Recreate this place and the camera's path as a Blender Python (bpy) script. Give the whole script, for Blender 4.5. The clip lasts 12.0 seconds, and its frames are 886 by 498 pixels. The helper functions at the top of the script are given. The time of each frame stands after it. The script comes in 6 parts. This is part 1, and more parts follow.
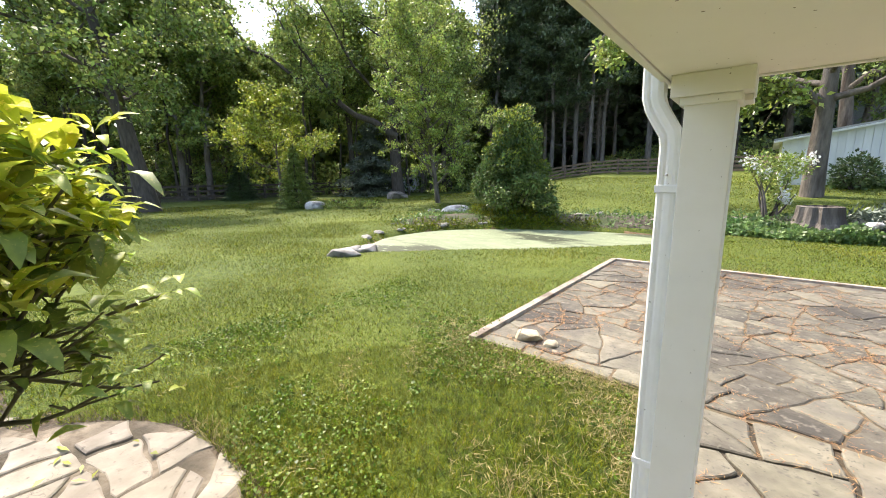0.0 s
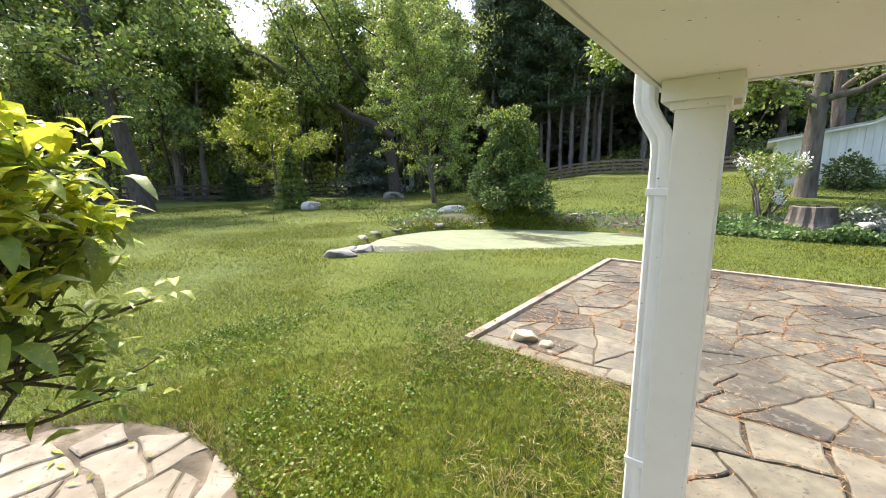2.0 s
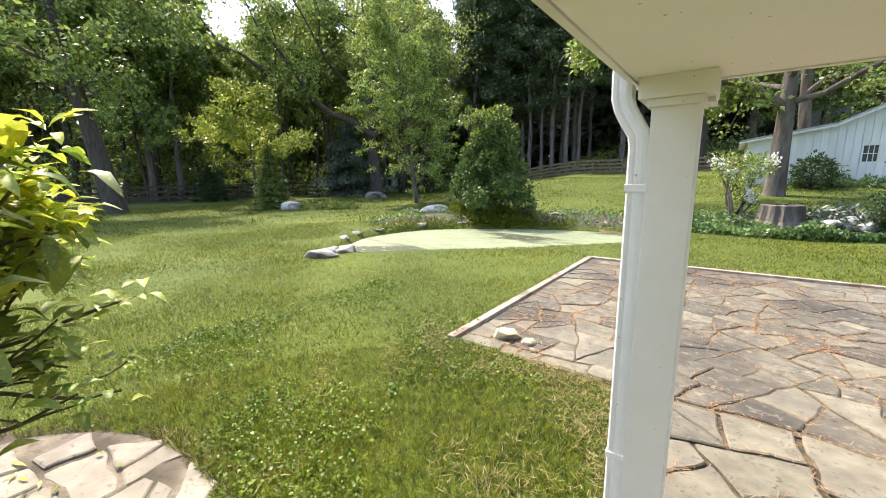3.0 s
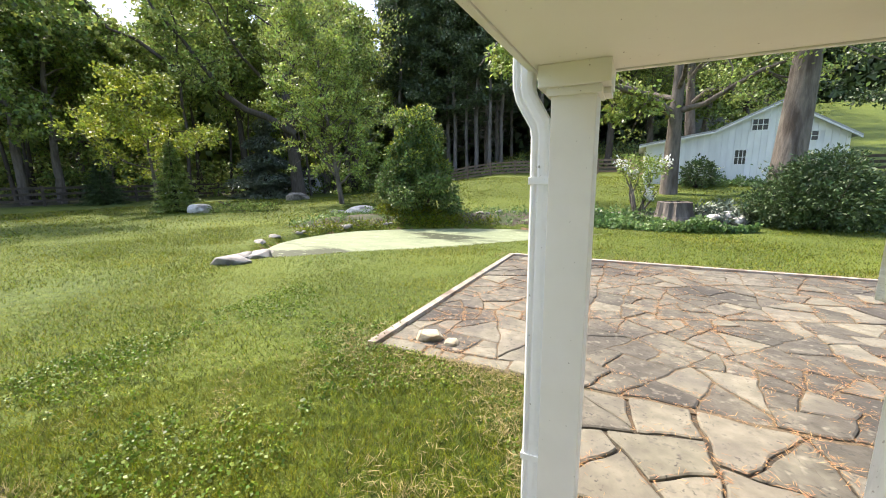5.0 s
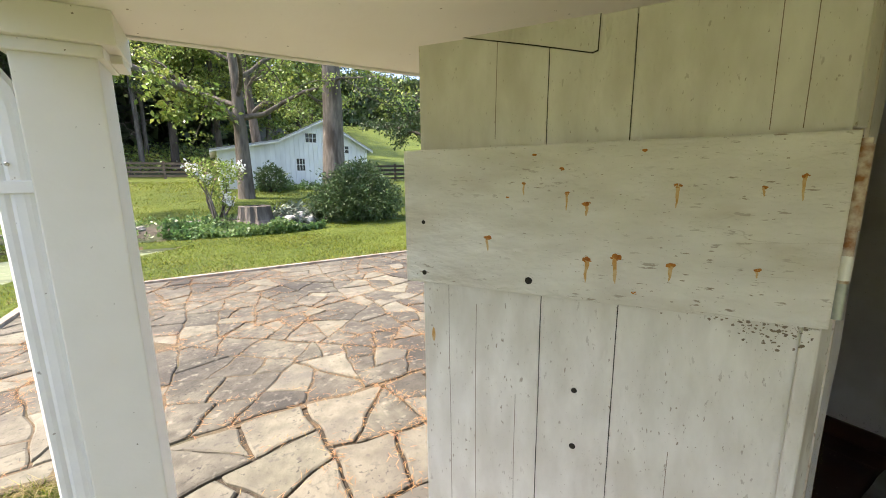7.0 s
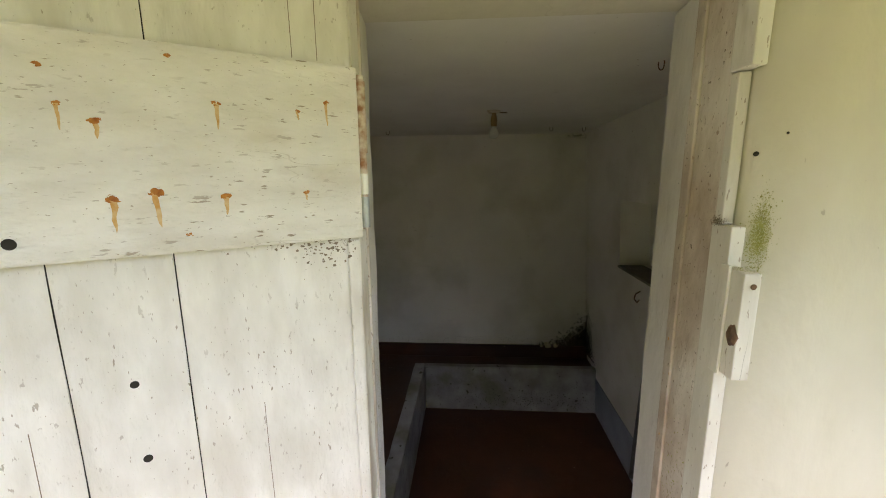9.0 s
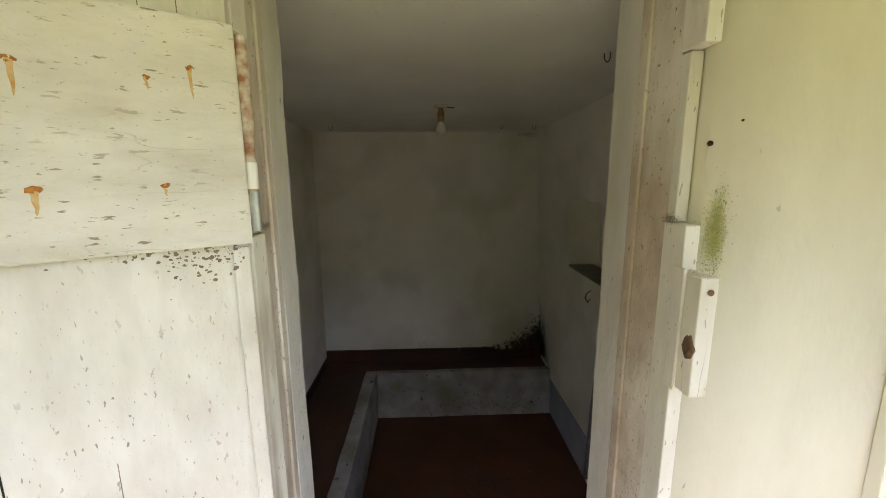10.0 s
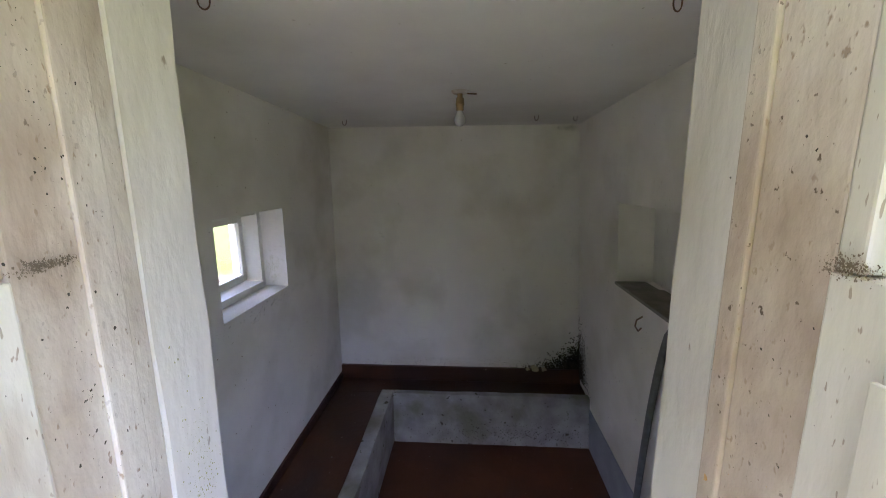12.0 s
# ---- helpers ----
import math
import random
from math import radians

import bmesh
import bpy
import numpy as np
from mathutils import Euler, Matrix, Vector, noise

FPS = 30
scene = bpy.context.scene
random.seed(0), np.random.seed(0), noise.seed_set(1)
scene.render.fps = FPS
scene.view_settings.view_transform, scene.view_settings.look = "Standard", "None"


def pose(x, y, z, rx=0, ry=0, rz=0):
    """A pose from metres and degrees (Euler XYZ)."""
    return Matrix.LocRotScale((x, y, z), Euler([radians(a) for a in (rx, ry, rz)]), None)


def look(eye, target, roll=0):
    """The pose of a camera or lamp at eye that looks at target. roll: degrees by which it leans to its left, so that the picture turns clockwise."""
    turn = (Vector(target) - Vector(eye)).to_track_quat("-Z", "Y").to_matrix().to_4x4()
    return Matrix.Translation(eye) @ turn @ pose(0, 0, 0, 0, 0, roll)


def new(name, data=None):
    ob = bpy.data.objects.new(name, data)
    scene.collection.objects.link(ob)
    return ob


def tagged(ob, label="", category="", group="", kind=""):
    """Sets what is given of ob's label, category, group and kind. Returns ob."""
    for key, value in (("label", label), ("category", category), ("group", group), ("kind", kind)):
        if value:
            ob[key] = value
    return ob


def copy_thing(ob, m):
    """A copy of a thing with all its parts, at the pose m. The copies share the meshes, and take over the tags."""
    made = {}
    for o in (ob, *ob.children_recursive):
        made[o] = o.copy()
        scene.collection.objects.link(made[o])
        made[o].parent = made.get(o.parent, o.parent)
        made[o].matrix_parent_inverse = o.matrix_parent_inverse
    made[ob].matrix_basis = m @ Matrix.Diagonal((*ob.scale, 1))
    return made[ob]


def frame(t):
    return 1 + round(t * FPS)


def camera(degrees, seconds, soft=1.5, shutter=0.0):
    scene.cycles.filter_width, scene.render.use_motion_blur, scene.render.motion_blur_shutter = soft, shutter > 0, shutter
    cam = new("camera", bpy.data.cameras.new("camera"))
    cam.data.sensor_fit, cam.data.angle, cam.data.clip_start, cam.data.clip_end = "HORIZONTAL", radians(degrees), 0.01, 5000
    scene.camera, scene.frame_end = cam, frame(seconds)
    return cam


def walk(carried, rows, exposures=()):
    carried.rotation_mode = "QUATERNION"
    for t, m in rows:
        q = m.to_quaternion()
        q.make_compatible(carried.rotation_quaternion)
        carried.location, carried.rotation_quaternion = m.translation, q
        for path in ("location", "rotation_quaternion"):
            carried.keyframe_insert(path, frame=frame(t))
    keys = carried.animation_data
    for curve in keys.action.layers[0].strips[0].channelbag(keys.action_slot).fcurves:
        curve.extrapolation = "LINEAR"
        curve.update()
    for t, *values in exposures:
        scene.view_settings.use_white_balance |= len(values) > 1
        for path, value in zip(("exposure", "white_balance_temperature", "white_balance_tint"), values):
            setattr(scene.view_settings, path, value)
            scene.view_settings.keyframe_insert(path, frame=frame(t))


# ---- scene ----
cam = camera(97.06, 12.0, soft=1.0)
# seconds, x, y, z, yaw, pitch, roll
ROWS = [
    (0.0, -0.000, 0.000, 1.602, 39.17, -10.41, 0.65),
    (0.5, -0.000, 0.003, 1.602, 39.43, -10.37, 0.66),
    (1.0, 0.002, -0.006, 1.608, 39.95, -10.43, 0.61),
    (1.5, 0.006, 0.001, 1.615, 39.35, -10.40, 0.66),
    (2.0, 0.014, -0.001, 1.614, 38.67, -10.42, 0.67),
    (2.5, 0.015, -0.004, 1.612, 38.41, -10.41, 0.64),
    (3.0, 0.012, 0.017, 1.601, 36.16, -10.45, 0.66),
    (4.8, 0.031, 0.153, 1.578, 28.55, -10.49, 0.65),
    (5.0, 0.034, 0.192, 1.568, 25.89, -10.46, 0.60),
    (5.5, 0.019, 0.269, 1.568, 20.28, -10.48, 0.63),
    (6.0, -0.038, 0.326, 1.557, 10.30, -10.51, 0.54),
    (6.5, -0.019, 0.380, 1.574, -8.02, -10.46, 0.56),
    (7.0, 0.100, 0.416, 1.560, -30.06, -10.41, 0.72),
    (7.5, 0.198, 0.420, 1.543, -50.82, -10.55, 0.64),
    (7.7, 0.202, 0.419, 1.536, -58.25, -10.50, 0.65),
    (9.3, 0.187, 0.414, 1.403, -88.50, -10.43, 0.40),
    (9.5, 0.220, 0.402, 1.398, -89.53, -10.42, 0.32),
    (10.0, 0.328, 0.352, 1.406, -92.32, -10.41, 0.40),
    (10.5, 0.455, 0.289, 1.422, -92.41, -10.49, 0.33),
    (11.0, 0.562, 0.244, 1.410, -90.15, -10.53, 0.28),
    (11.5, 0.633, 0.233, 1.404, -86.29, -10.45, 0.43),
    (12.0, 0.708, 0.215, 1.404, -86.28, -10.40, 0.41),]
EXPOSURES = [
    (0.0, 1.66, 6600, 14), (6.5, 1.68, 6600, 15), (7.0, 1.78, 6600, 16), (7.7, 2.15, 6600, 18), (9.3, 2.65, 6650, 19),
    (10.5, 2.9, 6700, 20), (11.0, 3.12, 6800, 22), (11.6, 3.5, 5950, 27), (12.0, 3.68, 5500, 30),
]
walk(cam, [(t, pose(x, y, z, 90 + p, r, yaw)) for t, x, y, z, yaw, p, r in ROWS], EXPOSURES)

# ---- light ----
SUN_EL, SUN_AZ = 56.0, 165.0        # sun height, and the compass-like angle of its direction in plan (degrees from +x, towards +y)
sky_world = bpy.data.worlds.new("sky")
scene.world = sky_world
sky_world.use_nodes = True
wn = sky_world.node_tree
wn.nodes.clear()
w_sky = wn.nodes.new("ShaderNodeTexSky")
w_sky.sky_type = 'NISHITA'
w_sky.sun_disc = False
w_sky.sun_elevation = radians(SUN_EL)
w_sky.sun_rotation = radians(90 - SUN_AZ)
w_sky.air_density, w_sky.dust_density, w_sky.ozone_density = 1.0, 2.6, 1.0
w_bg = wn.nodes.new("ShaderNodeBackground")
w_bg.inputs["Strength"].default_value = 0.15
w_out = wn.nodes.new("ShaderNodeOutputWorld")
wn.links.new(w_sky.outputs[0], w_bg.inputs["Color"])
wn.links.new(w_bg.outputs[0], w_out.inputs["Surface"])
sun_data = bpy.data.lights.new("sun", 'SUN')
sun_data.energy, sun_data.angle, sun_data.color = 2.9, radians(3), (1.0, 0.93, 0.80)
sun = new("sun", sun_data)
sun_dir = Vector((math.cos(radians(SUN_AZ)) * math.cos(radians(SUN_EL)), math.sin(radians(SUN_AZ)) * math.cos(radians(SUN_EL)), math.sin(radians(SUN_EL))))
sun.matrix_world = look(sun_dir * 60, (0, 0, 0))


# ---- materials ----
def material(name, c1, c2, scale=8.0, rough=0.7, bump=0.0, bump_scale=None, c3=None, scale3=1.5, edge3=(0.5, 0.65), spots=None,
             spot_scale=60.0, spot_edge=(0.68, 0.72), metal=0.0, stretch=(1, 1, 1), rnd=0.0, island=0.0, translucent=0.0, spec=0.5, detail=5.0, cracks=None, crack_scale=9.0, crack_width=0.012, crack_mask=(0.5, 0.6), crack_stretch=(1, 1, 1), marks=None, mark_scale=40, mark_edge=(0.66, 0.72), mark_stretch=(1, 1, 1)):
    """A two-scale noise material: c1 to c2 by fine noise, c3 in large patches, spots as small flecks; rnd/island vary the value by object or island."""
    m = bpy.data.materials.new(name)
    m.use_nodes = True
    nt = m.node_tree
    nt.nodes.clear()
    N = lambda kind: nt.nodes.new("ShaderNode" + kind)
    out, b = N("OutputMaterial"), N("BsdfPrincipled")
    co, mp = N("TexCoord"), N("Mapping")
    mp.inputs["Scale"].default_value = stretch
    nt.links.new(co.outputs["Object"], mp.inputs["Vector"])

    def noise_fac(sc, lo, hi, det=detail):
        n, r = N("TexNoise"), N("MapRange")
        n.inputs["Scale"].default_value, n.inputs["Detail"].default_value = sc, det
        r.inputs["From Min"].default_value, r.inputs["From Max"].default_value = lo, hi
        nt.links.new(mp.outputs[0], n.inputs["Vector"])
        nt.links.new(n.outputs[0], r.inputs["Value"])
        return n, r.outputs[0]

    def mix(fac, a, bcol):
        x = N("Mix")
        x.data_type = 'RGBA'
        nt.links.new(fac, x.inputs[0])
        for sock, v in ((x.inputs[6], a), (x.inputs[7], bcol)):
            if isinstance(v, tuple):
                sock.default_value = (*v, 1.0)
            else:
                nt.links.new(v, sock)
        return x.outputs[2]

    n1, f1 = noise_fac(scale, 0.32, 0.68)
    col = mix(f1, c1, c2)
    if c3:
        col = mix(noise_fac(scale3, *edge3)[1], col, c3)
    if spots:
        col = mix(noise_fac(spot_scale, *spot_edge, 2.0)[1], col, spots)
    if marks:
        km, kn, kr, kk = N("Mapping"), N("TexNoise"), N("MapRange"), N("Math")
        km.inputs["Scale"].default_value = mark_stretch
        kn.inputs["Scale"].default_value, kn.inputs["Detail"].default_value = mark_scale, 4.0
        kr.inputs["From Min"].default_value, kr.inputs["From Max"].default_value = mark_edge
        nt.links.new(co.outputs["Object"], km.inputs["Vector"])
        nt.links.new(km.outputs[0], kn.inputs["Vector"])
        nt.links.new(kn.outputs[0], kr.inputs["Value"])
        kk.operation = 'MULTIPLY'
        nt.links.new(kr.outputs[0], kk.inputs[0])
        nt.links.new(noise_fac(5.0, 0.42, 0.62)[1], kk.inputs[1])
        col = mix(kk.outputs[0], col, marks)
    if cracks:
        vor, vm, mr, mul = N("TexVoronoi"), N("Mapping"), N("MapRange"), N("Math")
        wob, add = N("TexNoise"), N("VectorMath")
        vor.feature = 'DISTANCE_TO_EDGE'
        vor.inputs["Scale"].default_value = crack_scale
        vm.inputs["Scale"].default_value = crack_stretch
        wob.inputs["Scale"].default_value = crack_scale * 2.5
        nt.links.new(co.outputs["Object"], vm.inputs["Vector"])
        nt.links.new(vm.outputs[0], wob.inputs["Vector"])
        sc = N("VectorMath")
        sc.operation = 'SCALE'
        sc.inputs[3].default_value = 0.6 / crack_scale
        nt.links.new(wob.outputs["Color"], sc.inputs[0])
        nt.links.new(vm.outputs[0], add.inputs[0])
        nt.links.new(sc.outputs[0], add.inputs[1])
        nt.links.new(add.outputs[0], vor.inputs["Vector"])
        mr.inputs["From Min"].default_value, mr.inputs["From Max"].default_value = crack_width, crack_width * 0.3
        nt.links.new(vor.outputs[0], mr.inputs["Value"])
        mul.operation = 'MULTIPLY'
        nt.links.new(mr.outputs[0], mul.inputs[0])
        nt.links.new(noise_fac(2.6, *crack_mask)[1], mul.inputs[1])
        col = mix(mul.outputs[0], col, cracks)
    if rnd or island:
        hsv, rr = N("HueSaturation"), N("MapRange")
        src = N("ObjectInfo").outputs["Random"] if rnd else N("NewGeometry").outputs["Random Per Island"]
        amt = rnd or island
        rr.inputs["To Min"].default_value, rr.inputs["To Max"].default_value = 1 - amt, 1 + amt
        nt.links.new(src, rr.inputs["Value"])
        nt.links.new(rr.outputs[0], hsv.inputs["Value"])
        nt.links.new(col, hsv.inputs["Color"])
        h2 = N("MapRange")
        h2.inputs["To Min"].default_value, h2.inputs["To Max"].default_value = 0.5 - amt * 0.05, 0.5 + amt * 0.05
        wn_ = N("TexWhiteNoise")
        wn_.noise_dimensions = '1D'
        nt.links.new(src, wn_.inputs["W"])
        nt.links.new(wn_.outputs[0], h2.inputs["Value"])
        nt.links.new(h2.outputs[0], hsv.inputs["Hue"])
        col = hsv.outputs[0]
    nt.links.new(col, b.inputs["Base Color"])
    b.inputs["Roughness"].default_value, b.inputs["Metallic"].default_value = rough, metal
    b.inputs["Specular IOR Level"].default_value = spec
    if bump:
        bn, bp = N("TexNoise"), N("Bump")
        bn.inputs["Scale"].default_value, bn.inputs["Detail"].default_value = bump_scale or scale * 2, 6.0
        bp.inputs["Strength"].default_value, bp.inputs["Distance"].default_value = 1.0, bump
        nt.links.new(mp.outputs[0], bn.inputs["Vector"])
        nt.links.new(bn.outputs[0], bp.inputs["Height"])
        nt.links.new(bp.outputs[0], b.inputs["Normal"])
    shader = b.outputs[0]
    if translucent:
        tr, ms = N("BsdfTranslucent"), N("MixShader")
        nt.links.new(col, tr.inputs["Color"])
        ms.inputs[0].default_value = translucent
        nt.links.new(shader, ms.inputs[1])
        nt.links.new(tr.outputs[0], ms.inputs[2])
        shader = ms.outputs[0]
    nt.links.new(shader, out.inputs["Surface"])
    return m


def glass_material(name):
    m = bpy.data.materials.new(name)
    m.use_nodes = True
    b = m.node_tree.nodes["Principled BSDF"]
    b.inputs["Base Color"].default_value = (0.95, 0.97, 0.96, 1)
    b.inputs["Roughness"].default_value = 0.05
    b.inputs["Transmission Weight"].default_value = 1.0
    b.inputs["IOR"].default_value = 1.45
    return m


WHITE = material("white_paint", (0.78, 0.77, 0.70), (0.82, 0.81, 0.75), 6, 0.45, 0.0006, 60, c3=(0.74, 0.72, 0.63), scale3=1.2, spots=(0.25, 0.22, 0.17), spot_scale=80, spot_edge=(0.73, 0.76))
SOFFIT = material("cream_soffit_paint", (0.88, 0.855, 0.77), (0.91, 0.885, 0.80), 3, 0.6, 0.0006, 40, c3=(0.84, 0.805, 0.70), scale3=0.9, spots=(0.22, 0.18, 0.12), spot_scale=60, spot_edge=(0.74, 0.77))
METAL_WHITE = material("white_metal", (0.82, 0.83, 0.82), (0.86, 0.87, 0.86), 14, 0.35, 0.0003, 90, spots=(0.45, 0.43, 0.4), spot_scale=70, spot_edge=(0.74, 0.77))
DOOR_PAINT = material("weathered_cream_paint", (0.62, 0.59, 0.525), (0.765, 0.74, 0.685), 14, 0.62, 0.006, 36, c3=(0.60, 0.565, 0.495), scale3=6.0, edge3=(0.53, 0.68), spots=(0.40, 0.35, 0.29), spot_scale=200, spot_edge=(0.70, 0.74), stretch=(1.3, 1.3, 0.5), rnd=0.04, marks=(0.30, 0.25, 0.195), mark_scale=130, mark_edge=(0.665, 0.70), mark_stretch=(1.0, 1.0, 0.4))
BATTEN_PAINT = material("flaking_cream_paint", (0.64, 0.61, 0.54), (0.78, 0.755, 0.70), 12, 0.62, 0.014, 30, c3=(0.62, 0.58, 0.505), scale3=9.0, edge3=(0.55, 0.66), spots=(0.42, 0.37, 0.30), spot_scale=240, spot_edge=(0.70, 0.74), stretch=(0.5, 0.5, 1.3), cracks=(0.30, 0.25, 0.18), crack_scale=11, crack_width=0.010, crack_mask=(0.50, 0.62), crack_stretch=(0.3, 0.3, 1.6), marks=(0.30, 0.245, 0.185), mark_scale=100, mark_edge=(0.65, 0.69), mark_stretch=(0.4, 0.4, 1.6))
JAMB_PAINT = material("worn_jamb_paint", (0.43, 0.34, 0.265), (0.60, 0.515, 0.435), 18, 0.8, 0.0028, 60, c3=(0.76, 0.71, 0.645), scale3=4.2, edge3=(0.43, 0.62), spots=(0.40, 0.31, 0.235), spot_scale=120, spot_edge=(0.66, 0.74), stretch=(1.0, 1.0, 0.55), detail=11, marks=(0.14, 0.10, 0.07), mark_scale=85, mark_edge=(0.67, 0.70), mark_stretch=(1.0, 1.0, 0.8), cracks=(0.36, 0.28, 0.21), crack_scale=16, crack_width=0.006, crack_mask=(0.6, 0.7), crack_stretch=(1.5, 1.5, 0.15))
PLASTER_RETURN = material("chipped_white_plaster", (0.70, 0.67, 0.62), (0.79, 0.765, 0.725), 7, 0.8, 0.006, 20, c3=(0.60, 0.555, 0.49), scale3=3.2, edge3=(0.5, 0.7), stretch=(1, 1, 0.5), marks=(0.30, 0.24, 0.18), mark_scale=30, mark_edge=(0.71, 0.75), mark_stretch=(1, 1, 0.6))
RUSTY_PAINT = material("rust_bleeding_paint", (0.30, 0.13, 0.055), (0.74, 0.68, 0.58), 55, 0.8, 0.002, 120)
PATH_SOIL = material("dark_path_soil", (0.045, 0.034, 0.022), (0.085, 0.065, 0.043), 16, 0.95, 0.012, 40, c3=(0.12, 0.088, 0.052), scale3=4, edge3=(0.5, 0.7))
FRAME_WHITE = material("chipped_white_frame_paint", (0.66, 0.63, 0.56), (0.80, 0.78, 0.72), 10, 0.6, 0.003, 36, c3=(0.42, 0.35, 0.27), scale3=4.0, edge3=(0.58, 0.64), spots=(0.42, 0.36, 0.29), spot_scale=150, spot_edge=(0.68, 0.71), stretch=(1, 1, 0.3), cracks=(0.2, 0.16, 0.12), crack_scale=14, crack_width=0.02, crack_mask=(0.5, 0.6), crack_stretch=(1.5, 1.5, 0.15))
MOSS = material("green_moss", (0.26, 0.26, 0.06), (0.46, 0.44, 0.16), 60, 0.95, 0.003, 90)
PLASTER_OUT = material("cream_plaster", (0.70, 0.67, 0.555), (0.77, 0.74, 0.635), 4, 0.75, 0.006, 12, c3=(0.60, 0.565, 0.445), scale3=1.9, edge3=(0.46, 0.7), spots=(0.50, 0.46, 0.36), spot_scale=60, spot_edge=(0.74, 0.78), stretch=(1, 1, 0.6), cracks=(0.50, 0.46, 0.36), crack_scale=5, crack_width=0.005, crack_mask=(0.6, 0.68))
PLASTER_IN = material("old_white_plaster", (0.81, 0.775, 0.72), (0.875, 0.845, 0.79), 2.6, 0.8, 0.008, 7, c3=(0.63, 0.595, 0.51), scale3=1.5, edge3=(0.48, 0.70), spots=(0.35, 0.28, 0.2), spot_scale=60, spot_edge=(0.74, 0.77), cracks=(0.6, 0.56, 0.5), crack_scale=2.6, crack_width=0.003, crack_mask=(0.6, 0.68))
CEIL_IN = material("old_white_ceiling_paint", (0.78, 0.765, 0.725), (0.86, 0.845, 0.80), 2.2, 0.8, 0.006, 6, c3=(0.66, 0.63, 0.565), scale3=0.9, edge3=(0.45, 0.72), spots=(0.4, 0.34, 0.26), spot_scale=60, spot_edge=(0.75, 0.78))
MOULD = material("black_mould", (0.03, 0.026, 0.02), (0.09, 0.075, 0.055), 30, 0.95, 0.003, 50)
RED_FLOOR = material("red_brown_floor_paint", (0.052, 0.017, 0.006), (0.088, 0.030, 0.010), 4, 0.5, 0.003, 22, c3=(0.045, 0.02, 0.013), scale3=1.5, spots=(0.2, 0.16, 0.12), spot_scale=30, spot_edge=(0.74, 0.77))
CURB = material("worn_concrete_curb", (0.24, 0.235, 0.225), (0.37, 0.365, 0.345), 8, 0.85, 0.006, 26, c3=(0.2, 0.2, 0.15), scale3=3.0, spots=(0.08, 0.07, 0.05), spot_scale=18, spot_edge=(0.66, 0.72))
GREY_DADO = material("grey_painted_dado", (0.25, 0.265, 0.30), (0.33, 0.345, 0.38), 5, 0.7, 0.004, 14)
RUST = material("rust", (0.30, 0.095, 0.015), (0.52, 0.22, 0.04), 80, 0.9, 0.001, 200)
RUST_STREAK = material("rust_streak", (0.52, 0.27, 0.07), (0.64, 0.48, 0.26), 70, 0.9)
GRIME = material("brown_grime", (0.16, 0.125, 0.09), (0.26, 0.21, 0.155), 50, 0.95)
DARK = material("dark_hollow", (0.012, 0.01, 0.008), (0.03, 0.025, 0.02), 50, 0.95)
IRON = material("rusty_iron", (0.10, 0.06, 0.04), (0.22, 0.13, 0.08), 60, 0.7, 0.001, 160, metal=0.5)
GALV = material("galvanised_steel", (0.38, 0.40, 0.42), (0.6, 0.6, 0.6), 60, 0.4, metal=0.8)
BRASS = material("tarnished_brass", (0.30, 0.20, 0.08), (0.42, 0.30, 0.14), 40, 0.45, metal=0.8)
RUBBER = material("grey_hose", (0.11, 0.11, 0.11), (0.17, 0.17, 0.17), 20, 0.6)
SLATE = material("grey_slate", (0.16, 0.15, 0.13), (0.24, 0.22, 0.19), 14, 0.8, 0.003, 40)
BULB = glass_material("bulb_glass")
BULB.node_tree.nodes["Principled BSDF"].inputs["Base Color"].default_value = (0.86, 0.86, 0.84, 1)
BULB.node_tree.nodes["Principled BSDF"].inputs["Transmission Weight"].default_value = 0.35
BULB.node_tree.nodes["Principled BSDF"].inputs["Roughness"].default_value = 0.25
PANE = glass_material("window_glass")
SOIL = material("brown_soil", (0.09, 0.062, 0.036), (0.17, 0.12, 0.07), 16, 0.95, 0.012, 40, c3=(0.26, 0.16, 0.08), scale3=3, edge3=(0.45, 0.65))
STONE = material("flagstone", (0.085, 0.077, 0.056), (0.185, 0.166, 0.122), 9, 0.88, 0.010, 24, c3=(0.055, 0.049, 0.039), scale3=0.9, edge3=(0.42, 0.62), spots=(0.27, 0.245, 0.185), spot_scale=13, spot_edge=(0.60, 0.80), rnd=0.13, cracks=(0.06, 0.05, 0.04), crack_scale=3.4, crack_width=0.006, crack_mask=(0.5, 0.6), detail=10, marks=(0.035, 0.033, 0.03), mark_scale=38, mark_edge=(0.56, 0.68))
STONE_PALE = material("pale_flagstone", (0.135, 0.122, 0.087), (0.232, 0.212, 0.153), 7, 0.88, 0.010, 22, c3=(0.12, 0.108, 0.085), scale3=1.6, edge3=(0.48, 0.66), spots=(0.10, 0.09, 0.072), spot_scale=16, spot_edge=(0.60, 0.76), rnd=0.14, cracks=(0.1, 0.085, 0.07), crack_scale=3.0, crack_width=0.005, crack_mask=(0.52, 0.6), detail=10, marks=(0.06, 0.055, 0.045), mark_scale=40, mark_edge=(0.60, 0.70))
DARK_JOINT = material("dark_joint_soil", (0.03, 0.024, 0.016), (0.075, 0.058, 0.036), 26, 0.95, 0.012, 60, c3=(0.13, 0.085, 0.045), scale3=5, edge3=(0.56, 0.7))
PATH_FILL = material("sandy_path_soil", (0.10, 0.08, 0.052), (0.24, 0.20, 0.145), 14, 0.95, 0.012, 50, c3=(0.055, 0.045, 0.028), scale3=3.5, edge3=(0.45, 0.6), detail=8)
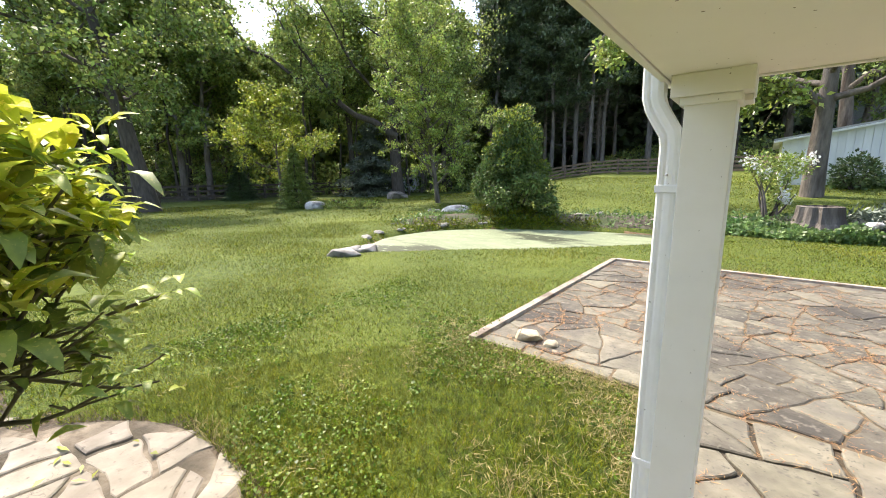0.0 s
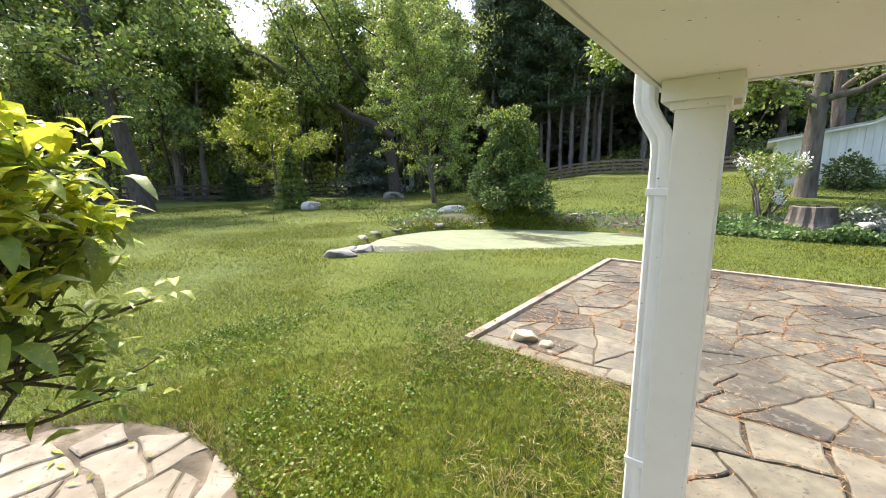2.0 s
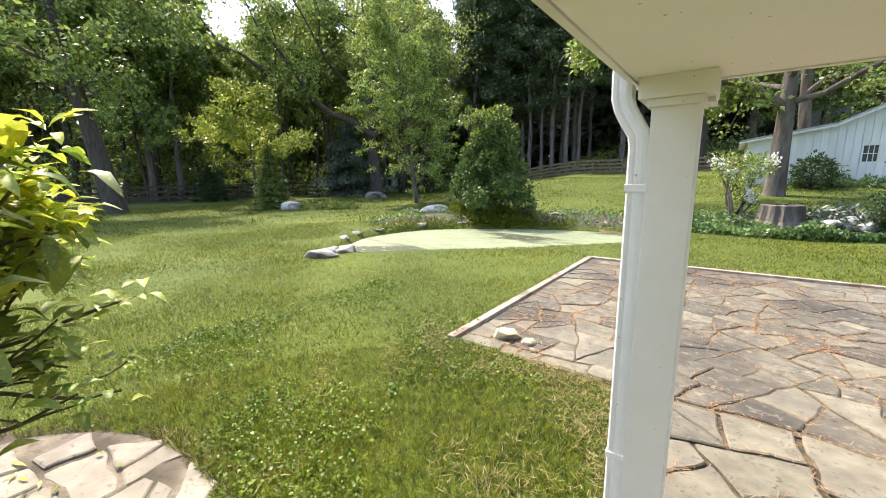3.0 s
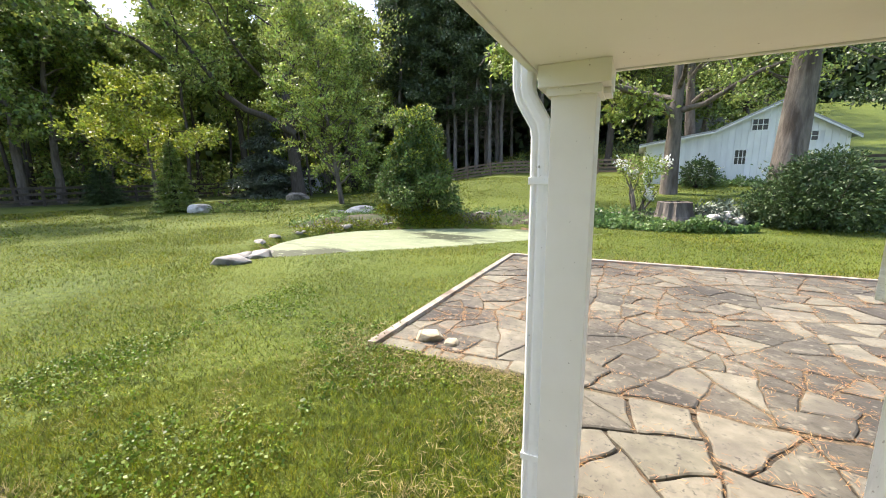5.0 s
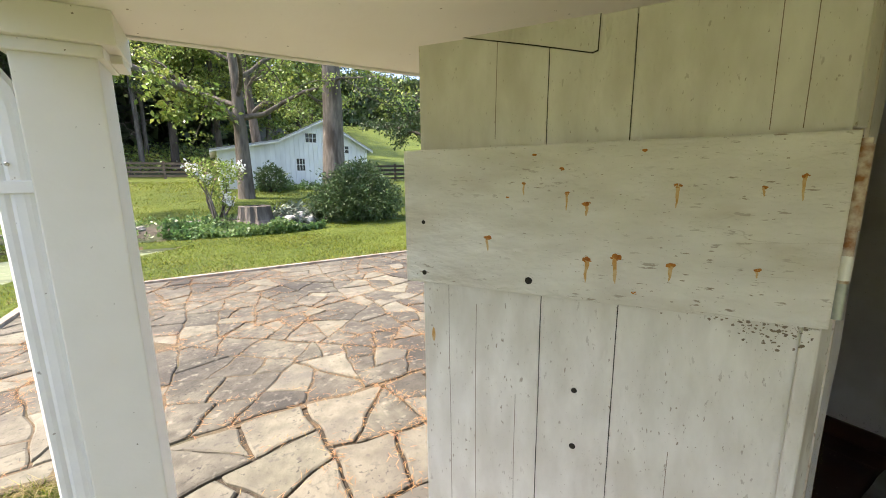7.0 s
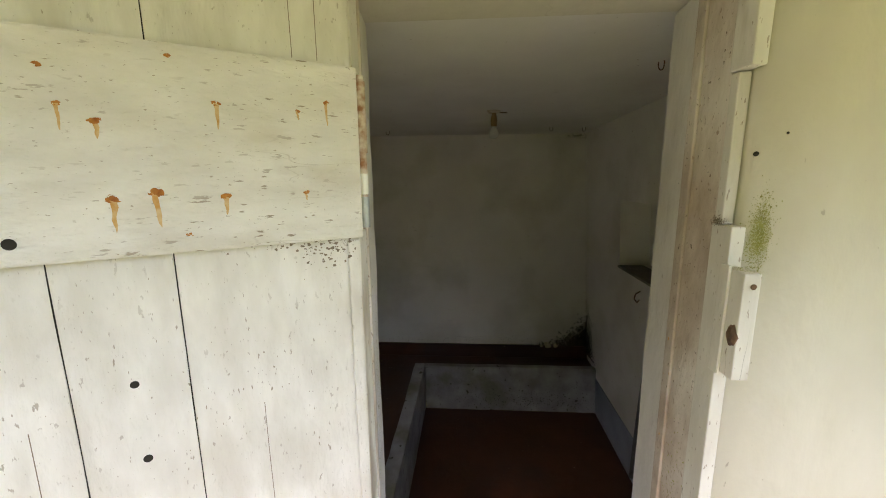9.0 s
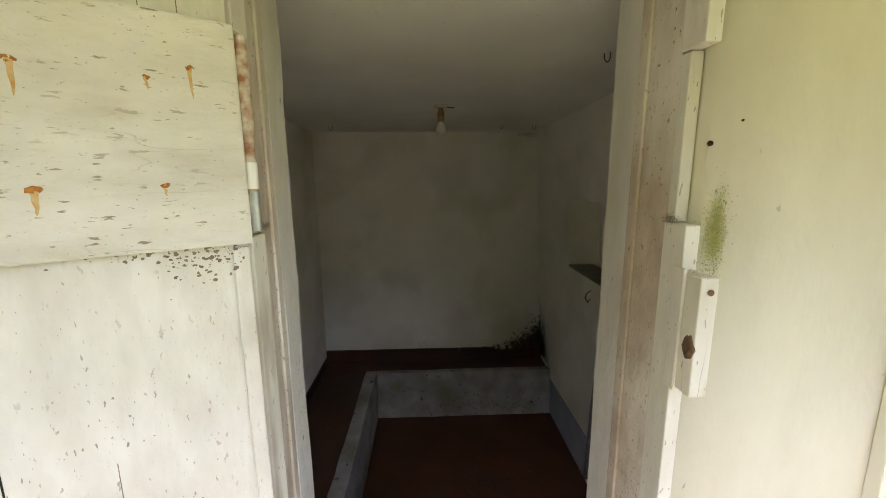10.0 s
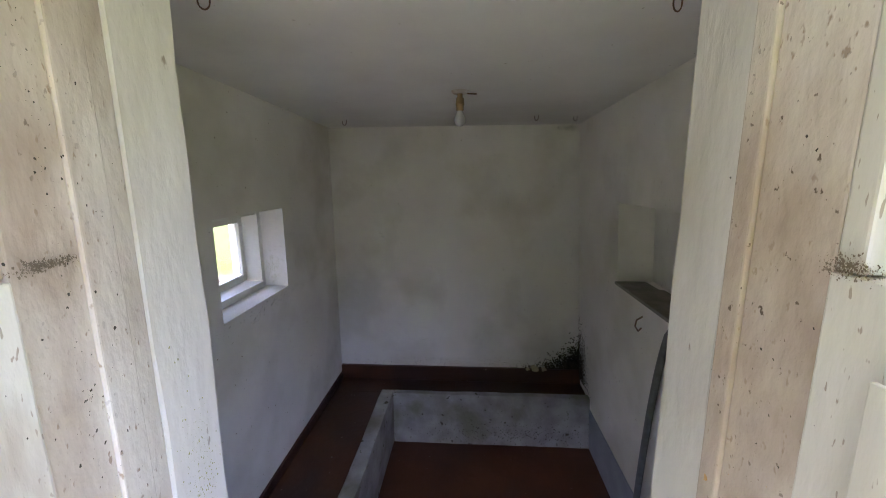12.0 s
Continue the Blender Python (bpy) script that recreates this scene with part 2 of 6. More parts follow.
JOINT_FILL = material("joint_soil_and_needles", (0.075, 0.055, 0.035), (0.17, 0.12, 0.066), 30, 0.95, 0.012, 60, c3=(0.10, 0.085, 0.045), scale3=2.2, edge3=(0.48, 0.66))
STONE_TAN = material("tan_loose_stone", (0.36, 0.31, 0.20), (0.50, 0.44, 0.30), 14, 0.9, 0.006, 50, c3=(0.26, 0.21, 0.13), scale3=6, edge3=(0.5, 0.65))
ROCK = material("grey_boulder", (0.19, 0.175, 0.155), (0.40, 0.38, 0.35), 5, 0.9, 0.02, 12, c3=(0.10, 0.095, 0.08), scale3=2.4, rnd=0.2)
TIMBER = material("weathered_timber", (0.26, 0.215, 0.165), (0.42, 0.36, 0.285), 10, 0.85, 0.004, 40, c3=(0.17, 0.13, 0.095), scale3=3)
NEEDLES = material("dry_pine_needles", (0.28, 0.14, 0.055), (0.42, 0.25, 0.115), 40, 0.9, island=0.35)
BARK = material("grey_bark", (0.10, 0.085, 0.07), (0.19, 0.165, 0.14), 9, 0.95, 0.03, 22, c3=(0.065, 0.05, 0.04), scale3=3, stretch=(1, 1, 0.22))
BARK_PINE = material("pale_pine_bark", (0.15, 0.13, 0.115), (0.27, 0.24, 0.215), 9, 0.95, 0.03, 22, c3=(0.10, 0.085, 0.075), scale3=3, stretch=(1, 1, 0.22))
BARK_DARK = material("dark_bark", (0.05, 0.04, 0.032), (0.10, 0.085, 0.07), 9, 0.95, 0.02, 20, stretch=(1, 1, 0.25))
STEM = material("green_brown_stem", (0.07, 0.06, 0.03), (0.12, 0.11, 0.05), 30, 0.8)
FENCE = material("dark_fence_board", (0.05, 0.04, 0.032), (0.10, 0.08, 0.062), 8, 0.9, 0.004, 30, stretch=(0.3, 0.3, 1))
FENCE_GREY = material("weathered_fence_board", (0.15, 0.11, 0.085), (0.24, 0.18, 0.14), 8, 0.9, 0.004, 30, stretch=(0.3, 0.3, 1))
BARN_WHITE = material("white_barn_boards", (0.74, 0.76, 0.77), (0.83, 0.85, 0.86), 4, 0.75, 0.003, 20, c3=(0.66, 0.68, 0.69), scale3=0.6, stretch=(1, 1, 0.3), rnd=0.05)
ROOF_METAL = material("grey_tin_roof", (0.28, 0.29, 0.30), (0.38, 0.39, 0.40), 3, 0.5, 0.004, 10)
SHINGLE = material("grey_shingles", (0.12, 0.12, 0.12), (0.2, 0.2, 0.19), 20, 0.9, 0.006, 40)
WINDOW_DARK = material("dark_window_glass", (0.02, 0.022, 0.025), (0.035, 0.04, 0.045), 3, 0.15)


def leafy(name, c1, c2, isl=0.35, rough=0.42, tr=0.36, sc=0.6, spots=None):
    return material(name, c1, c2, sc, rough, island=isl, translucent=tr, spots=spots, spot_scale=90, spot_edge=(0.6, 0.66), spec=0.5)


LEAF_WOOD = leafy("woodland_leaf", (0.14, 0.20, 0.048), (0.265, 0.335, 0.08), 0.65)
LEAF_LIGHT = leafy("spring_maple_leaf", (0.18, 0.255, 0.055), (0.32, 0.39, 0.095), 0.6)
LEAF_BIRCH = leafy("birch_leaf", (0.19, 0.28, 0.06), (0.37, 0.44, 0.10), 0.6, 0.4, 0.3)
LEAF_YELLOW = leafy("yellow_green_leaf", (0.21, 0.27, 0.035), (0.38, 0.42, 0.06), 0.5)
LEAF_PINE = leafy("pine_needle", (0.065, 0.10, 0.048), (0.13, 0.175, 0.078), 0.45, tr=0.2)
LEAF_SPRUCE = leafy("spruce_needle", (0.035, 0.07, 0.025), (0.075, 0.12, 0.035), 0.4, tr=0.12)
LEAF_BLUE = leafy("blue_pine_needle", (0.11, 0.15, 0.11), (0.19, 0.23, 0.17), 0.3, tr=0.15)
LEAF_HOLLY = leafy("glossy_holly_leaf", (0.06, 0.11, 0.028), (0.16, 0.23, 0.055), 0.6, 0.5, 0.25)
LEAF_RHODO = leafy("rhododendron_leaf", (0.045, 0.085, 0.028), (0.105, 0.16, 0.05), 0.5, 0.55, 0.15)
LEAF_AUCUBA = leafy("aucuba_old_leaf", (0.16, 0.235, 0.033), (0.29, 0.365, 0.055), 0.45, 0.5, 0.35, 25, spots=(0.45, 0.44, 0.09))
LEAF_AUCUBA_NEW = leafy("aucuba_young_leaf", (0.36, 0.44, 0.035), (0.60, 0.60, 0.06), 0.3, 0.48, 0.45, 20, spots=(0.7, 0.64, 0.14))
LEAF_COVER = leafy("ground_cover_leaf", (0.09, 0.17, 0.05), (0.17, 0.26, 0.08), 0.4)
PETAL = leafy("white_petal", (0.75, 0.75, 0.73), (0.85, 0.85, 0.83), 0.08, 0.6, 0.3)
BLADE = material("grass_blade", (0.046, 0.082, 0.003), (0.190, 0.214, 0.009), 13, 0.45, c3=(0.225, 0.225, 0.018), scale3=0.5, edge3=(0.50, 0.80), island=0.7, translucent=0.3, spec=0.3, detail=8)
CLOVER = leafy("clover_leaf", (0.07, 0.14, 0.008), (0.17, 0.24, 0.018), 0.5, 0.5, 0.3, 0.9)
STRAW = leafy("dry_grass", (0.27, 0.22, 0.09), (0.40, 0.34, 0.15), 0.3, 0.8, 0.2)
LAWN = material("lawn", (0.029, 0.056, 0.003), (0.112, 0.152, 0.007), 14.0, 0.9, 0.03, 55, c3=(0.122, 0.156, 0.009), scale3=0.35, edge3=(0.42, 0.75), spots=(0.19, 0.18, 0.035), spot_scale=5.4, spot_edge=(0.64, 0.82), detail=9)
FOREST_FLOOR = material("forest_floor", (0.03, 0.04, 0.015), (0.07, 0.075, 0.03), 1.5, 0.95, 0.05, 6, c3=(0.06, 0.045, 0.03), scale3=0.3)
MULCH = material("bed_mulch", (0.045, 0.036, 0.024), (0.105, 0.088, 0.062), 9, 0.95, 0.03, 20, c3=(0.045, 0.065, 0.02), scale3=1.2)
ALGAE = material("pond_algae", (0.18, 0.215, 0.12), (0.26, 0.295, 0.175), 2.5, 0.5, 0.002, 20, c3=(0.045, 0.055, 0.025), scale3=0.45, edge3=(0.53, 0.57), spots=(0.36, 0.40, 0.26), spot_scale=8, spot_edge=(0.6, 0.7), detail=8, stretch=(0.55, 1.2, 1))


# ---- helpers ----
rng = np.random.default_rng(7)


def np_mesh(name, verts, faces):
    """A mesh from arrays: verts (n, 3), faces (m, k)."""
    verts, faces = np.asarray(verts, dtype=np.float32), np.asarray(faces, dtype=np.int32)
    me = bpy.data.meshes.new(name)
    k = faces.shape[1]
    me.vertices.add(len(verts))
    me.vertices.foreach_set("co", verts.ravel())
    me.loops.add(faces.size)
    me.loops.foreach_set("vertex_index", faces.ravel())
    me.polygons.add(len(faces))
    me.polygons.foreach_set("loop_start", np.arange(len(faces), dtype=np.int32) * k)
    me.update(calc_edges=True)
    return me


def to_mesh(name, bm):
    me = bpy.data.meshes.new(name)
    bm.normal_update()
    bm.to_mesh(me)
    bm.free()
    return me


def part(name, geo, mat, parent=None, label="", smooth=False):
    """Links a bmesh or mesh as one mesh object, under a thing or a part."""
    me = geo if isinstance(geo, bpy.types.Mesh) else to_mesh(name, geo)
    if mat and not me.materials:
        me.materials.append(mat)
    if smooth:
        me.polygons.foreach_set("use_smooth", np.ones(len(me.polygons), dtype=bool))
    ob = new(name, me)
    if parent:
        ob.parent = parent
    if label:
        ob["label"] = label
    return ob


def thing(name, label, category, group="", kind="", at=(0, 0, 0), turn=0.0):
    ob = new(name)
    ob.matrix_basis = pose(*at, 0, 0, turn)
    return tagged(ob, label, category, group, kind)


def add_box(bm, x0, x1, y0, y1, z0, z1, bevel=0.0, m=None):
    geom = bmesh.ops.create_cube(bm, size=1.0)
    vs = geom["verts"]
    mat4 = Matrix.Translation(((x0 + x1) / 2, (y0 + y1) / 2, (z0 + z1) / 2)) @ Matrix.Diagonal((x1 - x0, y1 - y0, z1 - z0, 1))
    bmesh.ops.transform(bm, matrix=(m @ mat4) if m else mat4, verts=vs)
    if bevel:
        es = list({e for v in vs for e in v.link_edges})
        bmesh.ops.bevel(bm, geom=es, offset=bevel, segments=2, affect='EDGES', profile=0.6)
    return bm


def box(x0, x1, y0, y1, z0, z1, bevel=0.0, m=None):
    return add_box(bmesh.new(), x0, x1, y0, y1, z0, z1, bevel, m)


def prism(points, axis, a0, a1):
    """A closed outline of (u, v) points drawn out along an axis: 'x' uses (y, z), 'y' uses (x, z), 'z' uses (x, y)."""
    put = {"x": lambda u, v, a: (a, u, v), "y": lambda u, v, a: (u, a, v), "z": lambda u, v, a: (u, v, a)}[axis]
    bm = bmesh.new()
    lo = [bm.verts.new(put(u, v, a0)) for u, v in points]
    hi = [bm.verts.new(put(u, v, a1)) for u, v in points]
    n = len(points)
    bm.faces.new(lo)
    bm.faces.new(hi[::-1])
    for i in range(n):
        bm.faces.new((lo[i], hi[i], hi[(i + 1) % n], lo[(i + 1) % n]))
    bmesh.ops.recalc_face_normals(bm, faces=bm.faces)
    return bm


def tubes(paths, sides=7):
    """Tapered tubes along paths of (x, y, z, radius), joined into arrays."""
    V, F, off = [], [], 0
    ang = np.linspace(0, 2 * math.pi, sides, endpoint=False)
    ca, sa = np.cos(ang), np.sin(ang)
    for p in paths:
        p = np.asarray(p, dtype=float)
        n = len(p)
        t = np.gradient(p[:, :3], axis=0)
        t /= np.linalg.norm(t, axis=1)[:, None] + 1e-9
        ref = np.where(np.abs(t[:, 2:3]) > 0.9, np.array([[1.0, 0, 0]]), np.array([[0, 0, 1.0]]))
        u = np.cross(t, ref)
        u /= np.linalg.norm(u, axis=1)[:, None] + 1e-9
        w = np.cross(t, u)
        ring = p[:, None, :3] + p[:, None, 3:4] * (ca[None, :, None] * u[:, None] + sa[None, :, None] * w[:, None])
        V.append(ring.reshape(-1, 3))
        i, j = np.meshgrid(np.arange(n - 1), np.arange(sides), indexing="ij")
        a, b = i * sides + j, i * sides + (j + 1) % sides
        F.append(np.stack([a, b, b + sides, a + sides], -1).reshape(-1, 4) + off)
        off += n * sides
    return np.concatenate(V), np.concatenate(F)


def tube_mesh(name, paths, sides=7):
    return np_mesh(name, *tubes(paths, sides))


def unit(v):
    return v / (np.linalg.norm(v, axis=1)[:, None] + 1e-9)


def leaf_arrays(P, D, N, length, width, fold=0.25):
    """One folded four-cornered leaf for each base point P, along D, facing N."""
    D = unit(D)
    S = unit(np.cross(D, N))
    N = np.cross(S, D)
    L, W = length[:, None], width[:, None]
    mid = P + D * L * 0.45
    V = np.stack([P, mid + S * W * 0.5 + N * W * fold, P + D * L, mid - S * W * 0.5 + N * W * fold], 1).reshape(-1, 3)
    F = np.arange(len(V)).reshape(-1, 4)
    return V, F


def leaf_cloud(name, P, length, aspect=0.55, droop=0.3, up=0.5, r=None, outward=None, simple=False):
    """Leaves at the points P, pointing anywhere, somewhat drooping, facing mostly up or outward; simple: three-cornered ones, for far trees."""
    r = r or rng
    n = len(P)
    D = r.normal(size=(n, 3)) + np.array([0, 0, -droop])
    if outward is not None:
        D = D + outward
    N = r.normal(size=(n, 3)) * (1 - up) + np.array([0, 0, up])
    L = length * r.uniform(0.65, 1.25, n)
    if simple:
        D = unit(D)
        S = unit(np.cross(D, N)) * (L * aspect * 0.6)[:, None]
        V = np.stack([P - S, P + S, P + D * L[:, None]], 1).reshape(-1, 3)
        return np_mesh(name, V, np.arange(len(V)).reshape(-1, 3))
    return np_mesh(name, *leaf_arrays(P, D, N, L, L * aspect))


def wander(start, direction, length, r0, r1, steps, r, bend=0.25, lift=0.0):
    """A branch's path, bending at random."""
    p, d = np.array(start, dtype=float), np.array(direction, dtype=float)
    d /= np.linalg.norm(d)
    out = [(*p, r0)]
    for i in range(steps):
        d = d + r.normal(size=3) * bend + np.array([0, 0, lift])
        d /= np.linalg.norm(d)
        p = p + d * length / steps
        out.append((*p, r0 + (r1 - r0) * (i + 1) / steps))
    return out


def smooth01(t):
    t = np.clip(t, 0, 1)
    return t * t * (3 - 2 * t)


def inside(px, py, poly):
    px, py = np.asarray(px, dtype=float), np.asarray(py, dtype=float)
    hit = np.zeros(px.shape, dtype=bool)
    for (x0, y0), (x1, y1) in zip(poly, poly[1:] + poly[:1]):
        c = ((y0 > py) != (y1 > py)) & (px < (x1 - x0) * (py - y0) / (y1 - y0 + 1e-12) + x0)
        hit ^= c
    return hit


def edge_distance(px, py, poly):
    px, py = np.asarray(px, dtype=float), np.asarray(py, dtype=float)
    best = np.full(px.shape, 1e9)
    for (x0, y0), (x1, y1) in zip(poly, poly[1:] + poly[:1]):
        dx, dy = x1 - x0, y1 - y0
        t = np.clip(((px - x0) * dx + (py - y0) * dy) / (dx * dx + dy * dy), 0, 1)
        best = np.minimum(best, np.hypot(px - x0 - t * dx, py - y0 - t * dy))
    return best


def rounded(points, steps=6):
    """A closed smooth outline through the points."""
    out, n = [], len(points)
    for i in range(n):
        p0, p1, p2, p3 = (np.array(points[(i + k) % n]) for k in (-1, 0, 1, 2))
        for s in range(steps):
            t = s / steps
            q = 0.5 * (2 * p1 + (p2 - p0) * t + (2 * p0 - 5 * p1 + 4 * p2 - p3) * t * t + (3 * p1 - p0 - 3 * p2 + p3) * t ** 3)
            out.append((float(q[0]), float(q[1])))
    return out


# ---- plan ----
POND = rounded([(-6.9, 5.8), (-8.4, 7.6), (-8.2, 9.8), (-6.9, 11.1), (-4.8, 12.15), (-2.5, 12.55), (-0.6, 12.25), (-0.9, 11.5), (-2.0, 10.3), (-3.5, 8.7), (-5.4, 7.0)])
PATIO = [(-2.07, 3.06), (-0.55, 3.04), (-0.3, 2.1), (-0.3, -3.2), (1.02, -3.2), (1.02, 1.72), (6.0, 1.72), (6.0, 7.9), (-2.07, 7.7)]
PATH = rounded([(-5.5, -0.3), (-3.75, -0.03), (-3.45, 0.28), (-3.1, 0.58), (-2.65, 0.74), (-2.0, 0.72), (-1.55, 0.35), (-1.2, -0.6), (-1.4, -1.6), (-3.5, -2.0), (-5.5, -1.9)], 4)
BED = rounded([(-10.2, 9.5), (-9.8, 12.6), (-8.2, 13.9), (-5.5, 14.6), (-2.0, 15.6), (1.5, 16.6), (3.2, 15.4), (3.2, 14.2), (0.5, 13.4), (-1.0, 12.9), (-4.8, 12.5), (-7.2, 11.4), (-8.6, 10.0)])
HOUSE = (1.02, 4.25, -3.2, 1.70)


def height(x, y):
    """The lie of the land."""
    x, y = np.asarray(x, dtype=float), np.asarray(y, dtype=float)
    z = 1.45 * smooth01((y - 12.5) / 20.0) * smooth01((x + 24) / 14)
    z = z + 0.09 * np.maximum(y - 33, 0) * smooth01((x + 30) / 18)
    z = z + 0.10 * np.maximum(y - 44, 0) * smooth01((x + 30) / 18)
    z = z + 0.05 * np.maximum(-x - 37, 0) + 0.03 * np.maximum(np.hypot(x, y) - 60, 0)
    z = np.minimum(z, 16)
    d = edge_distance(x, y, POND) * np.where(inside(x, y, POND), -1, 1)
    z = z - 0.45 * smooth01((0.25 - d) / 0.6)
    bank = inside(x, y, BED)
    z = z + np.where(bank, 0.22 * smooth01(edge_distance(x, y, BED) / 0.8), 0)
    onstone = inside(x, y, PATIO) | inside(x, y, PATH)
    return np.where(onstone, -0.014, z)


def ground_z(x, y):
    return float(height(np.array([x]), np.array([y]))[0])


# ---- ground ----
def build_ground():
    def axis(lo_far, lo, hi, hi_far, fine, cuts):
        far_lo = lo - np.geomspace(0.5, lo - lo_far, 26)[::-1]
        far_hi = hi + np.geomspace(0.5, hi_far - hi, 26)
        return np.unique(np.round(np.concatenate([far_lo, np.arange(lo, hi + 1e-6, fine), far_hi, cuts]), 3))
    xs = axis(-420, -13, 7, 420, 0.2, [1.15, 4.1])
    ys = axis(-420, -3, 18, 420, 0.2, [-0.95, 1.6])
    X, Y = np.meshgrid(xs, ys, indexing="ij")
    near = np.hypot(X, Y) < 40
    Z = height(X, Y)
    bumps = np.array([[noise.noise(Vector((a * 0.5, b * 0.5, 3.3))) if n_ else 0.0 for a, b, n_ in zip(ra, rb, rn)] for ra, rb, rn in zip(X, Y, near)])
    onlawn = ~(inside(X, Y, PATIO) | inside(X, Y, PATH) | inside(X, Y, POND))
    Z = Z + np.where(onlawn, bumps * 0.025, 0)
    ny = len(ys)
    i, j = np.meshgrid(np.arange(len(xs) - 1), np.arange(ny - 1), indexing="ij")
    a = (i * ny + j).ravel()
    F = np.stack([a, a + ny, a + ny + 1, a + 1], 1)
    cx, cy = (X[:-1, :-1] + X[1:, 1:]).ravel() / 2, (Y[:-1, :-1] + Y[1:, 1:]).ravel() / 2
    keep = ~((cx > 1.15) & (cx < 4.1) & (cy > -0.95) & (cy < 1.6))
    me = np_mesh("ground", np.stack([X, Y, Z], -1).reshape(-1, 3), F[keep])
    for m in (LAWN, SOIL, MULCH, FOREST_FLOOR, PATH_SOIL):
        me.materials.append(m)
    cx, cy = cx[keep], cy[keep]
    idx = np.zeros(len(cx), dtype=np.int32)
    soil = inside(cx, cy, PATIO) | inside(cx, cy, PATH) | (edge_distance(cx, cy, PATH) < 0.1) | inside(cx, cy, POND)
    idx[inside(cx, cy, BED)] = 2
    idx[soil] = 1
    idx[inside(cx, cy, PATH) | (edge_distance(cx, cy, PATH) < 0.1)] = 4
    r = np.hypot(cx, cy)
    woods = ((cy > 40) & (cx > -30) & (cx < 14)) | (cx < -37) | ((r > 70) & (cx < 8)) | ((cx <= -30) & (r > 42))
    idx[woods] = 3
    me.polygons.foreach_set("material_index", idx)
    me.polygons.foreach_set("use_smooth", np.ones(len(idx), dtype=bool))
    tagged(new("ground", me), "mown green lawn rolling up to the woods", "lawn", kind="structure")


build_ground()

pond = bmesh.new()
pond.faces.new([pond.verts.new((x, y, -0.13)) for x, y in POND])
bmesh.ops.triangulate(pond, faces=pond.faces)
tagged(part("pond_water", pond, ALGAE), "still pond covered in pale green algae", "pond", kind="structure")


# ---- the porch ----
ceiling_bm = box(-0.31, 1.02, -3.2, 1.785, 1.936, 1.975)
tagged(part("ceiling", ceiling_bm, SOFFIT), "cream-painted flat porch ceiling boards", "ceiling", kind="structure")
fascia = bmesh.new()
add_box(fascia, -0.335, -0.312, -3.2, 1.81, 1.93, 2.16, 0.003)
add_box(fascia, -0.312, 1.02, 1.787, 1.81, 1.93, 2.16, 0.003)
tagged(part("trim", fascia, WHITE), "white fascia boards round the porch roof", "trim", kind="structure")
roof = prism([(-0.46, 2.16), (-0.46, 2.20), (1.02, 2.62), (2.64, 3.5), (4.6, 2.42), (4.6, 2.36), (2.64, 3.43), (1.02, 2.55)], "y", -3.4, 1.95)
tagged(part("roof", roof, SHINGLE), "grey shingled roof of the small outbuilding", "roof", kind="structure")
gutter = prism([(-0.45, 2.18), (-0.47, 2.17), (-0.45, 2.08), (-0.345, 2.08), (-0.338, 2.15), (-0.35, 2.15), (-0.36, 2.095), (-0.435, 2.095)], "y", -3.4, 1.84)
tagged(part("gutter", gutter, METAL_WHITE), "white metal gutter along the porch eave", "gutter", kind="structure")


def post_thing(x0, x1, y0, y1):
    post = thing("porch_post", "square white-painted wooden porch post with a moulded cap", "post", at=((x0 + x1) / 2, (y0 + y1) / 2, 0))
    w = (x1 - x0) / 2
    part("shaft", box(-w, w, -w, w, -0.04, 1.86, 0.004), WHITE, post)
    bm = bmesh.new()
    add_box(bm, -w - 0.014, w + 0.014, -w - 0.014, w + 0.014, 1.835, 1.862, 0.003)
    part("cap_bead", bm, WHITE, post)
    part("cap_block", box(-w - 0.042, w + 0.042, -w - 0.03, w + 0.03, 1.862, 1.936, 0.004), WHITE, post)
    part("cap_cheek", box(w + 0.012, w + 0.038, -w + 0.06, w + 0.028, 1.842, 1.862, 0.002), WHITE, post)
    part("base_block", box(-w - 0.012, w + 0.012, -w - 0.012, w + 0.012, -0.04, 0.05, 0.004), WHITE, post)
    return post


post_thing(-0.25, -0.10, 1.64, 1.79)


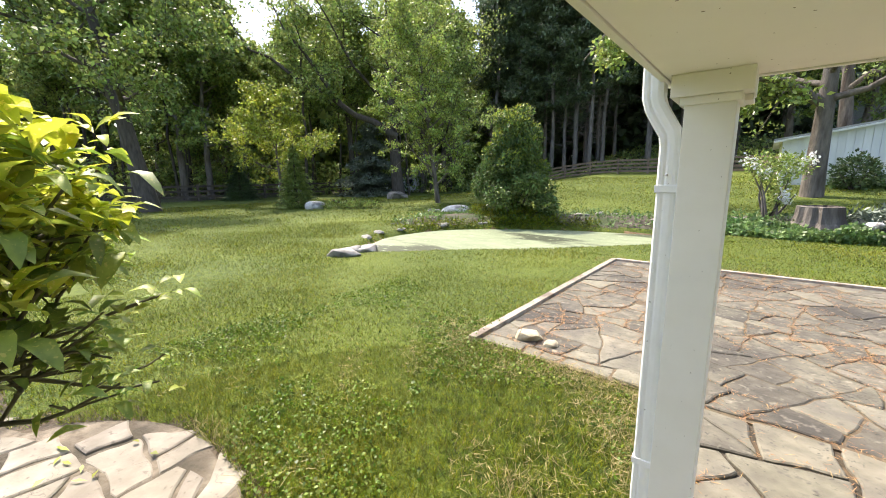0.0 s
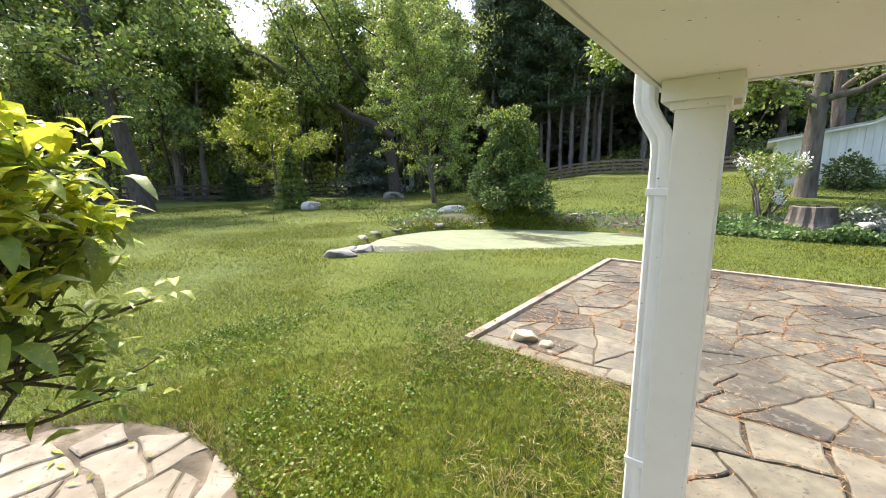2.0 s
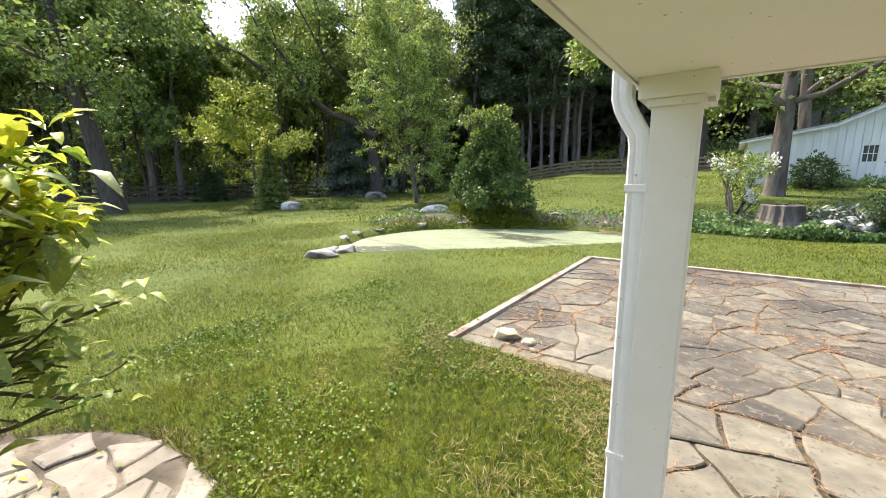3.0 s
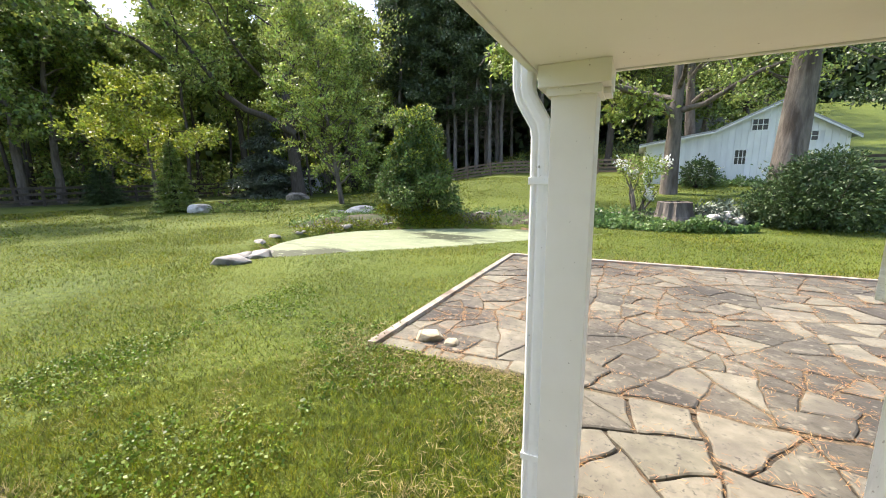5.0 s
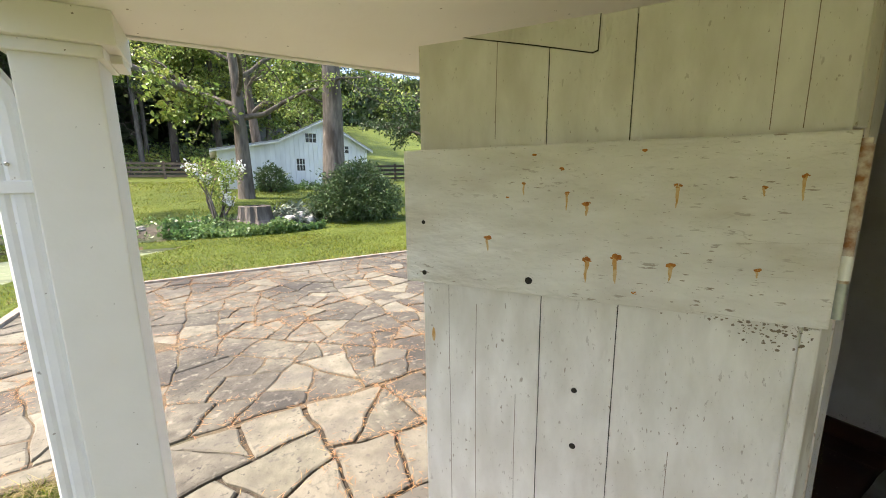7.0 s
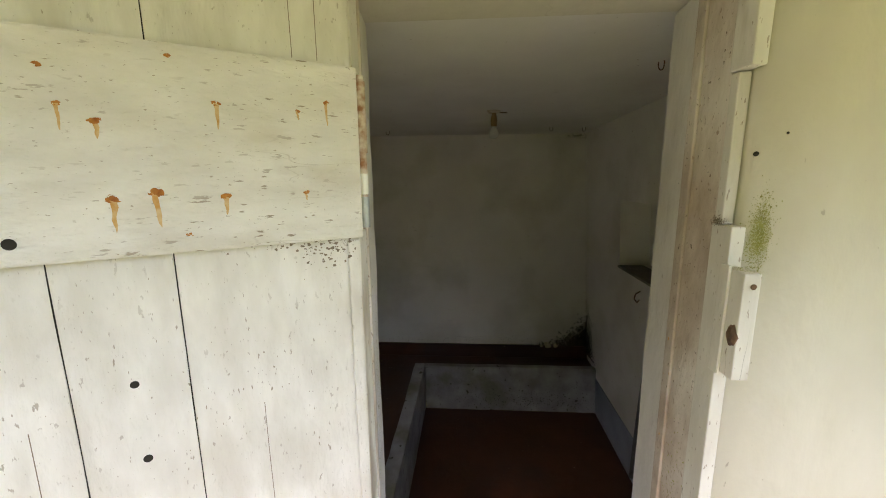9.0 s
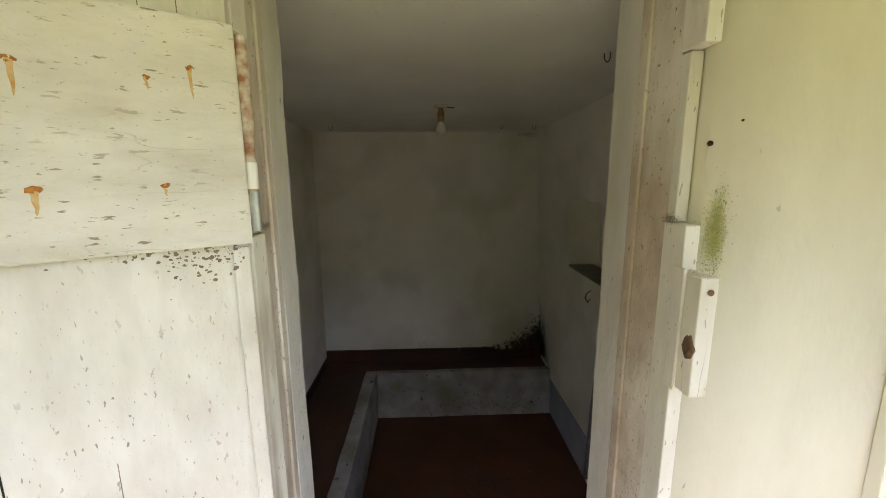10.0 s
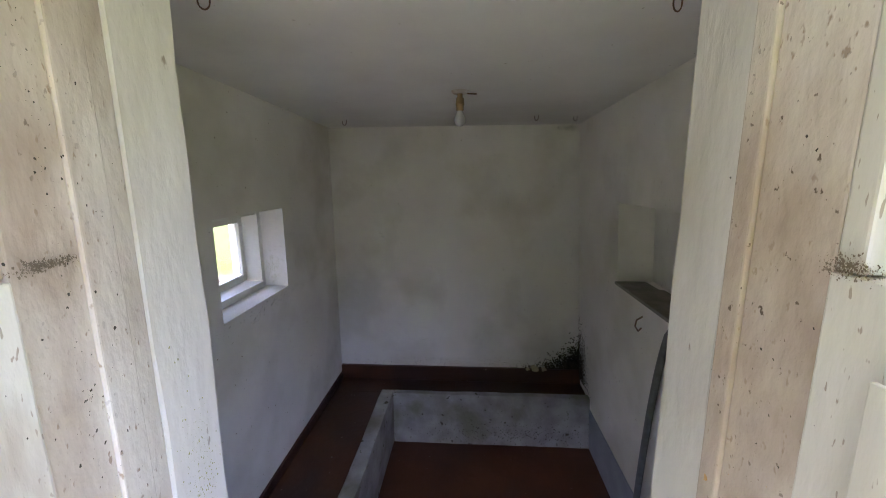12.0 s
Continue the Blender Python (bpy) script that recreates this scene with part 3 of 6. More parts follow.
def downspout():
    spout = thing("downspout", "white ribbed metal downspout with two elbows fixed beside the post", "downspout", at=(-0.286, 1.69, 0))

    def run(pts, name, sx=0.033, sy=0.038, rib=True):
        """A ribbed box section swept through (x, z) points."""
        bm = bmesh.new()
        prof = []
        for k in range(28):
            a = 2 * math.pi * k / 28
            c, s = math.cos(a), math.sin(a)
            q = max(abs(c), abs(s))
            u, v = c / q, s / q
            shrink = 0.93 if (rib and k % 4 == 2 and abs(abs(u) - abs(v)) > 0.05) else 1.0
            prof.append((u * sx * shrink, v * sy * shrink))
        rings = []
        for i, (x, z) in enumerate(pts):
            a, b = pts[max(i - 1, 0)], pts[min(i + 1, len(pts) - 1)]
            tx, tz = b[0] - a[0], b[1] - a[1]
            n = math.hypot(tx, tz)
            nx, nz = -tz / n, tx / n
            rings.append([bm.verts.new((x + nx * u, v, z + nz * u)) for u, v in prof])
        for r0, r1 in zip(rings, rings[1:]):
            for k in range(28):
                bm.faces.new((r0[k], r0[(k + 1) % 28], r1[(k + 1) % 28], r1[k]))
        bmesh.ops.recalc_face_normals(bm, faces=bm.faces)
        return part(name, bm, METAL_WHITE, spout)
    run([(0, 0.06), (0, 0.2), (0, 0.42)], "lower_pipe", 0.034, 0.039)
    run([(0, 0.40), (0, 0.9), (0, 1.56)], "middle_pipe")
    run([(0, 1.54), (0, 1.64), (0, 1.72)], "upper_pipe", 0.0345, 0.0395)
    run([(0, 1.715), (-0.006, 1.75), (-0.035, 1.80), (-0.06, 1.845), (-0.07, 1.88), (-0.072, 1.95), (-0.07, 2.09)], "elbow", 0.036, 0.041)
    run([(0, 0.08), (0.0, 0.05), (-0.03, 0.015), (-0.10, 0.0)], "outlet_shoe", 0.035, 0.04)
    for z in (1.55, 0.41):
        part("strap", box(-0.038, 0.036, -0.043, 0.043, z - 0.014, z + 0.014, 0.002), METAL_WHITE, spout)
    for z, x in ((1.96, -0.074), (1.60, 0.0)):
        bm = bmesh.new()
        bmesh.ops.create_uvsphere(bm, u_segments=8, v_segments=5, radius=0.005, matrix=Matrix.Translation((x, -0.042, z)))
        part("screw", bm, GALV, spout)


downspout()

# ---- the outbuilding ----
X0, X1, Y0, Y1 = HOUSE
XIN, XB, CEIL, FLOOR = 1.33, 3.915, 1.80, -0.36      # room: inner front face, back wall, ceiling, floor
DOOR_L, DOOR_R, HEAD = 0.64, -0.12, 1.87               # hinge jamb, strike jamb, underside of the head


def structure(name, bm, mat, label, category="wall", smooth=False):
    return tagged(part(name, bm, mat, smooth=smooth), label, category, kind="structure")


def wavy_wall(name, bm_box, mat, label, amount=0.006, cut=0.12):
    """A wall of uneven old plaster: subdivided and pushed about a little."""
    bm = bm_box
    for _ in range(5):
        es = [e for e in bm.edges if e.calc_length() > cut * 1.6]
        if not es:
            break
        bmesh.ops.subdivide_edges(bm, edges=es, cuts=1, use_grid_fill=True)
    bmesh.ops.triangulate(bm, faces=[f for f in bm.faces if len(f.verts) > 4])
    for v in bm.verts:
        n3 = noise.noise_vector(v.co * 2.3) * amount
        v.co += n3
    return structure(name, bm, mat, label, smooth=True)


wavy_wall("wall_front_1", box(X0, XIN - 0.004, -3.2, DOOR_R - 0.027, -0.8, 2.56), PLASTER_OUT, "cream-painted lumpy plaster wall beside the doorway", 0.004)
wavy_wall("wall_front_2", box(X0, 1.285, DOOR_L + 0.125, 1.70, -0.8, 2.56), PLASTER_OUT, "cream-painted lumpy plaster wall behind the open door", 0.004)
structure("wall_front_3", box(X0, XIN - 0.004, DOOR_R - 0.045, DOOR_L + 0.045, HEAD + 0.06, 2.56), PLASTER_OUT, "cream plaster wall above the doorway")
structure("wall_lintel", box(1.225, 1.395, DOOR_R - 0.03, DOOR_L + 0.08, HEAD - 0.012, HEAD + 0.058, 0.006), PLASTER_OUT, "plastered lintel of the doorway")
structure("wall_front_4", box(X0 - 0.03, XIN, DOOR_R - 0.045, DOOR_L + 0.045, -0.8, -0.005), CURB, "worn stone threshold under the doorway", "threshold")
# splayed plaster returns behind the wooden frame
for nm, ring in (("wall_return_1", [(1.225, -0.122), (1.24, -0.127), (1.40, -0.142), (1.40, -0.30), (1.225, -0.30)]), ("wall_return_2", [(1.24, 0.696), (1.392, 0.712), (1.392, 0.85), (1.24, 0.85)])):
    bm = prism(ring, "z", -0.02, HEAD - 0.02)
    es = [e for e in bm.edges if e.calc_length() > 0.3]
    bmesh.ops.subdivide_edges(bm, edges=es, cuts=28, use_grid_fill=True)
    for v in bm.verts:
        v.co += noise.noise_vector(v.co * 6) * 0.004
    bmesh.ops.bevel(bm, geom=[e for e in bm.edges if e.is_manifold and e.calc_face_angle(0) > 0.6 and abs(e.verts[0].co.z - e.verts[1].co.z) > 0.02], offset=0.005, segments=1, affect='EDGES')
    structure(nm, bm, PLASTER_RETURN, "chipped plaster return of the doorway", smooth=False)


def ceil_z(x):
    return 1.868 - 0.0262 * (x - 1.33)


structure("ceiling_inner", prism([(XIN - 0.004, ceil_z(XIN)), (XB + 0.01, ceil_z(XB)), (XB + 0.01, 1.95), (XIN - 0.004, 1.95)], "y", -0.9, 1.5), CEIL_IN, "stained white ceiling of the small room", "ceiling")
# back wall
wavy_wall("wall_back", box(XB, X1, -1.2, Y1, -0.9, 2.56), PLASTER_IN, "old white plaster back wall with damp stains", 0.006)
# right wall, leaning, with a recess
NX0, NX1, NZ0, NZ1 = 2.20, 3.08, 0.76, 1.25


def lean_y(z):
    return -0.635 - (1.8 - z) * 0.053


def right_wall():
    bm = bmesh.new()
    xs = [XIN - 0.02, NX0, NX1, XB + 0.04]
    zs = [-0.85, NZ0, NZ1, 1.86]
    V = {(i, j): bm.verts.new((x, lean_y(z), z)) for i, x in enumerate(xs) for j, z in enumerate(zs)}
    for i in range(3):
        for j in range(3):
            if (i, j) != (1, 1):
                bm.faces.new((V[i, j], V[i + 1, j], V[i + 1, j + 1], V[i, j + 1]))
    back = [bm.verts.new((x, lean_y(z) - 0.20, z)) for x, z in ((NX0, NZ0), (NX1 - 0.02, NZ0 + 0.02), (NX1 - 0.02, NZ1), (NX0, NZ1))]
    ring = [V[1, 1], V[2, 1], V[2, 2], V[1, 2]]
    for k in range(4):
        bm.faces.new((ring[k], ring[(k + 1) % 4], back[(k + 1) % 4], back[k]))
    bm.faces.new(back)
    o = [bm.verts.new((x, -1.2, z)) for x, z in ((XIN - 0.02, -0.85), (XB + 0.04, -0.85), (XB + 0.04, 1.86), (XIN - 0.02, 1.86))]
    bm.faces.new(o)
    bm.faces.new((V[0, 0], V[1, 0], V[2, 0], V[3, 0], o[1], o[0]))
    bm.faces.new((V[0, 3], V[1, 3], V[2, 3], V[3, 3], o[2], o[3]))
    bm.faces.new((V[0, 0], V[0, 1], V[0, 2], V[0, 3], o[3], o[0]))
    bm.faces.new((V[3, 0], V[3, 1], V[3, 2], V[3, 3], o[2], o[1]))
    bmesh.ops.recalc_face_normals(bm, faces=bm.faces)
    return bm


structure("wall_right", right_wall(), PLASTER_IN, "old white plaster side wall with a shelf recess")
structure("wall_outer_right", box(XIN, X1, -3.2, -1.2, -0.5, 2.56), PLASTER_OUT, "outer plaster mass of the building")
# left wall with the window opening
WX0, WX1, WZ0, WZ1, LY = 2.36, 3.02, 0.73, 1.225, 1.345
for nm, b in (("wall_left_1", (1.28, WX0, LY, Y1 - 0.004, -0.9, 2.56)), ("wall_left_2", (WX1, XB + 0.04, LY, Y1 - 0.004, -0.9, 2.56)),
              ("wall_left_3", (WX0, WX1, LY, Y1, -0.9, WZ0)), ("wall_left_4", (WX0, WX1, LY, Y1, WZ1, 2.56))):
    structure(nm, box(*b), PLASTER_IN, "old white plaster wall round the small window")


def window():
    w = tagged(new("window_1"), "small white wooden window, flaking paint, deep in the wall", "window", kind="structure")
    ya, yb = 1.50, 1.64
    part("window_sill", box(WX0, WX1, LY - 0.004, 1.5, WZ0, WZ0 + 0.012, 0.003), PLASTER_IN, w)
    part("window_frame", box(WX0, WX0 + 0.035, ya, yb, WZ0 + 0.012, WZ1), WHITE, w)
    part("window_frame", box(WX1 - 0.035, WX1, ya - 0.01, yb, WZ0 + 0.012, WZ1), WHITE, w)
    part("window_frame", box(WX0 + 0.035, WX1 - 0.035, ya, yb, WZ1 - 0.035, WZ1), WHITE, w)
    part("window_frame", box(WX0 + 0.035, WX1 - 0.035, ya - 0.02, yb, WZ0 + 0.012, WZ0 + 0.05), WHITE, w)
    a, b = WX0 + 0.04, WX1 - 0.04
    sash = part("sash", box(a, a + 0.035, 1.585, 1.62, WZ0 + 0.055, WZ1 - 0.04, 0.003), WHITE, w)
    part("stile", box(b - 0.035, b, 1.585, 1.62, WZ0 + 0.055, WZ1 - 0.04, 0.003), WHITE, sash)
    part("rail", box(a + 0.035, b - 0.035, 1.585, 1.62, WZ0 + 0.055, WZ0 + 0.095, 0.003), WHITE, sash)
    part("rail", box(a + 0.035, b - 0.035, 1.585, 1.62, WZ1 - 0.08, WZ1 - 0.04, 0.003), WHITE, sash)
    pane = part("pane", box(a + 0.035, b - 0.035, 1.60, 1.604, WZ0 + 0.095, WZ1 - 0.08), PANE, sash)
    pane.visible_shadow = False


window()

# floor, sunken trough and skirting
PX0, PX1, PY1, PZ, CT = 1.75, 3.61, 0.83, -0.77, -0.33
structure("floor", box(XIN, PX1 + 0.06, PY1 + 0.10, 1.40, FLOOR - 0.1, FLOOR), RED_FLOOR, "red-brown painted concrete floor", "floor")
structure("floor_back", box(PX1 + 0.064, XB + 0.02, -0.85, 1.40, FLOOR - 0.1, FLOOR), RED_FLOOR, "red-brown painted concrete floor along the back wall", "floor")
structure("floor_front", box(XIN - 0.004, PX0 - 0.1, -0.85, PY1 + 0.096, FLOOR - 0.1, FLOOR), RED_FLOOR, "red-brown painted concrete floor by the doorway", "floor")
structure("floor_pit", box(PX0 - 0.1, PX1, -0.85, PY1, PZ - 0.1, PZ), RED_FLOOR, "dark red floor of the sunken trough", "floor")


def rough_box(*b, amount=0.006):
    bm = box(*b, 0.008)
    for _ in range(4):
        es = [e for e in bm.edges if e.calc_length() > 0.16]
        if es:
            bmesh.ops.subdivide_edges(bm, edges=es, cuts=1, use_grid_fill=True)
    for v in bm.verts:
        v.co += noise.noise_vector(v.co * 7) * amount
    return bm


curb = tagged(new("trough_curb"), "worn grey concrete curb round the sunken trough", "curb", kind="structure")
part("side_curb", rough_box(PX0 - 0.1, PX1 + 0.055, PY1, PY1 + 0.10, PZ - 0.02, CT), CURB, curb)
part("back_curb", rough_box(PX1, PX1 + 0.062, -0.80, PY1 - 0.002, PZ - 0.02, CT), CURB, curb)
part("front_curb", rough_box(PX0 - 0.1, PX0, -0.80, PY1 - 0.002, PZ - 0.02, CT), CURB, curb)
structure("dado", prism([(lean_y(PZ) + 0.006, PZ), (lean_y(-0.42) + 0.006, -0.42), (lean_y(-0.42) - 0.03, -0.42), (lean_y(PZ) - 0.03, PZ)], "x", PX0, PX1 - 0.004), GREY_DADO, "grey-painted lower wall of the trough", "wall")
for nm, b in (("baseboard_1", (XB - 0.025, XB + 0.01, -0.765, 1.34, FLOOR, -0.235)), ("baseboard_2", (XIN, XB - 0.03, LY - 0.018, LY + 0.01, FLOOR, -0.30))):
    structure(nm, box(*b, 0.003), RED_FLOOR, "red-brown painted skirting along the wall", "skirting")


# ---- door frame ----
def frame_parts():
    d = tagged(new("door_1"), "worn cream-painted wooden door frame with notches cut for the battens", "door frame", kind="structure")
    F = lambda nm, *b, mat=JAMB_PAINT, lab="": part(nm, box(*b, 0.003), mat, d, lab)
    # strike jamb: main board, and an outer stop with the batten notch between 1.32 and 1.625
    F("strike_jamb", 1.08, 1.222, DOOR_R - 0.045, DOOR_R, -0.01, HEAD)
    F("strike_stop", 1.185, 1.22, DOOR_R, DOOR_R + 0.008, -0.01, HEAD)
    F("strike_edge", 1.012, 1.078, DOOR_R - 0.022, DOOR_R + 0.006, -0.01, 1.317, mat=FRAME_WHITE)
    F("strike_edge", 1.012, 1.078, DOOR_R - 0.022, DOOR_R + 0.006, 1.625, HEAD, mat=FRAME_WHITE)
    F("strike_edge", 1.052, 1.078, DOOR_R - 0.022, DOOR_R + 0.002, 1.319, 1.623, mat=FRAME_WHITE)
    # hinge jamb, standing a little askew
    J = Matrix.Translation((1.04, DOOR_L + 0.010, 0)) @ Matrix.Rotation(math.atan2(0.046, 0.20), 4, 'Z')
    G = lambda nm, *b: part(nm, box(*b, 0.003, J), JAMB_PAINT, d)
    G("hinge_jamb", 0.0, 0.200, 0.0, 0.05, -0.01, HEAD)
    G("hinge_stop", 0.09, 0.15, -0.007, 0.0, -0.01, HEAD)
    F("hinge_edge", 0.985, 1.038, DOOR_L + 0.004, DOOR_L + 0.05, -0.01, 1.31, mat=FRAME_WHITE)
    F("hinge_edge", 0.985, 1.038, DOOR_L + 0.004, DOOR_L + 0.05, 1.63, HEAD, mat=FRAME_WHITE)
    F("hinge_edge", 1.005, 1.038, DOOR_L + 0.01, DOOR_L + 0.05, 1.312, 1.628)
    F("hinge_backing", 1.02, 1.235, DOOR_L + 0.062, DOOR_L + 0.12, -0.01, HEAD)
    F("head", 1.03, 1.222, DOOR_R - 0.045, DOOR_L + 0.12, HEAD + 0.002, HEAD + 0.06)
    F("head_face", 1.0, 1.028, DOOR_R - 0.085, DOOR_L + 0.05, HEAD + 0.052, HEAD + 0.064, mat=FRAME_WHITE)
    return d


frame_parts()
structure("trim_wall", box(0.99, 1.02, -0.72, -0.565, -0.02, 1.93, 0.004), WHITE, "white vertical trim board on the plaster wall", "trim")

keeper = thing("latch_keeper", "white-painted wooden latch keeper with a worn hole", "latch", at=(0.985, -0.122, 1.125))
part("block", box(-0.036, 0.028, -0.018, 0.014, -0.11, 0.11, 0.003), FRAME_WHITE, keeper)
part("back_strip", box(0.0, 0.03, 0.0145, 0.021, -0.115, 0.118, 0.002), FRAME_WHITE, keeper)
hole_bm = bmesh.new()
bmesh.ops.create_icosphere(hole_bm, subdivisions=2, radius=0.02, matrix=Matrix.Translation((-0.022, 0.012, -0.02)) @ Matrix.Diagonal((0.75, 0.35, 1.3, 1)))
for v in hole_bm.verts:
    v.co += noise.noise_vector(v.co * 120) * 0.005
part("worn_hole", hole_bm, IRON, keeper, "rusty broken-out latch hole")
scr = bmesh.new()
bmesh.ops.create_cone(scr, cap_ends=True, segments=10, radius1=0.006, radius2=0.004, depth=0.004, matrix=Matrix.Translation((-0.037, -0.003, 0.085)) @ Matrix.Rotation(radians(90), 4, 'Y'))
part("screw", scr, IRON, keeper)
# holes in the plaster, drawn as small near-black balls
for y, z, s in ((-0.146, 1.461, 0.007), (-0.20, 1.50, 0.0035)):
    bm = bmesh.new()
    bmesh.ops.create_icosphere(bm, subdivisions=2, radius=s * 0.7, matrix=Matrix.Translation((1.018, y, z)))
    tagged(part("nail", bm, DARK), "small dark hole in the plaster wall, drawn as a ball", "nail")


def fleck_patch(name, n, centre, spread, size, mat, label, category, seed, axes=(1, 2)):
    """Many small irregular flecks lying on an upright face; axes: the two directions in which they spread."""
    r = np.random.default_rng(seed)
    u, w = (np.array(a) if isinstance(a, tuple) else np.eye(3)[a] for a in axes)
    nrm = np.cross(u, w)
    k = 7
    c = np.array(centre) + r.normal(size=(n, 1)) * spread[0] * u + r.normal(size=(n, 1)) * spread[1] * w
    s = size * (0.2 + 0.9 * r.uniform(0.0, 1.0, (n, 1, 1)) ** 4) * r.uniform(0.3, 1.5, (n, k, 1))
    a = np.linspace(0, 2 * math.pi, k, endpoint=False)[None, :, None]
    V = c[:, None] + s * (np.cos(a) * u + 1.2 * np.sin(a) * w) + nrm * r.uniform(-0.0008, 0.0008, (n, 1, 1))
    tagged(part(name, np_mesh(name, V.reshape(-1, 3), np.arange(n * k).reshape(n, k)), mat), label, category, kind="stuff")


fleck_patch("moss", 5200, (1.0165, -0.172, 1.30), (0.010, 0.034), 0.0013, MOSS, "yellow-green moss on the plaster beside the door frame", "moss", 31)
fleck_patch("moss", 420, (1.14, DOOR_R + 0.0015, 0.60), (0.03, 0.12), 0.0022, MOSS, "green moss on the lower door jamb", "moss", 32, (0, 2))
fleck_patch("moss", 260, (1.31, DOOR_L + 0.0555, 0.82), (0.018, 0.10), 0.0018, MOSS, "faint green moss on the plaster return", "moss", 33, (0, 2))
fleck_patch("dirt", 220, (1.045, DOOR_R + 0.0075, 1.325), (0.014, 0.004), 0.0011, GRIME, "dark cobwebby dirt in the frame's notch", "dirt", 34, (0, 2))
fleck_patch("dirt", 220, (1.06, DOOR_L + 0.0135, 1.32), (0.012, 0.003), 0.0011, GRIME, "dark dirt along the notch of the hinge jamb", "dirt", 35, (0, 2))
fleck_patch("dirt", 120, (1.10, DOOR_L + 0.021, 1.2), (0.004, 0.35), 0.0016, MOULD, "small dark specks on the worn hinge jamb", "dirt", 36, (0, 2))
fleck_patch("dirt", 120, (1.14, DOOR_R + 0.0085, 1.2), (0.04, 0.35), 0.0016, MOULD, "small dark specks on the worn strike jamb", "dirt", 37, (0, 2))
fleck_patch("rust_spots", 12, (1.15, DOOR_R + 0.009, 1.0), (0.04, 0.2), 0.005, RUST_STREAK, "rusty nail stains on the strike jamb", "rust", 38, (0, 2))


fleck_patch("moss", 500, (3.018, 1.43, 0.86), (0.03, 0.05), 0.0025, MOSS, "greenish mildew on the window reveal", "mildew", 39, (1, 2))
fleck_patch("grime", 500, (3.0, 1.343, 0.70), (0.3, 0.02), 0.003, GRIME, "grey dirt below the window sill", "dirt", 40, (0, 2))
fleck_patch("grime", 1500, (3.906, 0.2, -0.20), (0.6, 0.03), 0.003, GRIME, "brown dirt along the foot of the back wall", "dirt", 41, (1, 2))
fleck_patch("grime", 420, (3.906, -0.56, 1.775), (0.06, 0.012), 0.0028, MOULD, "dark mildew in the ceiling corner", "mildew", 42, (1, 2))
fleck_patch("grime", 1200, (3.606, -0.2, -0.66), (0.35, 0.05), 0.0045, MOULD, "black stains on the trough curb", "dirt", 43, (1, 2))


ASKEW = (0.9746, 0.2242, 0.0)      # along the hinge jamb's face
fleck_patch("moss", 420, (0.985, -0.124, 1.2362), (0.018, 0.009), 0.0016, MOSS, "green moss on top of the latch keeper", "moss", 44, (0, 1))
fleck_patch("rust_spots", 420, (1.021, DOOR_L + 0.0092, 1.48), (0.006, 0.06), 0.0024, RUST, "rust bled into the paint beside the hinge", "rust", 45, (0, 2))
fleck_patch("dirt", 500, (1.085, 0.6592, 1.316), (0.022, 0.003), 0.0017, GRIME, "dark cobwebby dirt at the foot of the hinge notch", "dirt", 46, (ASKEW, 2))
fleck_patch("dirt", 170, (1.12, 0.6575, 1.15), (0.05, 0.33), 0.0021, MOULD, "small dark specks on the hinge jamb", "dirt", 47, (ASKEW, 2))
fleck_patch("dirt", 420, (1.064, DOOR_R + 0.0085, 1.325), (0.009, 0.005), 0.0014, GRIME, "grey cobweb and dirt in the strike notch", "dirt", 48, (0, 2))
fleck_patch("moss", 900, (1.30, 0.7005, 0.70), (0.03, 0.16), 0.0018, MOSS, "green mildew low on the plaster return", "mildew", 49, ((0.9945, 0.1047, 0.0), 2))


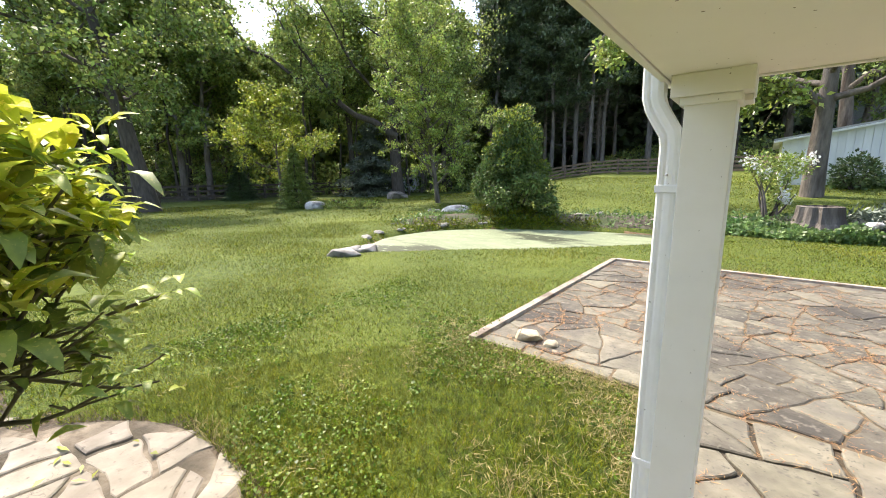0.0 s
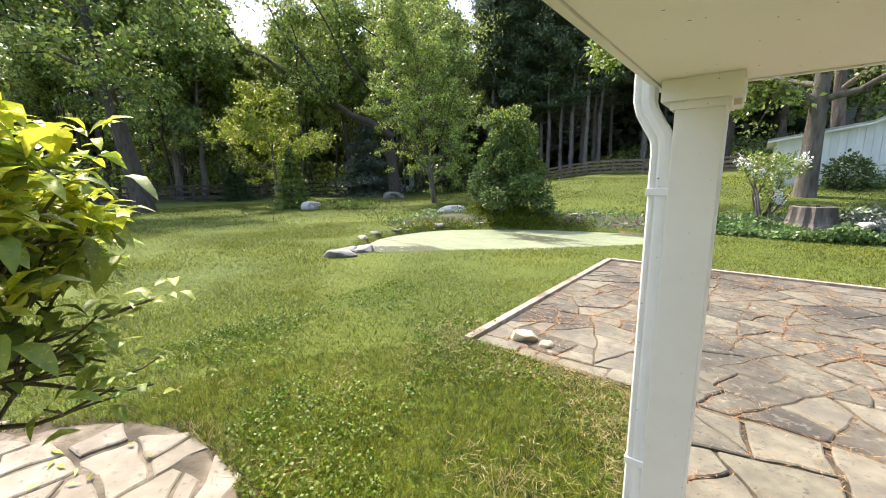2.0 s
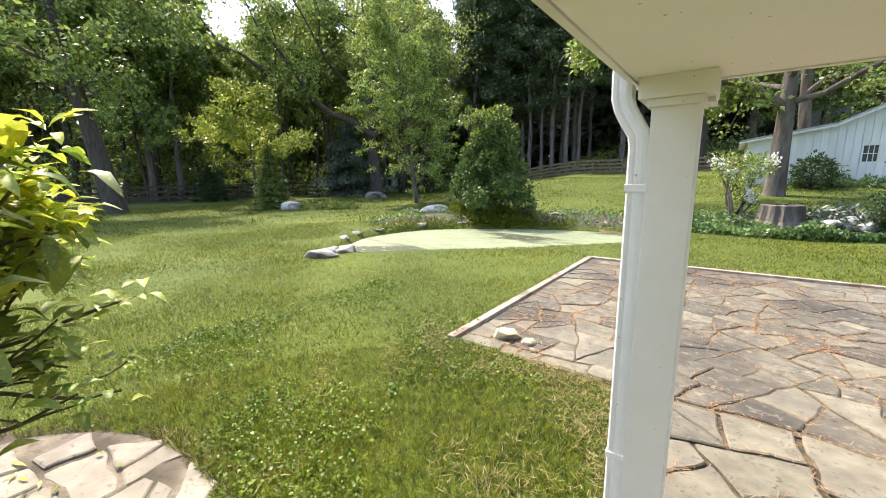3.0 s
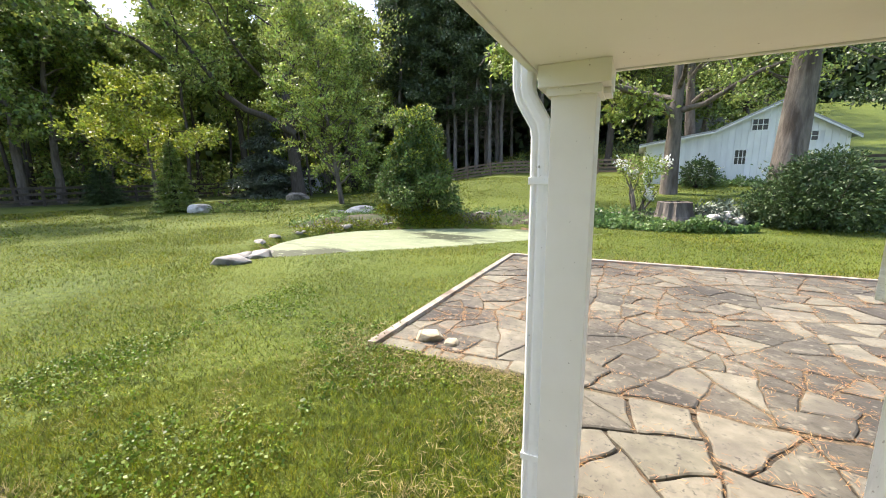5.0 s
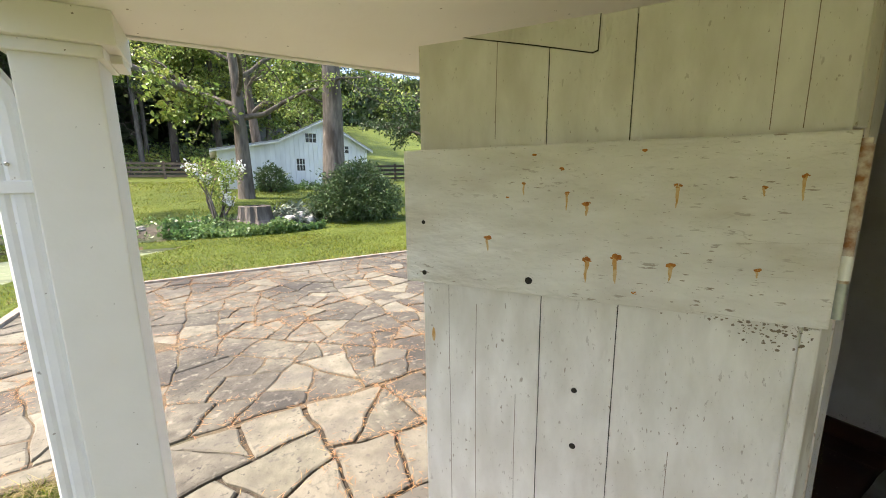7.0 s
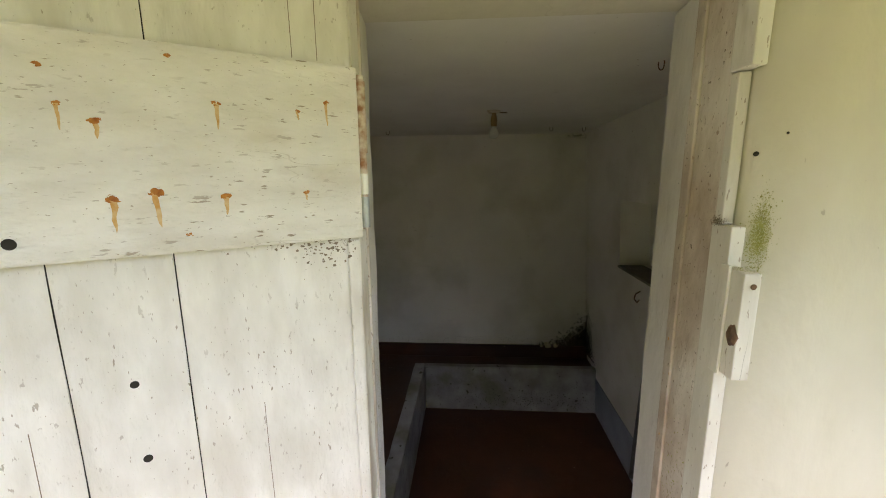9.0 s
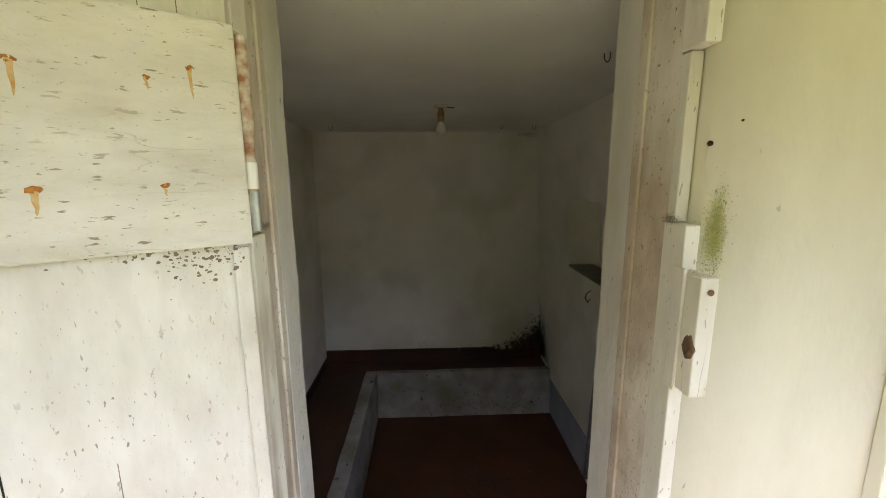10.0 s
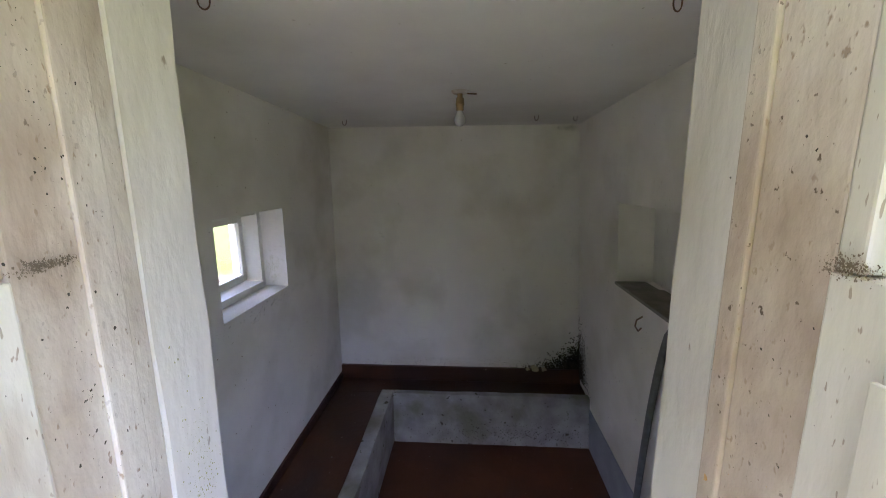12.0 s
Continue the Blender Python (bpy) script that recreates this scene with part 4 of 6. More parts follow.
# ---- the plank door ----
def plank_door():
    hinge, free = Vector((0.972, 0.648)), Vector((0.545, 1.279))
    along = free - hinge
    wide = along.length
    ang = math.degrees(math.atan2(along.y, along.x))
    door = thing("plank_door", "open old plank door, cream paint flaking, rusty nails on its wide batten", "door", at=(hinge.x, hinge.y, 0), turn=ang)
    # local x runs from the hinge to the free edge; the face seen from inside the porch is on +y
    top, bot = 1.853, 0.02
    seams = [0.0, 0.312, 0.467, wide]
    for i, (a, b) in enumerate(zip(seams, seams[1:])):
        bm = prism([(a + 0.0006, bot), (b - 0.0006, bot), (b - 0.0006, top - (0.0 if i != 1 else 0.004)), (a + 0.0006, top - (0.006 if i == 2 else 0))], "y", -0.012, 0.012)
        es = [e for e in bm.edges if e.calc_length() > 1]
        bmesh.ops.bevel(bm, geom=es, offset=0.0008, segments=1, affect='EDGES')
        part("plank", bm, DOOR_PAINT, door)
    part("batten", box(-0.004, wide + 0.034, 0.0125, 0.036, 1.306, 1.622, 0.004), BATTEN_PAINT, door, "wide flaking batten dotted with rusty nails")
    wedge = prism([(0.375, 1.8535), (0.377, 1.791), (0.386, 1.788), (0.50, 1.818), (0.645, 1.8535)], "y", 0.0122, 0.0142)
    part("repair_wedge", wedge, DOOR_PAINT, door)
    crack = prism([(0.3755, 1.789), (0.386, 1.7862), (0.50, 1.8162), (0.652, 1.8535), (0.645, 1.8535), (0.50, 1.8182), (0.386, 1.788), (0.3775, 1.791), (0.3755, 1.8535), (0.374, 1.8535)], "y", 0.0121, 0.0146)
    part("crack", crack, DARK, door)
    for x in (0.312, 0.467):
        zz = np.linspace(bot, top - 0.01, 60)
        off = [0.0012 * noise.noise(Vector((x * 9, 0, z * 7))) for z in zz]
        wd = [0.0007 + 0.0005 * noise.noise(Vector((x * 5, 3, z * 11))) for z in zz]
        ring = [(x + o - w, z) for o, w, z in zip(off, wd, zz)] + [(x + o + w, z) for o, w, z in zip(off[::-1], wd[::-1], zz[::-1])]
        part("seam", prism(ring, "y", 0.0, 0.0123), DARK, door)
    for x, z0, z1 in ((0.62, 0.3, 1.26), (0.69, 0.55, 1.30), (0.575, 1.64, 1.85), (0.20, 0.2, 1.0), (0.105, 1.63, 1.85), (0.06, 1.63, 1.85), (0.52, 0.6, 1.05)):
        zz = np.linspace(z0, z1, 24)
        mid_ = [x + 0.004 * noise.noise(Vector((x * 31, 1, z * 4))) for z in zz]
        ring = [(m_ - 0.0006, z) for m_, z in zip(mid_, zz)] + [(m_ + 0.0006, z) for m_, z in zip(mid_[::-1], zz[::-1])]
        part("check", prism(ring, "y", 0.010, 0.0123), GRIME, door)
    part("edge_strip", box(0.0, 0.024, 0.0125, 0.020, bot, 1.30, 0.003), DOOR_PAINT, door)
    return door, wide


door, door_wide = plank_door()


def rust_marks(door, wide):
    r = random.Random(3)
    # along from the hinge, height, size, streak
    marks = [(0.375, 1.395, 0.011, 0.05), (0.32, 1.404, 0.012, 0.055), (0.228, 1.394, 0.009, 0.03), (0.10, 1.398, 0.006, 0.015), (0.584, 1.426, 0.010, 0.03),
             (0.228, 1.54, 0.007, 0.04), (0.105, 1.537, 0.005, 0.015), (0.055, 1.555, 0.006, 0.04), (0.38, 1.505, 0.009, 0.025), (0.418, 1.525, 0.006, 0.035), (0.43, 1.573, 0.006, 0.0),
             (0.505, 1.545, 0.005, 0.025), (0.485, 1.602, 0.005, 0.0), (0.285, 1.603, 0.005, 0.0), (0.54, 1.516, 0.004, 0.0), (0.285, 1.335, 0.006, 0.0)]
    for x, z, s, streak in marks:
        bm = bmesh.new()
        bmesh.ops.create_icosphere(bm, subdivisions=2, radius=s, matrix=Matrix.Translation((x, 0.036, z)) @ Matrix.Diagonal((0.95, 0.12, 0.55, 1)))
        for v in bm.verts:
            v.co += noise.noise_vector(v.co * 300) * s * 0.35
        part("nail", bm, RUST, door, "rust-stained nail head")
        if streak:
            zz = np.linspace(0, 1, 9)
            wdt = [s * 0.34 * (1 - q) ** 0.5 * (1 + 0.5 * noise.noise(Vector((x * 90, 1, q * 5)))) + 0.0004 for q in zz]
            mid_ = [x + s * 0.4 * noise.noise(Vector((x * 70, 2, q * 2.5))) for q in zz]
            st = prism([(m_ - w_, z - streak * q) for m_, w_, q in zip(mid_, wdt, zz)] + [(m_ + w_, z - streak * q) for m_, w_, q in zip(mid_[::-1], wdt[::-1], zz[::-1])], "y", 0.0358, 0.0364)
            part("rust_streak", st, RUST_STREAK, door)
    for x, z, s in ((0.388, 1.092, 0.0065), (0.386, 0.955, 0.007), (0.49, 1.338, 0.008), (0.745, 1.332, 0.006), (0.745, 1.455, 0.005)):
        yy = 0.036 if z > 1.3 else 0.012
        bm = bmesh.new()
        bmesh.ops.create_cone(bm, cap_ends=True, segments=14, radius1=s, radius2=s * 0.9, depth=0.002, matrix=Matrix.Translation((x, yy, z)) @ Matrix.Rotation(radians(90), 4, 'X'))
        part("bore_hole", bm, DARK, door)
    bm = bmesh.new()
    bmesh.ops.create_icosphere(bm, subdivisions=2, radius=0.01, matrix=Matrix.Translation((0.735, 0.0125, 1.165)) @ Matrix.Diagonal((0.5, 0.12, 1.9, 1)))
    part("rust_stain", bm, RUST_STREAK, door)
    # dirt and cobweb scraps under the batten by the hinge
    rn = np.random.default_rng(3)
    n, k = 170, 7
    cx = np.abs(rn.normal(0.06, 0.05, n)) + 0.008
    cz = 1.304 - np.abs(rn.normal(0, 0.016, n)) * np.where(cx < 0.12, 1.5, 0.3)
    sz = 0.0030 * rn.uniform(0.12, 1.0, n) ** 3 + 0.0005
    ang = np.linspace(0, 2 * math.pi, k, endpoint=False)
    rad = sz[:, None] * rn.uniform(0.45, 1.3, (n, k))
    V = np.stack([cx[:, None] + 1.3 * rad * np.cos(ang), np.repeat(0.0124 + rn.uniform(0, 0.0006, (n, 1)), k, 1), cz[:, None] + rad * np.sin(ang)], -1)
    V[:, :, 1] += np.where(cx[:, None] < 0.025, 0.0078, 0)
    part("dirt", np_mesh("dirt", V.reshape(-1, 3), np.arange(n * k).reshape(n, k)), GRIME, door, "dark dirt and cobweb under the batten")["kind"] = "stuff"
    # hinge knuckles on the frame side
    h = part("hinge_pin", tube_mesh("hinge_pin", [[(-0.012, 0.028, 1.33 + k * 0.02, 0.0075) for k in range(15)]], 10), RUSTY_PAINT, door, "paint-flaked rusty hinge barrel")
    part("knuckle", tube_mesh("knuckle", [[(-0.012, 0.028, 1.325, 0.009), (-0.012, 0.028, 1.385, 0.009)]], 10), GALV, h)
    part("knuckle", tube_mesh("knuckle", [[(-0.012, 0.028, 1.39, 0.009), (-0.012, 0.028, 1.43, 0.009)]], 10), WHITE, h)
    part("knuckle", tube_mesh("knuckle", [[(-0.012, 0.028, 1.47, 0.0095), (-0.012, 0.028, 1.60, 0.0095)]], 10), RUSTY_PAINT, h)


rust_marks(door, door_wide)

# ---- things in the room ----
lamp = thing("bulb_holder", "bare glass light bulb in a brass holder on the ceiling", "lamp", at=(2.79, 0.262, ceil_z(2.79)))
rose = bmesh.new()
bmesh.ops.create_cone(rose, cap_ends=True, segments=20, radius1=0.034, radius2=0.045, depth=0.014, matrix=Matrix.Translation((0, 0, -0.007)))
part("ceiling_rose", rose, JAMB_PAINT, lamp)
part("socket", tube_mesh("socket", [[(0, 0, -0.012, 0.014), (0, 0, -0.03, 0.013), (0.002, 0, -0.034, 0.02), (0.002, 0, -0.058, 0.02), (0.002, 0, -0.06, 0.0225), (0.002, 0, -0.066, 0.0225), (0.002, 0, -0.068, 0.019), (0.002, 0, -0.092, 0.019), (0.002, 0, -0.096, 0.016)]], 16), BRASS, lamp, "tarnished brass bulb socket", True)
blb = tube_mesh("bulb", [[(0.002, 0, -0.092, 0.013), (0.002, 0, -0.104, 0.017), (0.002, 0, -0.118, 0.025), (0.002, 0, -0.134, 0.031), (0.002, 0, -0.148, 0.031), (0.002, 0, -0.161, 0.025), (0.002, 0, -0.169, 0.014), (0.002, 0, -0.172, 0.001)]], 20)
part("bulb", blb, BULB, lamp, "unlit clear glass bulb", True)
part("cable", tube_mesh("cable", [[(0.03, -0.02, -0.004, 0.004), (0.05, -0.05, -0.004, 0.004), (0.055, -0.085, -0.005, 0.004)]], 8), IRON, lamp)


def ceiling_hook(x, y, z):
    pts = [(0, 0, 0.0, 0.0022), (0, 0, -0.016, 0.0022)] + [(0, 0.014 - 0.014 * math.cos(a), -0.016 - 0.02 * math.sin(a), 0.0022) for a in np.linspace(0.2, 3.6, 9)]
    ob = part("ceiling_hook", tube_mesh("ceiling_hook", [pts], 8), IRON, smooth=True)
    ob.matrix_basis = pose(x, y, z, 0, 0, 20)
    tagged(ob, "rusty bent iron hook in the ceiling", "hook", group="ceiling hooks")


for x, y in ((1.745, 0.865), (1.85, -0.33), (3.50, -0.25), (3.55, -0.52), (3.57, 1.09)):
    ceiling_hook(x, y, ceil_z(x))

shelf = thing("shelf_slab", "thin grey slate shelf slab in the wall recess", "shelf", at=(0, 0, 0))
part("slab", box(NX0 + 0.004, NX1 - 0.01, lean_y(NZ0) - 0.185, lean_y(NZ0) + 0.02, NZ0 - 0.004 + 0.004, NZ0 + 0.016, 0.002), SLATE, shelf)
hook = part("wall_hook", tube_mesh("wall_hook", [[(2.72, lean_y(0.66), 0.68, 0.004), (2.72, lean_y(0.66) + 0.03, 0.66, 0.004), (2.71, lean_y(0.66) + 0.04, 0.63, 0.004), (2.68, lean_y(0.66) + 0.035, 0.615, 0.004), (2.66, lean_y(0.66) + 0.03, 0.64, 0.004)]], 8), IRON, smooth=True)
tagged(hook, "rusty iron hook below the wall recess", "hook")
hose = part("hose", tube_mesh("hose", [[(2.33 + 0.40 * t ** 0.6, lean_y(0.8 - 1.5 * t) + 0.022, 0.80 - 1.5 * t, 0.017) for t in np.linspace(0, 1, 16)]], 12), RUBBER, smooth=True)
tagged(hose, "dark grey hose hanging down the side wall", "hose")


for x, y, z, q, seed_ in ((XB - 0.03, -0.36, -0.22, 0.032, 4), (XB - 0.028, -0.44, -0.225, 0.02, 5), (XB - 0.03, -0.30, -0.228, 0.014, 6)):
    bm = bmesh.new()
    bmesh.ops.create_icosphere(bm, subdivisions=2, radius=q, matrix=Matrix.Translation((0, 0, q * 0.5)) @ Matrix.Diagonal((0.8, 1.2, 0.8, 1)))
    for v in bm.verts:
        v.co += noise.noise_vector(v.co * 60 + Vector((seed_, 0, 0))) * q * 0.5
    ob = part("plaster_chunk", bm, STONE_TAN)
    ob.matrix_basis = pose(x, y, -0.24, 0, 0, 30 * seed_)
    tagged(ob, "crumbled tan chunk of fallen plaster on the skirting", "plaster chunk", group="plaster chunks")


def mould_patch():
    """Black mould and crumbled plaster in the back corner."""
    r = np.random.default_rng(5)
    V, F, off = [], [], 0
    for k in range(6500):
        d = abs(r.normal(0, 0.17))
        a = r.uniform(0, 1)
        if a < 0.6:
            y, z = -0.745 + d * r.uniform(0.0, 1.25), -0.24 + abs(r.normal(0, 0.13)) * max(0.12, 1 - d * 2.4)
            c, u, w = np.array([XB - 0.0075, y, z]), np.array([0, 1, 0]), np.array([0, 0, 1])
        else:
            z = -0.3 + abs(r.normal(0, 0.18))
            c, u, w = np.array([XB - abs(r.normal(0, 0.1)), lean_y(z) + 0.006, z]), np.array([1, 0, 0]), np.array([0, 0, 1])
        s = r.uniform(0.0015, 0.009)
        ang = np.sort(r.uniform(0, 6.28, 6))
        V.append(c + s * (np.cos(ang)[:, None] * u + np.sin(ang)[:, None] * w) + np.array([-0.0004 * (k % 5), 0, 0]))
        F.append(np.arange(6) + off)
        off += 6
    return np_mesh("mould_patch", np.concatenate(V), np.array(F))


tagged(part("mould_patch", mould_patch(), MOULD), "black mould spreading from the damp back corner", "mould", kind="stuff")


# ---- plants ----
def crown_points(r, ends, n, spread):
    """Points in tight clumps round some of the twig ends, with gaps between."""
    ends = ends[r.uniform(size=len(ends)) < 0.5] if len(ends) > 60 else ends
    c = ends[r.integers(0, len(ends), n)]
    return c + r.normal(size=(n, 3)) * np.array([spread, spread, spread * 0.6])


def broadleaf(seed, tall, radius, clear, spread, leaves, leaf, limbs=9, lean=(0, 0), bend=0.12, twig=5, rise=0.35, clump=0.55, droop=0.25, simple=False):
    """Trunk mesh and crown mesh of a broad-leaved tree standing at the origin."""
    r = np.random.default_rng(seed)
    steps = 10
    trunk = [(0.0, 0.0, -0.3, radius * 1.32)]
    for i in range(steps + 1):
        t = i / steps
        trunk.append((lean[0] * t * tall + r.normal() * bend * t, lean[1] * t * tall + r.normal() * bend * t, t * tall * 0.9, radius * (1.15 - 1.02 * t ** 0.8)))
    paths, ends = [trunk], []
    for k in range(limbs):
        t = clear + (1 - clear) * (k + r.uniform(0, 0.8)) / limbs * 0.92
        i = t * steps
        i0 = min(int(i), steps - 1)
        p0 = np.array(trunk[i0 + 1]) * (1 - (i - i0)) + np.array(trunk[i0 + 2]) * (i - i0)
        a = k * 2.4 + r.uniform(-0.5, 0.5)
        length = spread * (1.1 - 0.55 * (t - clear) / (1 - clear)) * r.uniform(0.75, 1.15)
        limb = wander(p0[:3], (math.cos(a), math.sin(a), rise + 0.5 * t), length, p0[3] * 0.5, 0.015, 7, r, 0.2, 0.03)
        paths.append(limb)
        for _ in range(twig):
            j = r.integers(2, 8)
            b = limb[j]
            d = r.normal(size=3) + np.array([math.cos(a), math.sin(a), 0.2])
            tw = wander(b[:3], d, length * r.uniform(0.3, 0.5), b[3] * 0.6, 0.006, 4, r, 0.3, 0.0)
            paths.append(tw)
            ends += [q[:3] for q in tw[1:]]
        ends += [q[:3] for q in limb[4:]]
    ends.append(trunk[-1][:3])
    ends = np.array(ends)
    P = crown_points(r, ends, leaves, clump)
    P = P[P[:, 2] > 0.4]
    return tube_mesh("trunk", paths, 5 if simple else 8), leaf_cloud("crown", P, leaf, 0.6, droop, 0.15, r, simple=simple)


def pine(seed, tall, radius, clear, spread, leaves, leaf, dead=10):
    """A tall forest pine: bare trunk with dead snags and a dark plumed top."""
    r = np.random.default_rng(seed)
    trunk = [(r.normal() * 0.03 * i, r.normal() * 0.03 * i, tall * i / 9 - 0.3, radius * (1.1 - i / 9 * 0.95)) for i in range(10)]
    paths, ends = [trunk], []
    for k in range(dead):
        z = tall * r.uniform(0.12, clear)
        a = r.uniform(0, 6.28)
        paths.append(wander((trunk[4][0] * z / tall, trunk[4][1] * z / tall, z), (math.cos(a), math.sin(a), r.uniform(-0.2, 0.35)), r.uniform(0.8, 2.2), 0.035, 0.008, 4, r, 0.2))
    for k in range(26):
        t = clear + (1 - clear) * k / 26
        a = k * 2.4
        length = spread * (1.15 - t) / (1.15 - clear) * r.uniform(0.7, 1.1)
        limb = wander((0, 0, tall * t), (math.cos(a), math.sin(a), 0.15), length, 0.06, 0.01, 5, r, 0.15, 0.0)
        paths.append(limb)
        ends += [q[:3] for q in limb[1:]]
    ends = np.array(ends)
    P = ends[r.integers(0, len(ends), leaves)] + r.normal(size=(leaves, 3)) * np.array([0.5, 0.5, 0.22])
    return tube_mesh("trunk", paths, 6), leaf_cloud("crown", P, leaf, 0.34, 0.0, 0.5, r, simple=True)


def spruce(seed, tall, wide, leaves, leaf, tiers=11):
    """A dense conical conifer in drooping tiers."""
    r = np.random.default_rng(seed)
    z = tall * (1 - np.sqrt(r.uniform(0, 1, leaves))) * 0.97 + 0.12
    a = r.uniform(0, 2 * math.pi, leaves)
    tier = (0.72 if tiers > 8 else 0.6) + (0.28 if tiers > 8 else 0.4) * np.sin(z * 2 * math.pi / (tall / tiers) + np.sin(a * 3) * 0.8)
    rad = wide * (1 - z / tall) ** 0.85 * tier * np.sqrt(r.uniform(0.25, 1, leaves)) * (1 + 0.18 * np.sin(a * 5 + z * 3))
    P = np.stack([rad * np.cos(a), rad * np.sin(a), z - rad * 0.18], 1)
    D = np.stack([np.cos(a), np.sin(a), np.full(leaves, -0.35)], 1) + r.normal(size=(leaves, 3)) * 0.45
    N = np.array([0, 0, 1.0]) + r.normal(size=(leaves, 3)) * 0.5
    L = leaf * r.uniform(0.6, 1.3, leaves)
    paths = [[(0, 0, -0.2, wide * 0.09), (0, 0, tall * 0.5, wide * 0.05), (0, 0, tall, 0.01)]]
    return tube_mesh("trunk", paths, 7), np_mesh("crown", *leaf_arrays(P, D, N, L, L * 0.4))


def shrub(seed, lumps, leaves, leaf, aspect=0.5, stems=9, up=0.2, shell=0.5):
    """A dense shrub: leaves near the skin of overlapping lumps (x, y, z, radius, height)."""
    r = np.random.default_rng(seed)
    P, O = [], []
    vol = np.array([l[3] ** 2 for l in lumps])
    for l, n in zip(lumps, (leaves * vol / vol.sum()).astype(int)):
        d = unit(r.normal(size=(n, 3)))
        wob = 1 + 0.16 * np.sin(d[:, 0] * 7 + l[0] * 5) * np.cos(d[:, 1] * 6 + d[:, 2] * 5 + l[2]) + 0.1 * np.sin(d[:, 2] * 13 + d[:, 0] * 11)
        rad = (shell + (1 - shell) * r.uniform(0, 1, n) ** 0.6) * wob * (1 + 0.12 * (r.uniform(size=n) > 0.93) * r.uniform(size=n) * 3)
        P.append(np.array(l[:3]) + d * rad[:, None] * np.array([l[3], l[3], l[4]]))
        O.append(d)
    P, O = np.concatenate(P), np.concatenate(O)
    keep = P[:, 2] > 0.03
    P, O = P[keep], O[keep]
    paths = []
    for k in range(stems):
        l = lumps[k % len(lumps)]
        tgt = np.array(l[:3]) + r.normal(size=3) * l[3] * 0.5
        a = r.uniform(0, 6.28)
        b = np.array([0.18 * math.cos(a), 0.18 * math.sin(a), -0.1])
        mid = (b + tgt) / 2 + r.normal(size=3) * 0.08
        paths.append([(*b, 0.05), (*mid, 0.03), (*tgt, 0.008)])
    return tube_mesh("stems", paths, 6), leaf_cloud("leaves", P, leaf, aspect, 0.1, up, r, O * 1.2)


def plant(name, meshes, mats, label, category, at, turn=0.0, names=("trunk", "crown"), group="", scale=1.0, lift=None):
    x, y = at
    z = ground_z(x, y) if lift is None else lift
    ob = thing(name, label, category, group, at=(x, y, z - 0.02), turn=turn)
    ob.scale = (scale,) * 3
    for nm, me, mt in zip(names, meshes, mats):
        part(nm, me, mt, ob, smooth=(nm == "trunk"))
    return ob


def again(ob, x, y, turn, scale=1.0):
    m = pose(x, y, ground_z(x, y) - 0.02, 0, 0, turn)
    c = copy_thing(ob, m)
    c.matrix_basis = m @ Matrix.Diagonal((scale, scale, scale, 1))
    return c


# single trees of the garden
plant("leaning_tree", broadleaf(11, 17, 0.44, 0.30, 6.0, 24000, 0.21, 16, (-0.12, -0.09), 0.15, 8, 0.1, 0.36, 0.4), (BARK_DARK, LEAF_WOOD), "big leaning broad-leaved tree with a thick grey trunk", "tree", (-24.6, 6.2))
plant("birch_tree", broadleaf(12, 10.6, 0.13, 0.09, 3.7, 26000, 0.145, 34, (-0.08, -0.07), 0.12, 9, 0.75, 0.13, 0.1), (BARK, LEAF_BIRCH), "airy young birch with fresh green leaves", "tree", (-14.4, 17.2))
plant("small_yellow_tree", broadleaf(13, 6.6, 0.10, 0.25, 3.0, 9000, 0.175, 13, (0.02, -0.04), 0.15, 8, 0.12, 0.22), (BARK, LEAF_YELLOW), "small tree with bright yellow-green leaves", "tree", (-22.4, 12.2))
plant("dwarf_conifer", spruce(14, 3.5, 1.3, 13000, 0.12), (BARK_DARK, LEAF_WOOD), "small bright green conical conifer on the lawn", "conifer", (-20.1, 11.8))
plant("dwarf_conifer_far", spruce(15, 3.0, 1.5, 9000, 0.15), (BARK_DARK, LEAF_SPRUCE), "dark green conifer beside the rail fence", "conifer", (-31.0, 13.6))
plant("blue_pine", spruce(16, 7.0, 3.6, 16000, 0.26, 5), (BARK_DARK, LEAF_BLUE), "blue-green pine at the edge of the woods", "pine", (-27.5, 23.5))
old_tree = plant("old_tree", broadleaf(17, 19, 0.5, 0.28, 10.5, 20000, 0.23, 11, (-0.08, 0.02), 0.25, 5, 0.35, 0.8), (BARK_DARK, LEAF_LIGHT), "old tree with long dark crooked limbs", "tree", (-24.5, 24.0))
plant("tall_trunk_tree", broadleaf(18, 24, 0.50, 0.42, 6.0, 12000, 0.2, 10, (0.025, 0.0), 0.05, 5, 0.3, 0.8), (BARK, LEAF_WOOD), "tall straight tree trunk in front of the barn", "tree", (4.9, 18.7))
maple = plant("spreading_maple", broadleaf(19, 15, 0.34, 0.25, 7.0, 15000, 0.15, 15, (0.0, 0.0), 0.1, 7, 0.2, 0.4), (BARK, LEAF_LIGHT), "old maple with low spreading limbs beside the barn", "tree", (1.45, 21.8))
plant("maple_behind", broadleaf(20, 17, 0.42, 0.3, 6.0, 14000, 0.2, 11, (-0.05, 0.0), 0.1, 5, 0.3, 0.6), (BARK, LEAF_LIGHT), "broad-leaved tree behind the barn roof", "tree", (3.6, 36.0))
plant("yew_tree", broadleaf(21, 13, 0.45, 0.22, 5.6, 30000, 0.19, 22, (0.0, 0.0), 0.1, 8, 0.05, 0.3), (BARK_DARK, LEAF_SPRUCE), "dark spreading evergreen over the little shed", "tree", (15.2, 27.5))



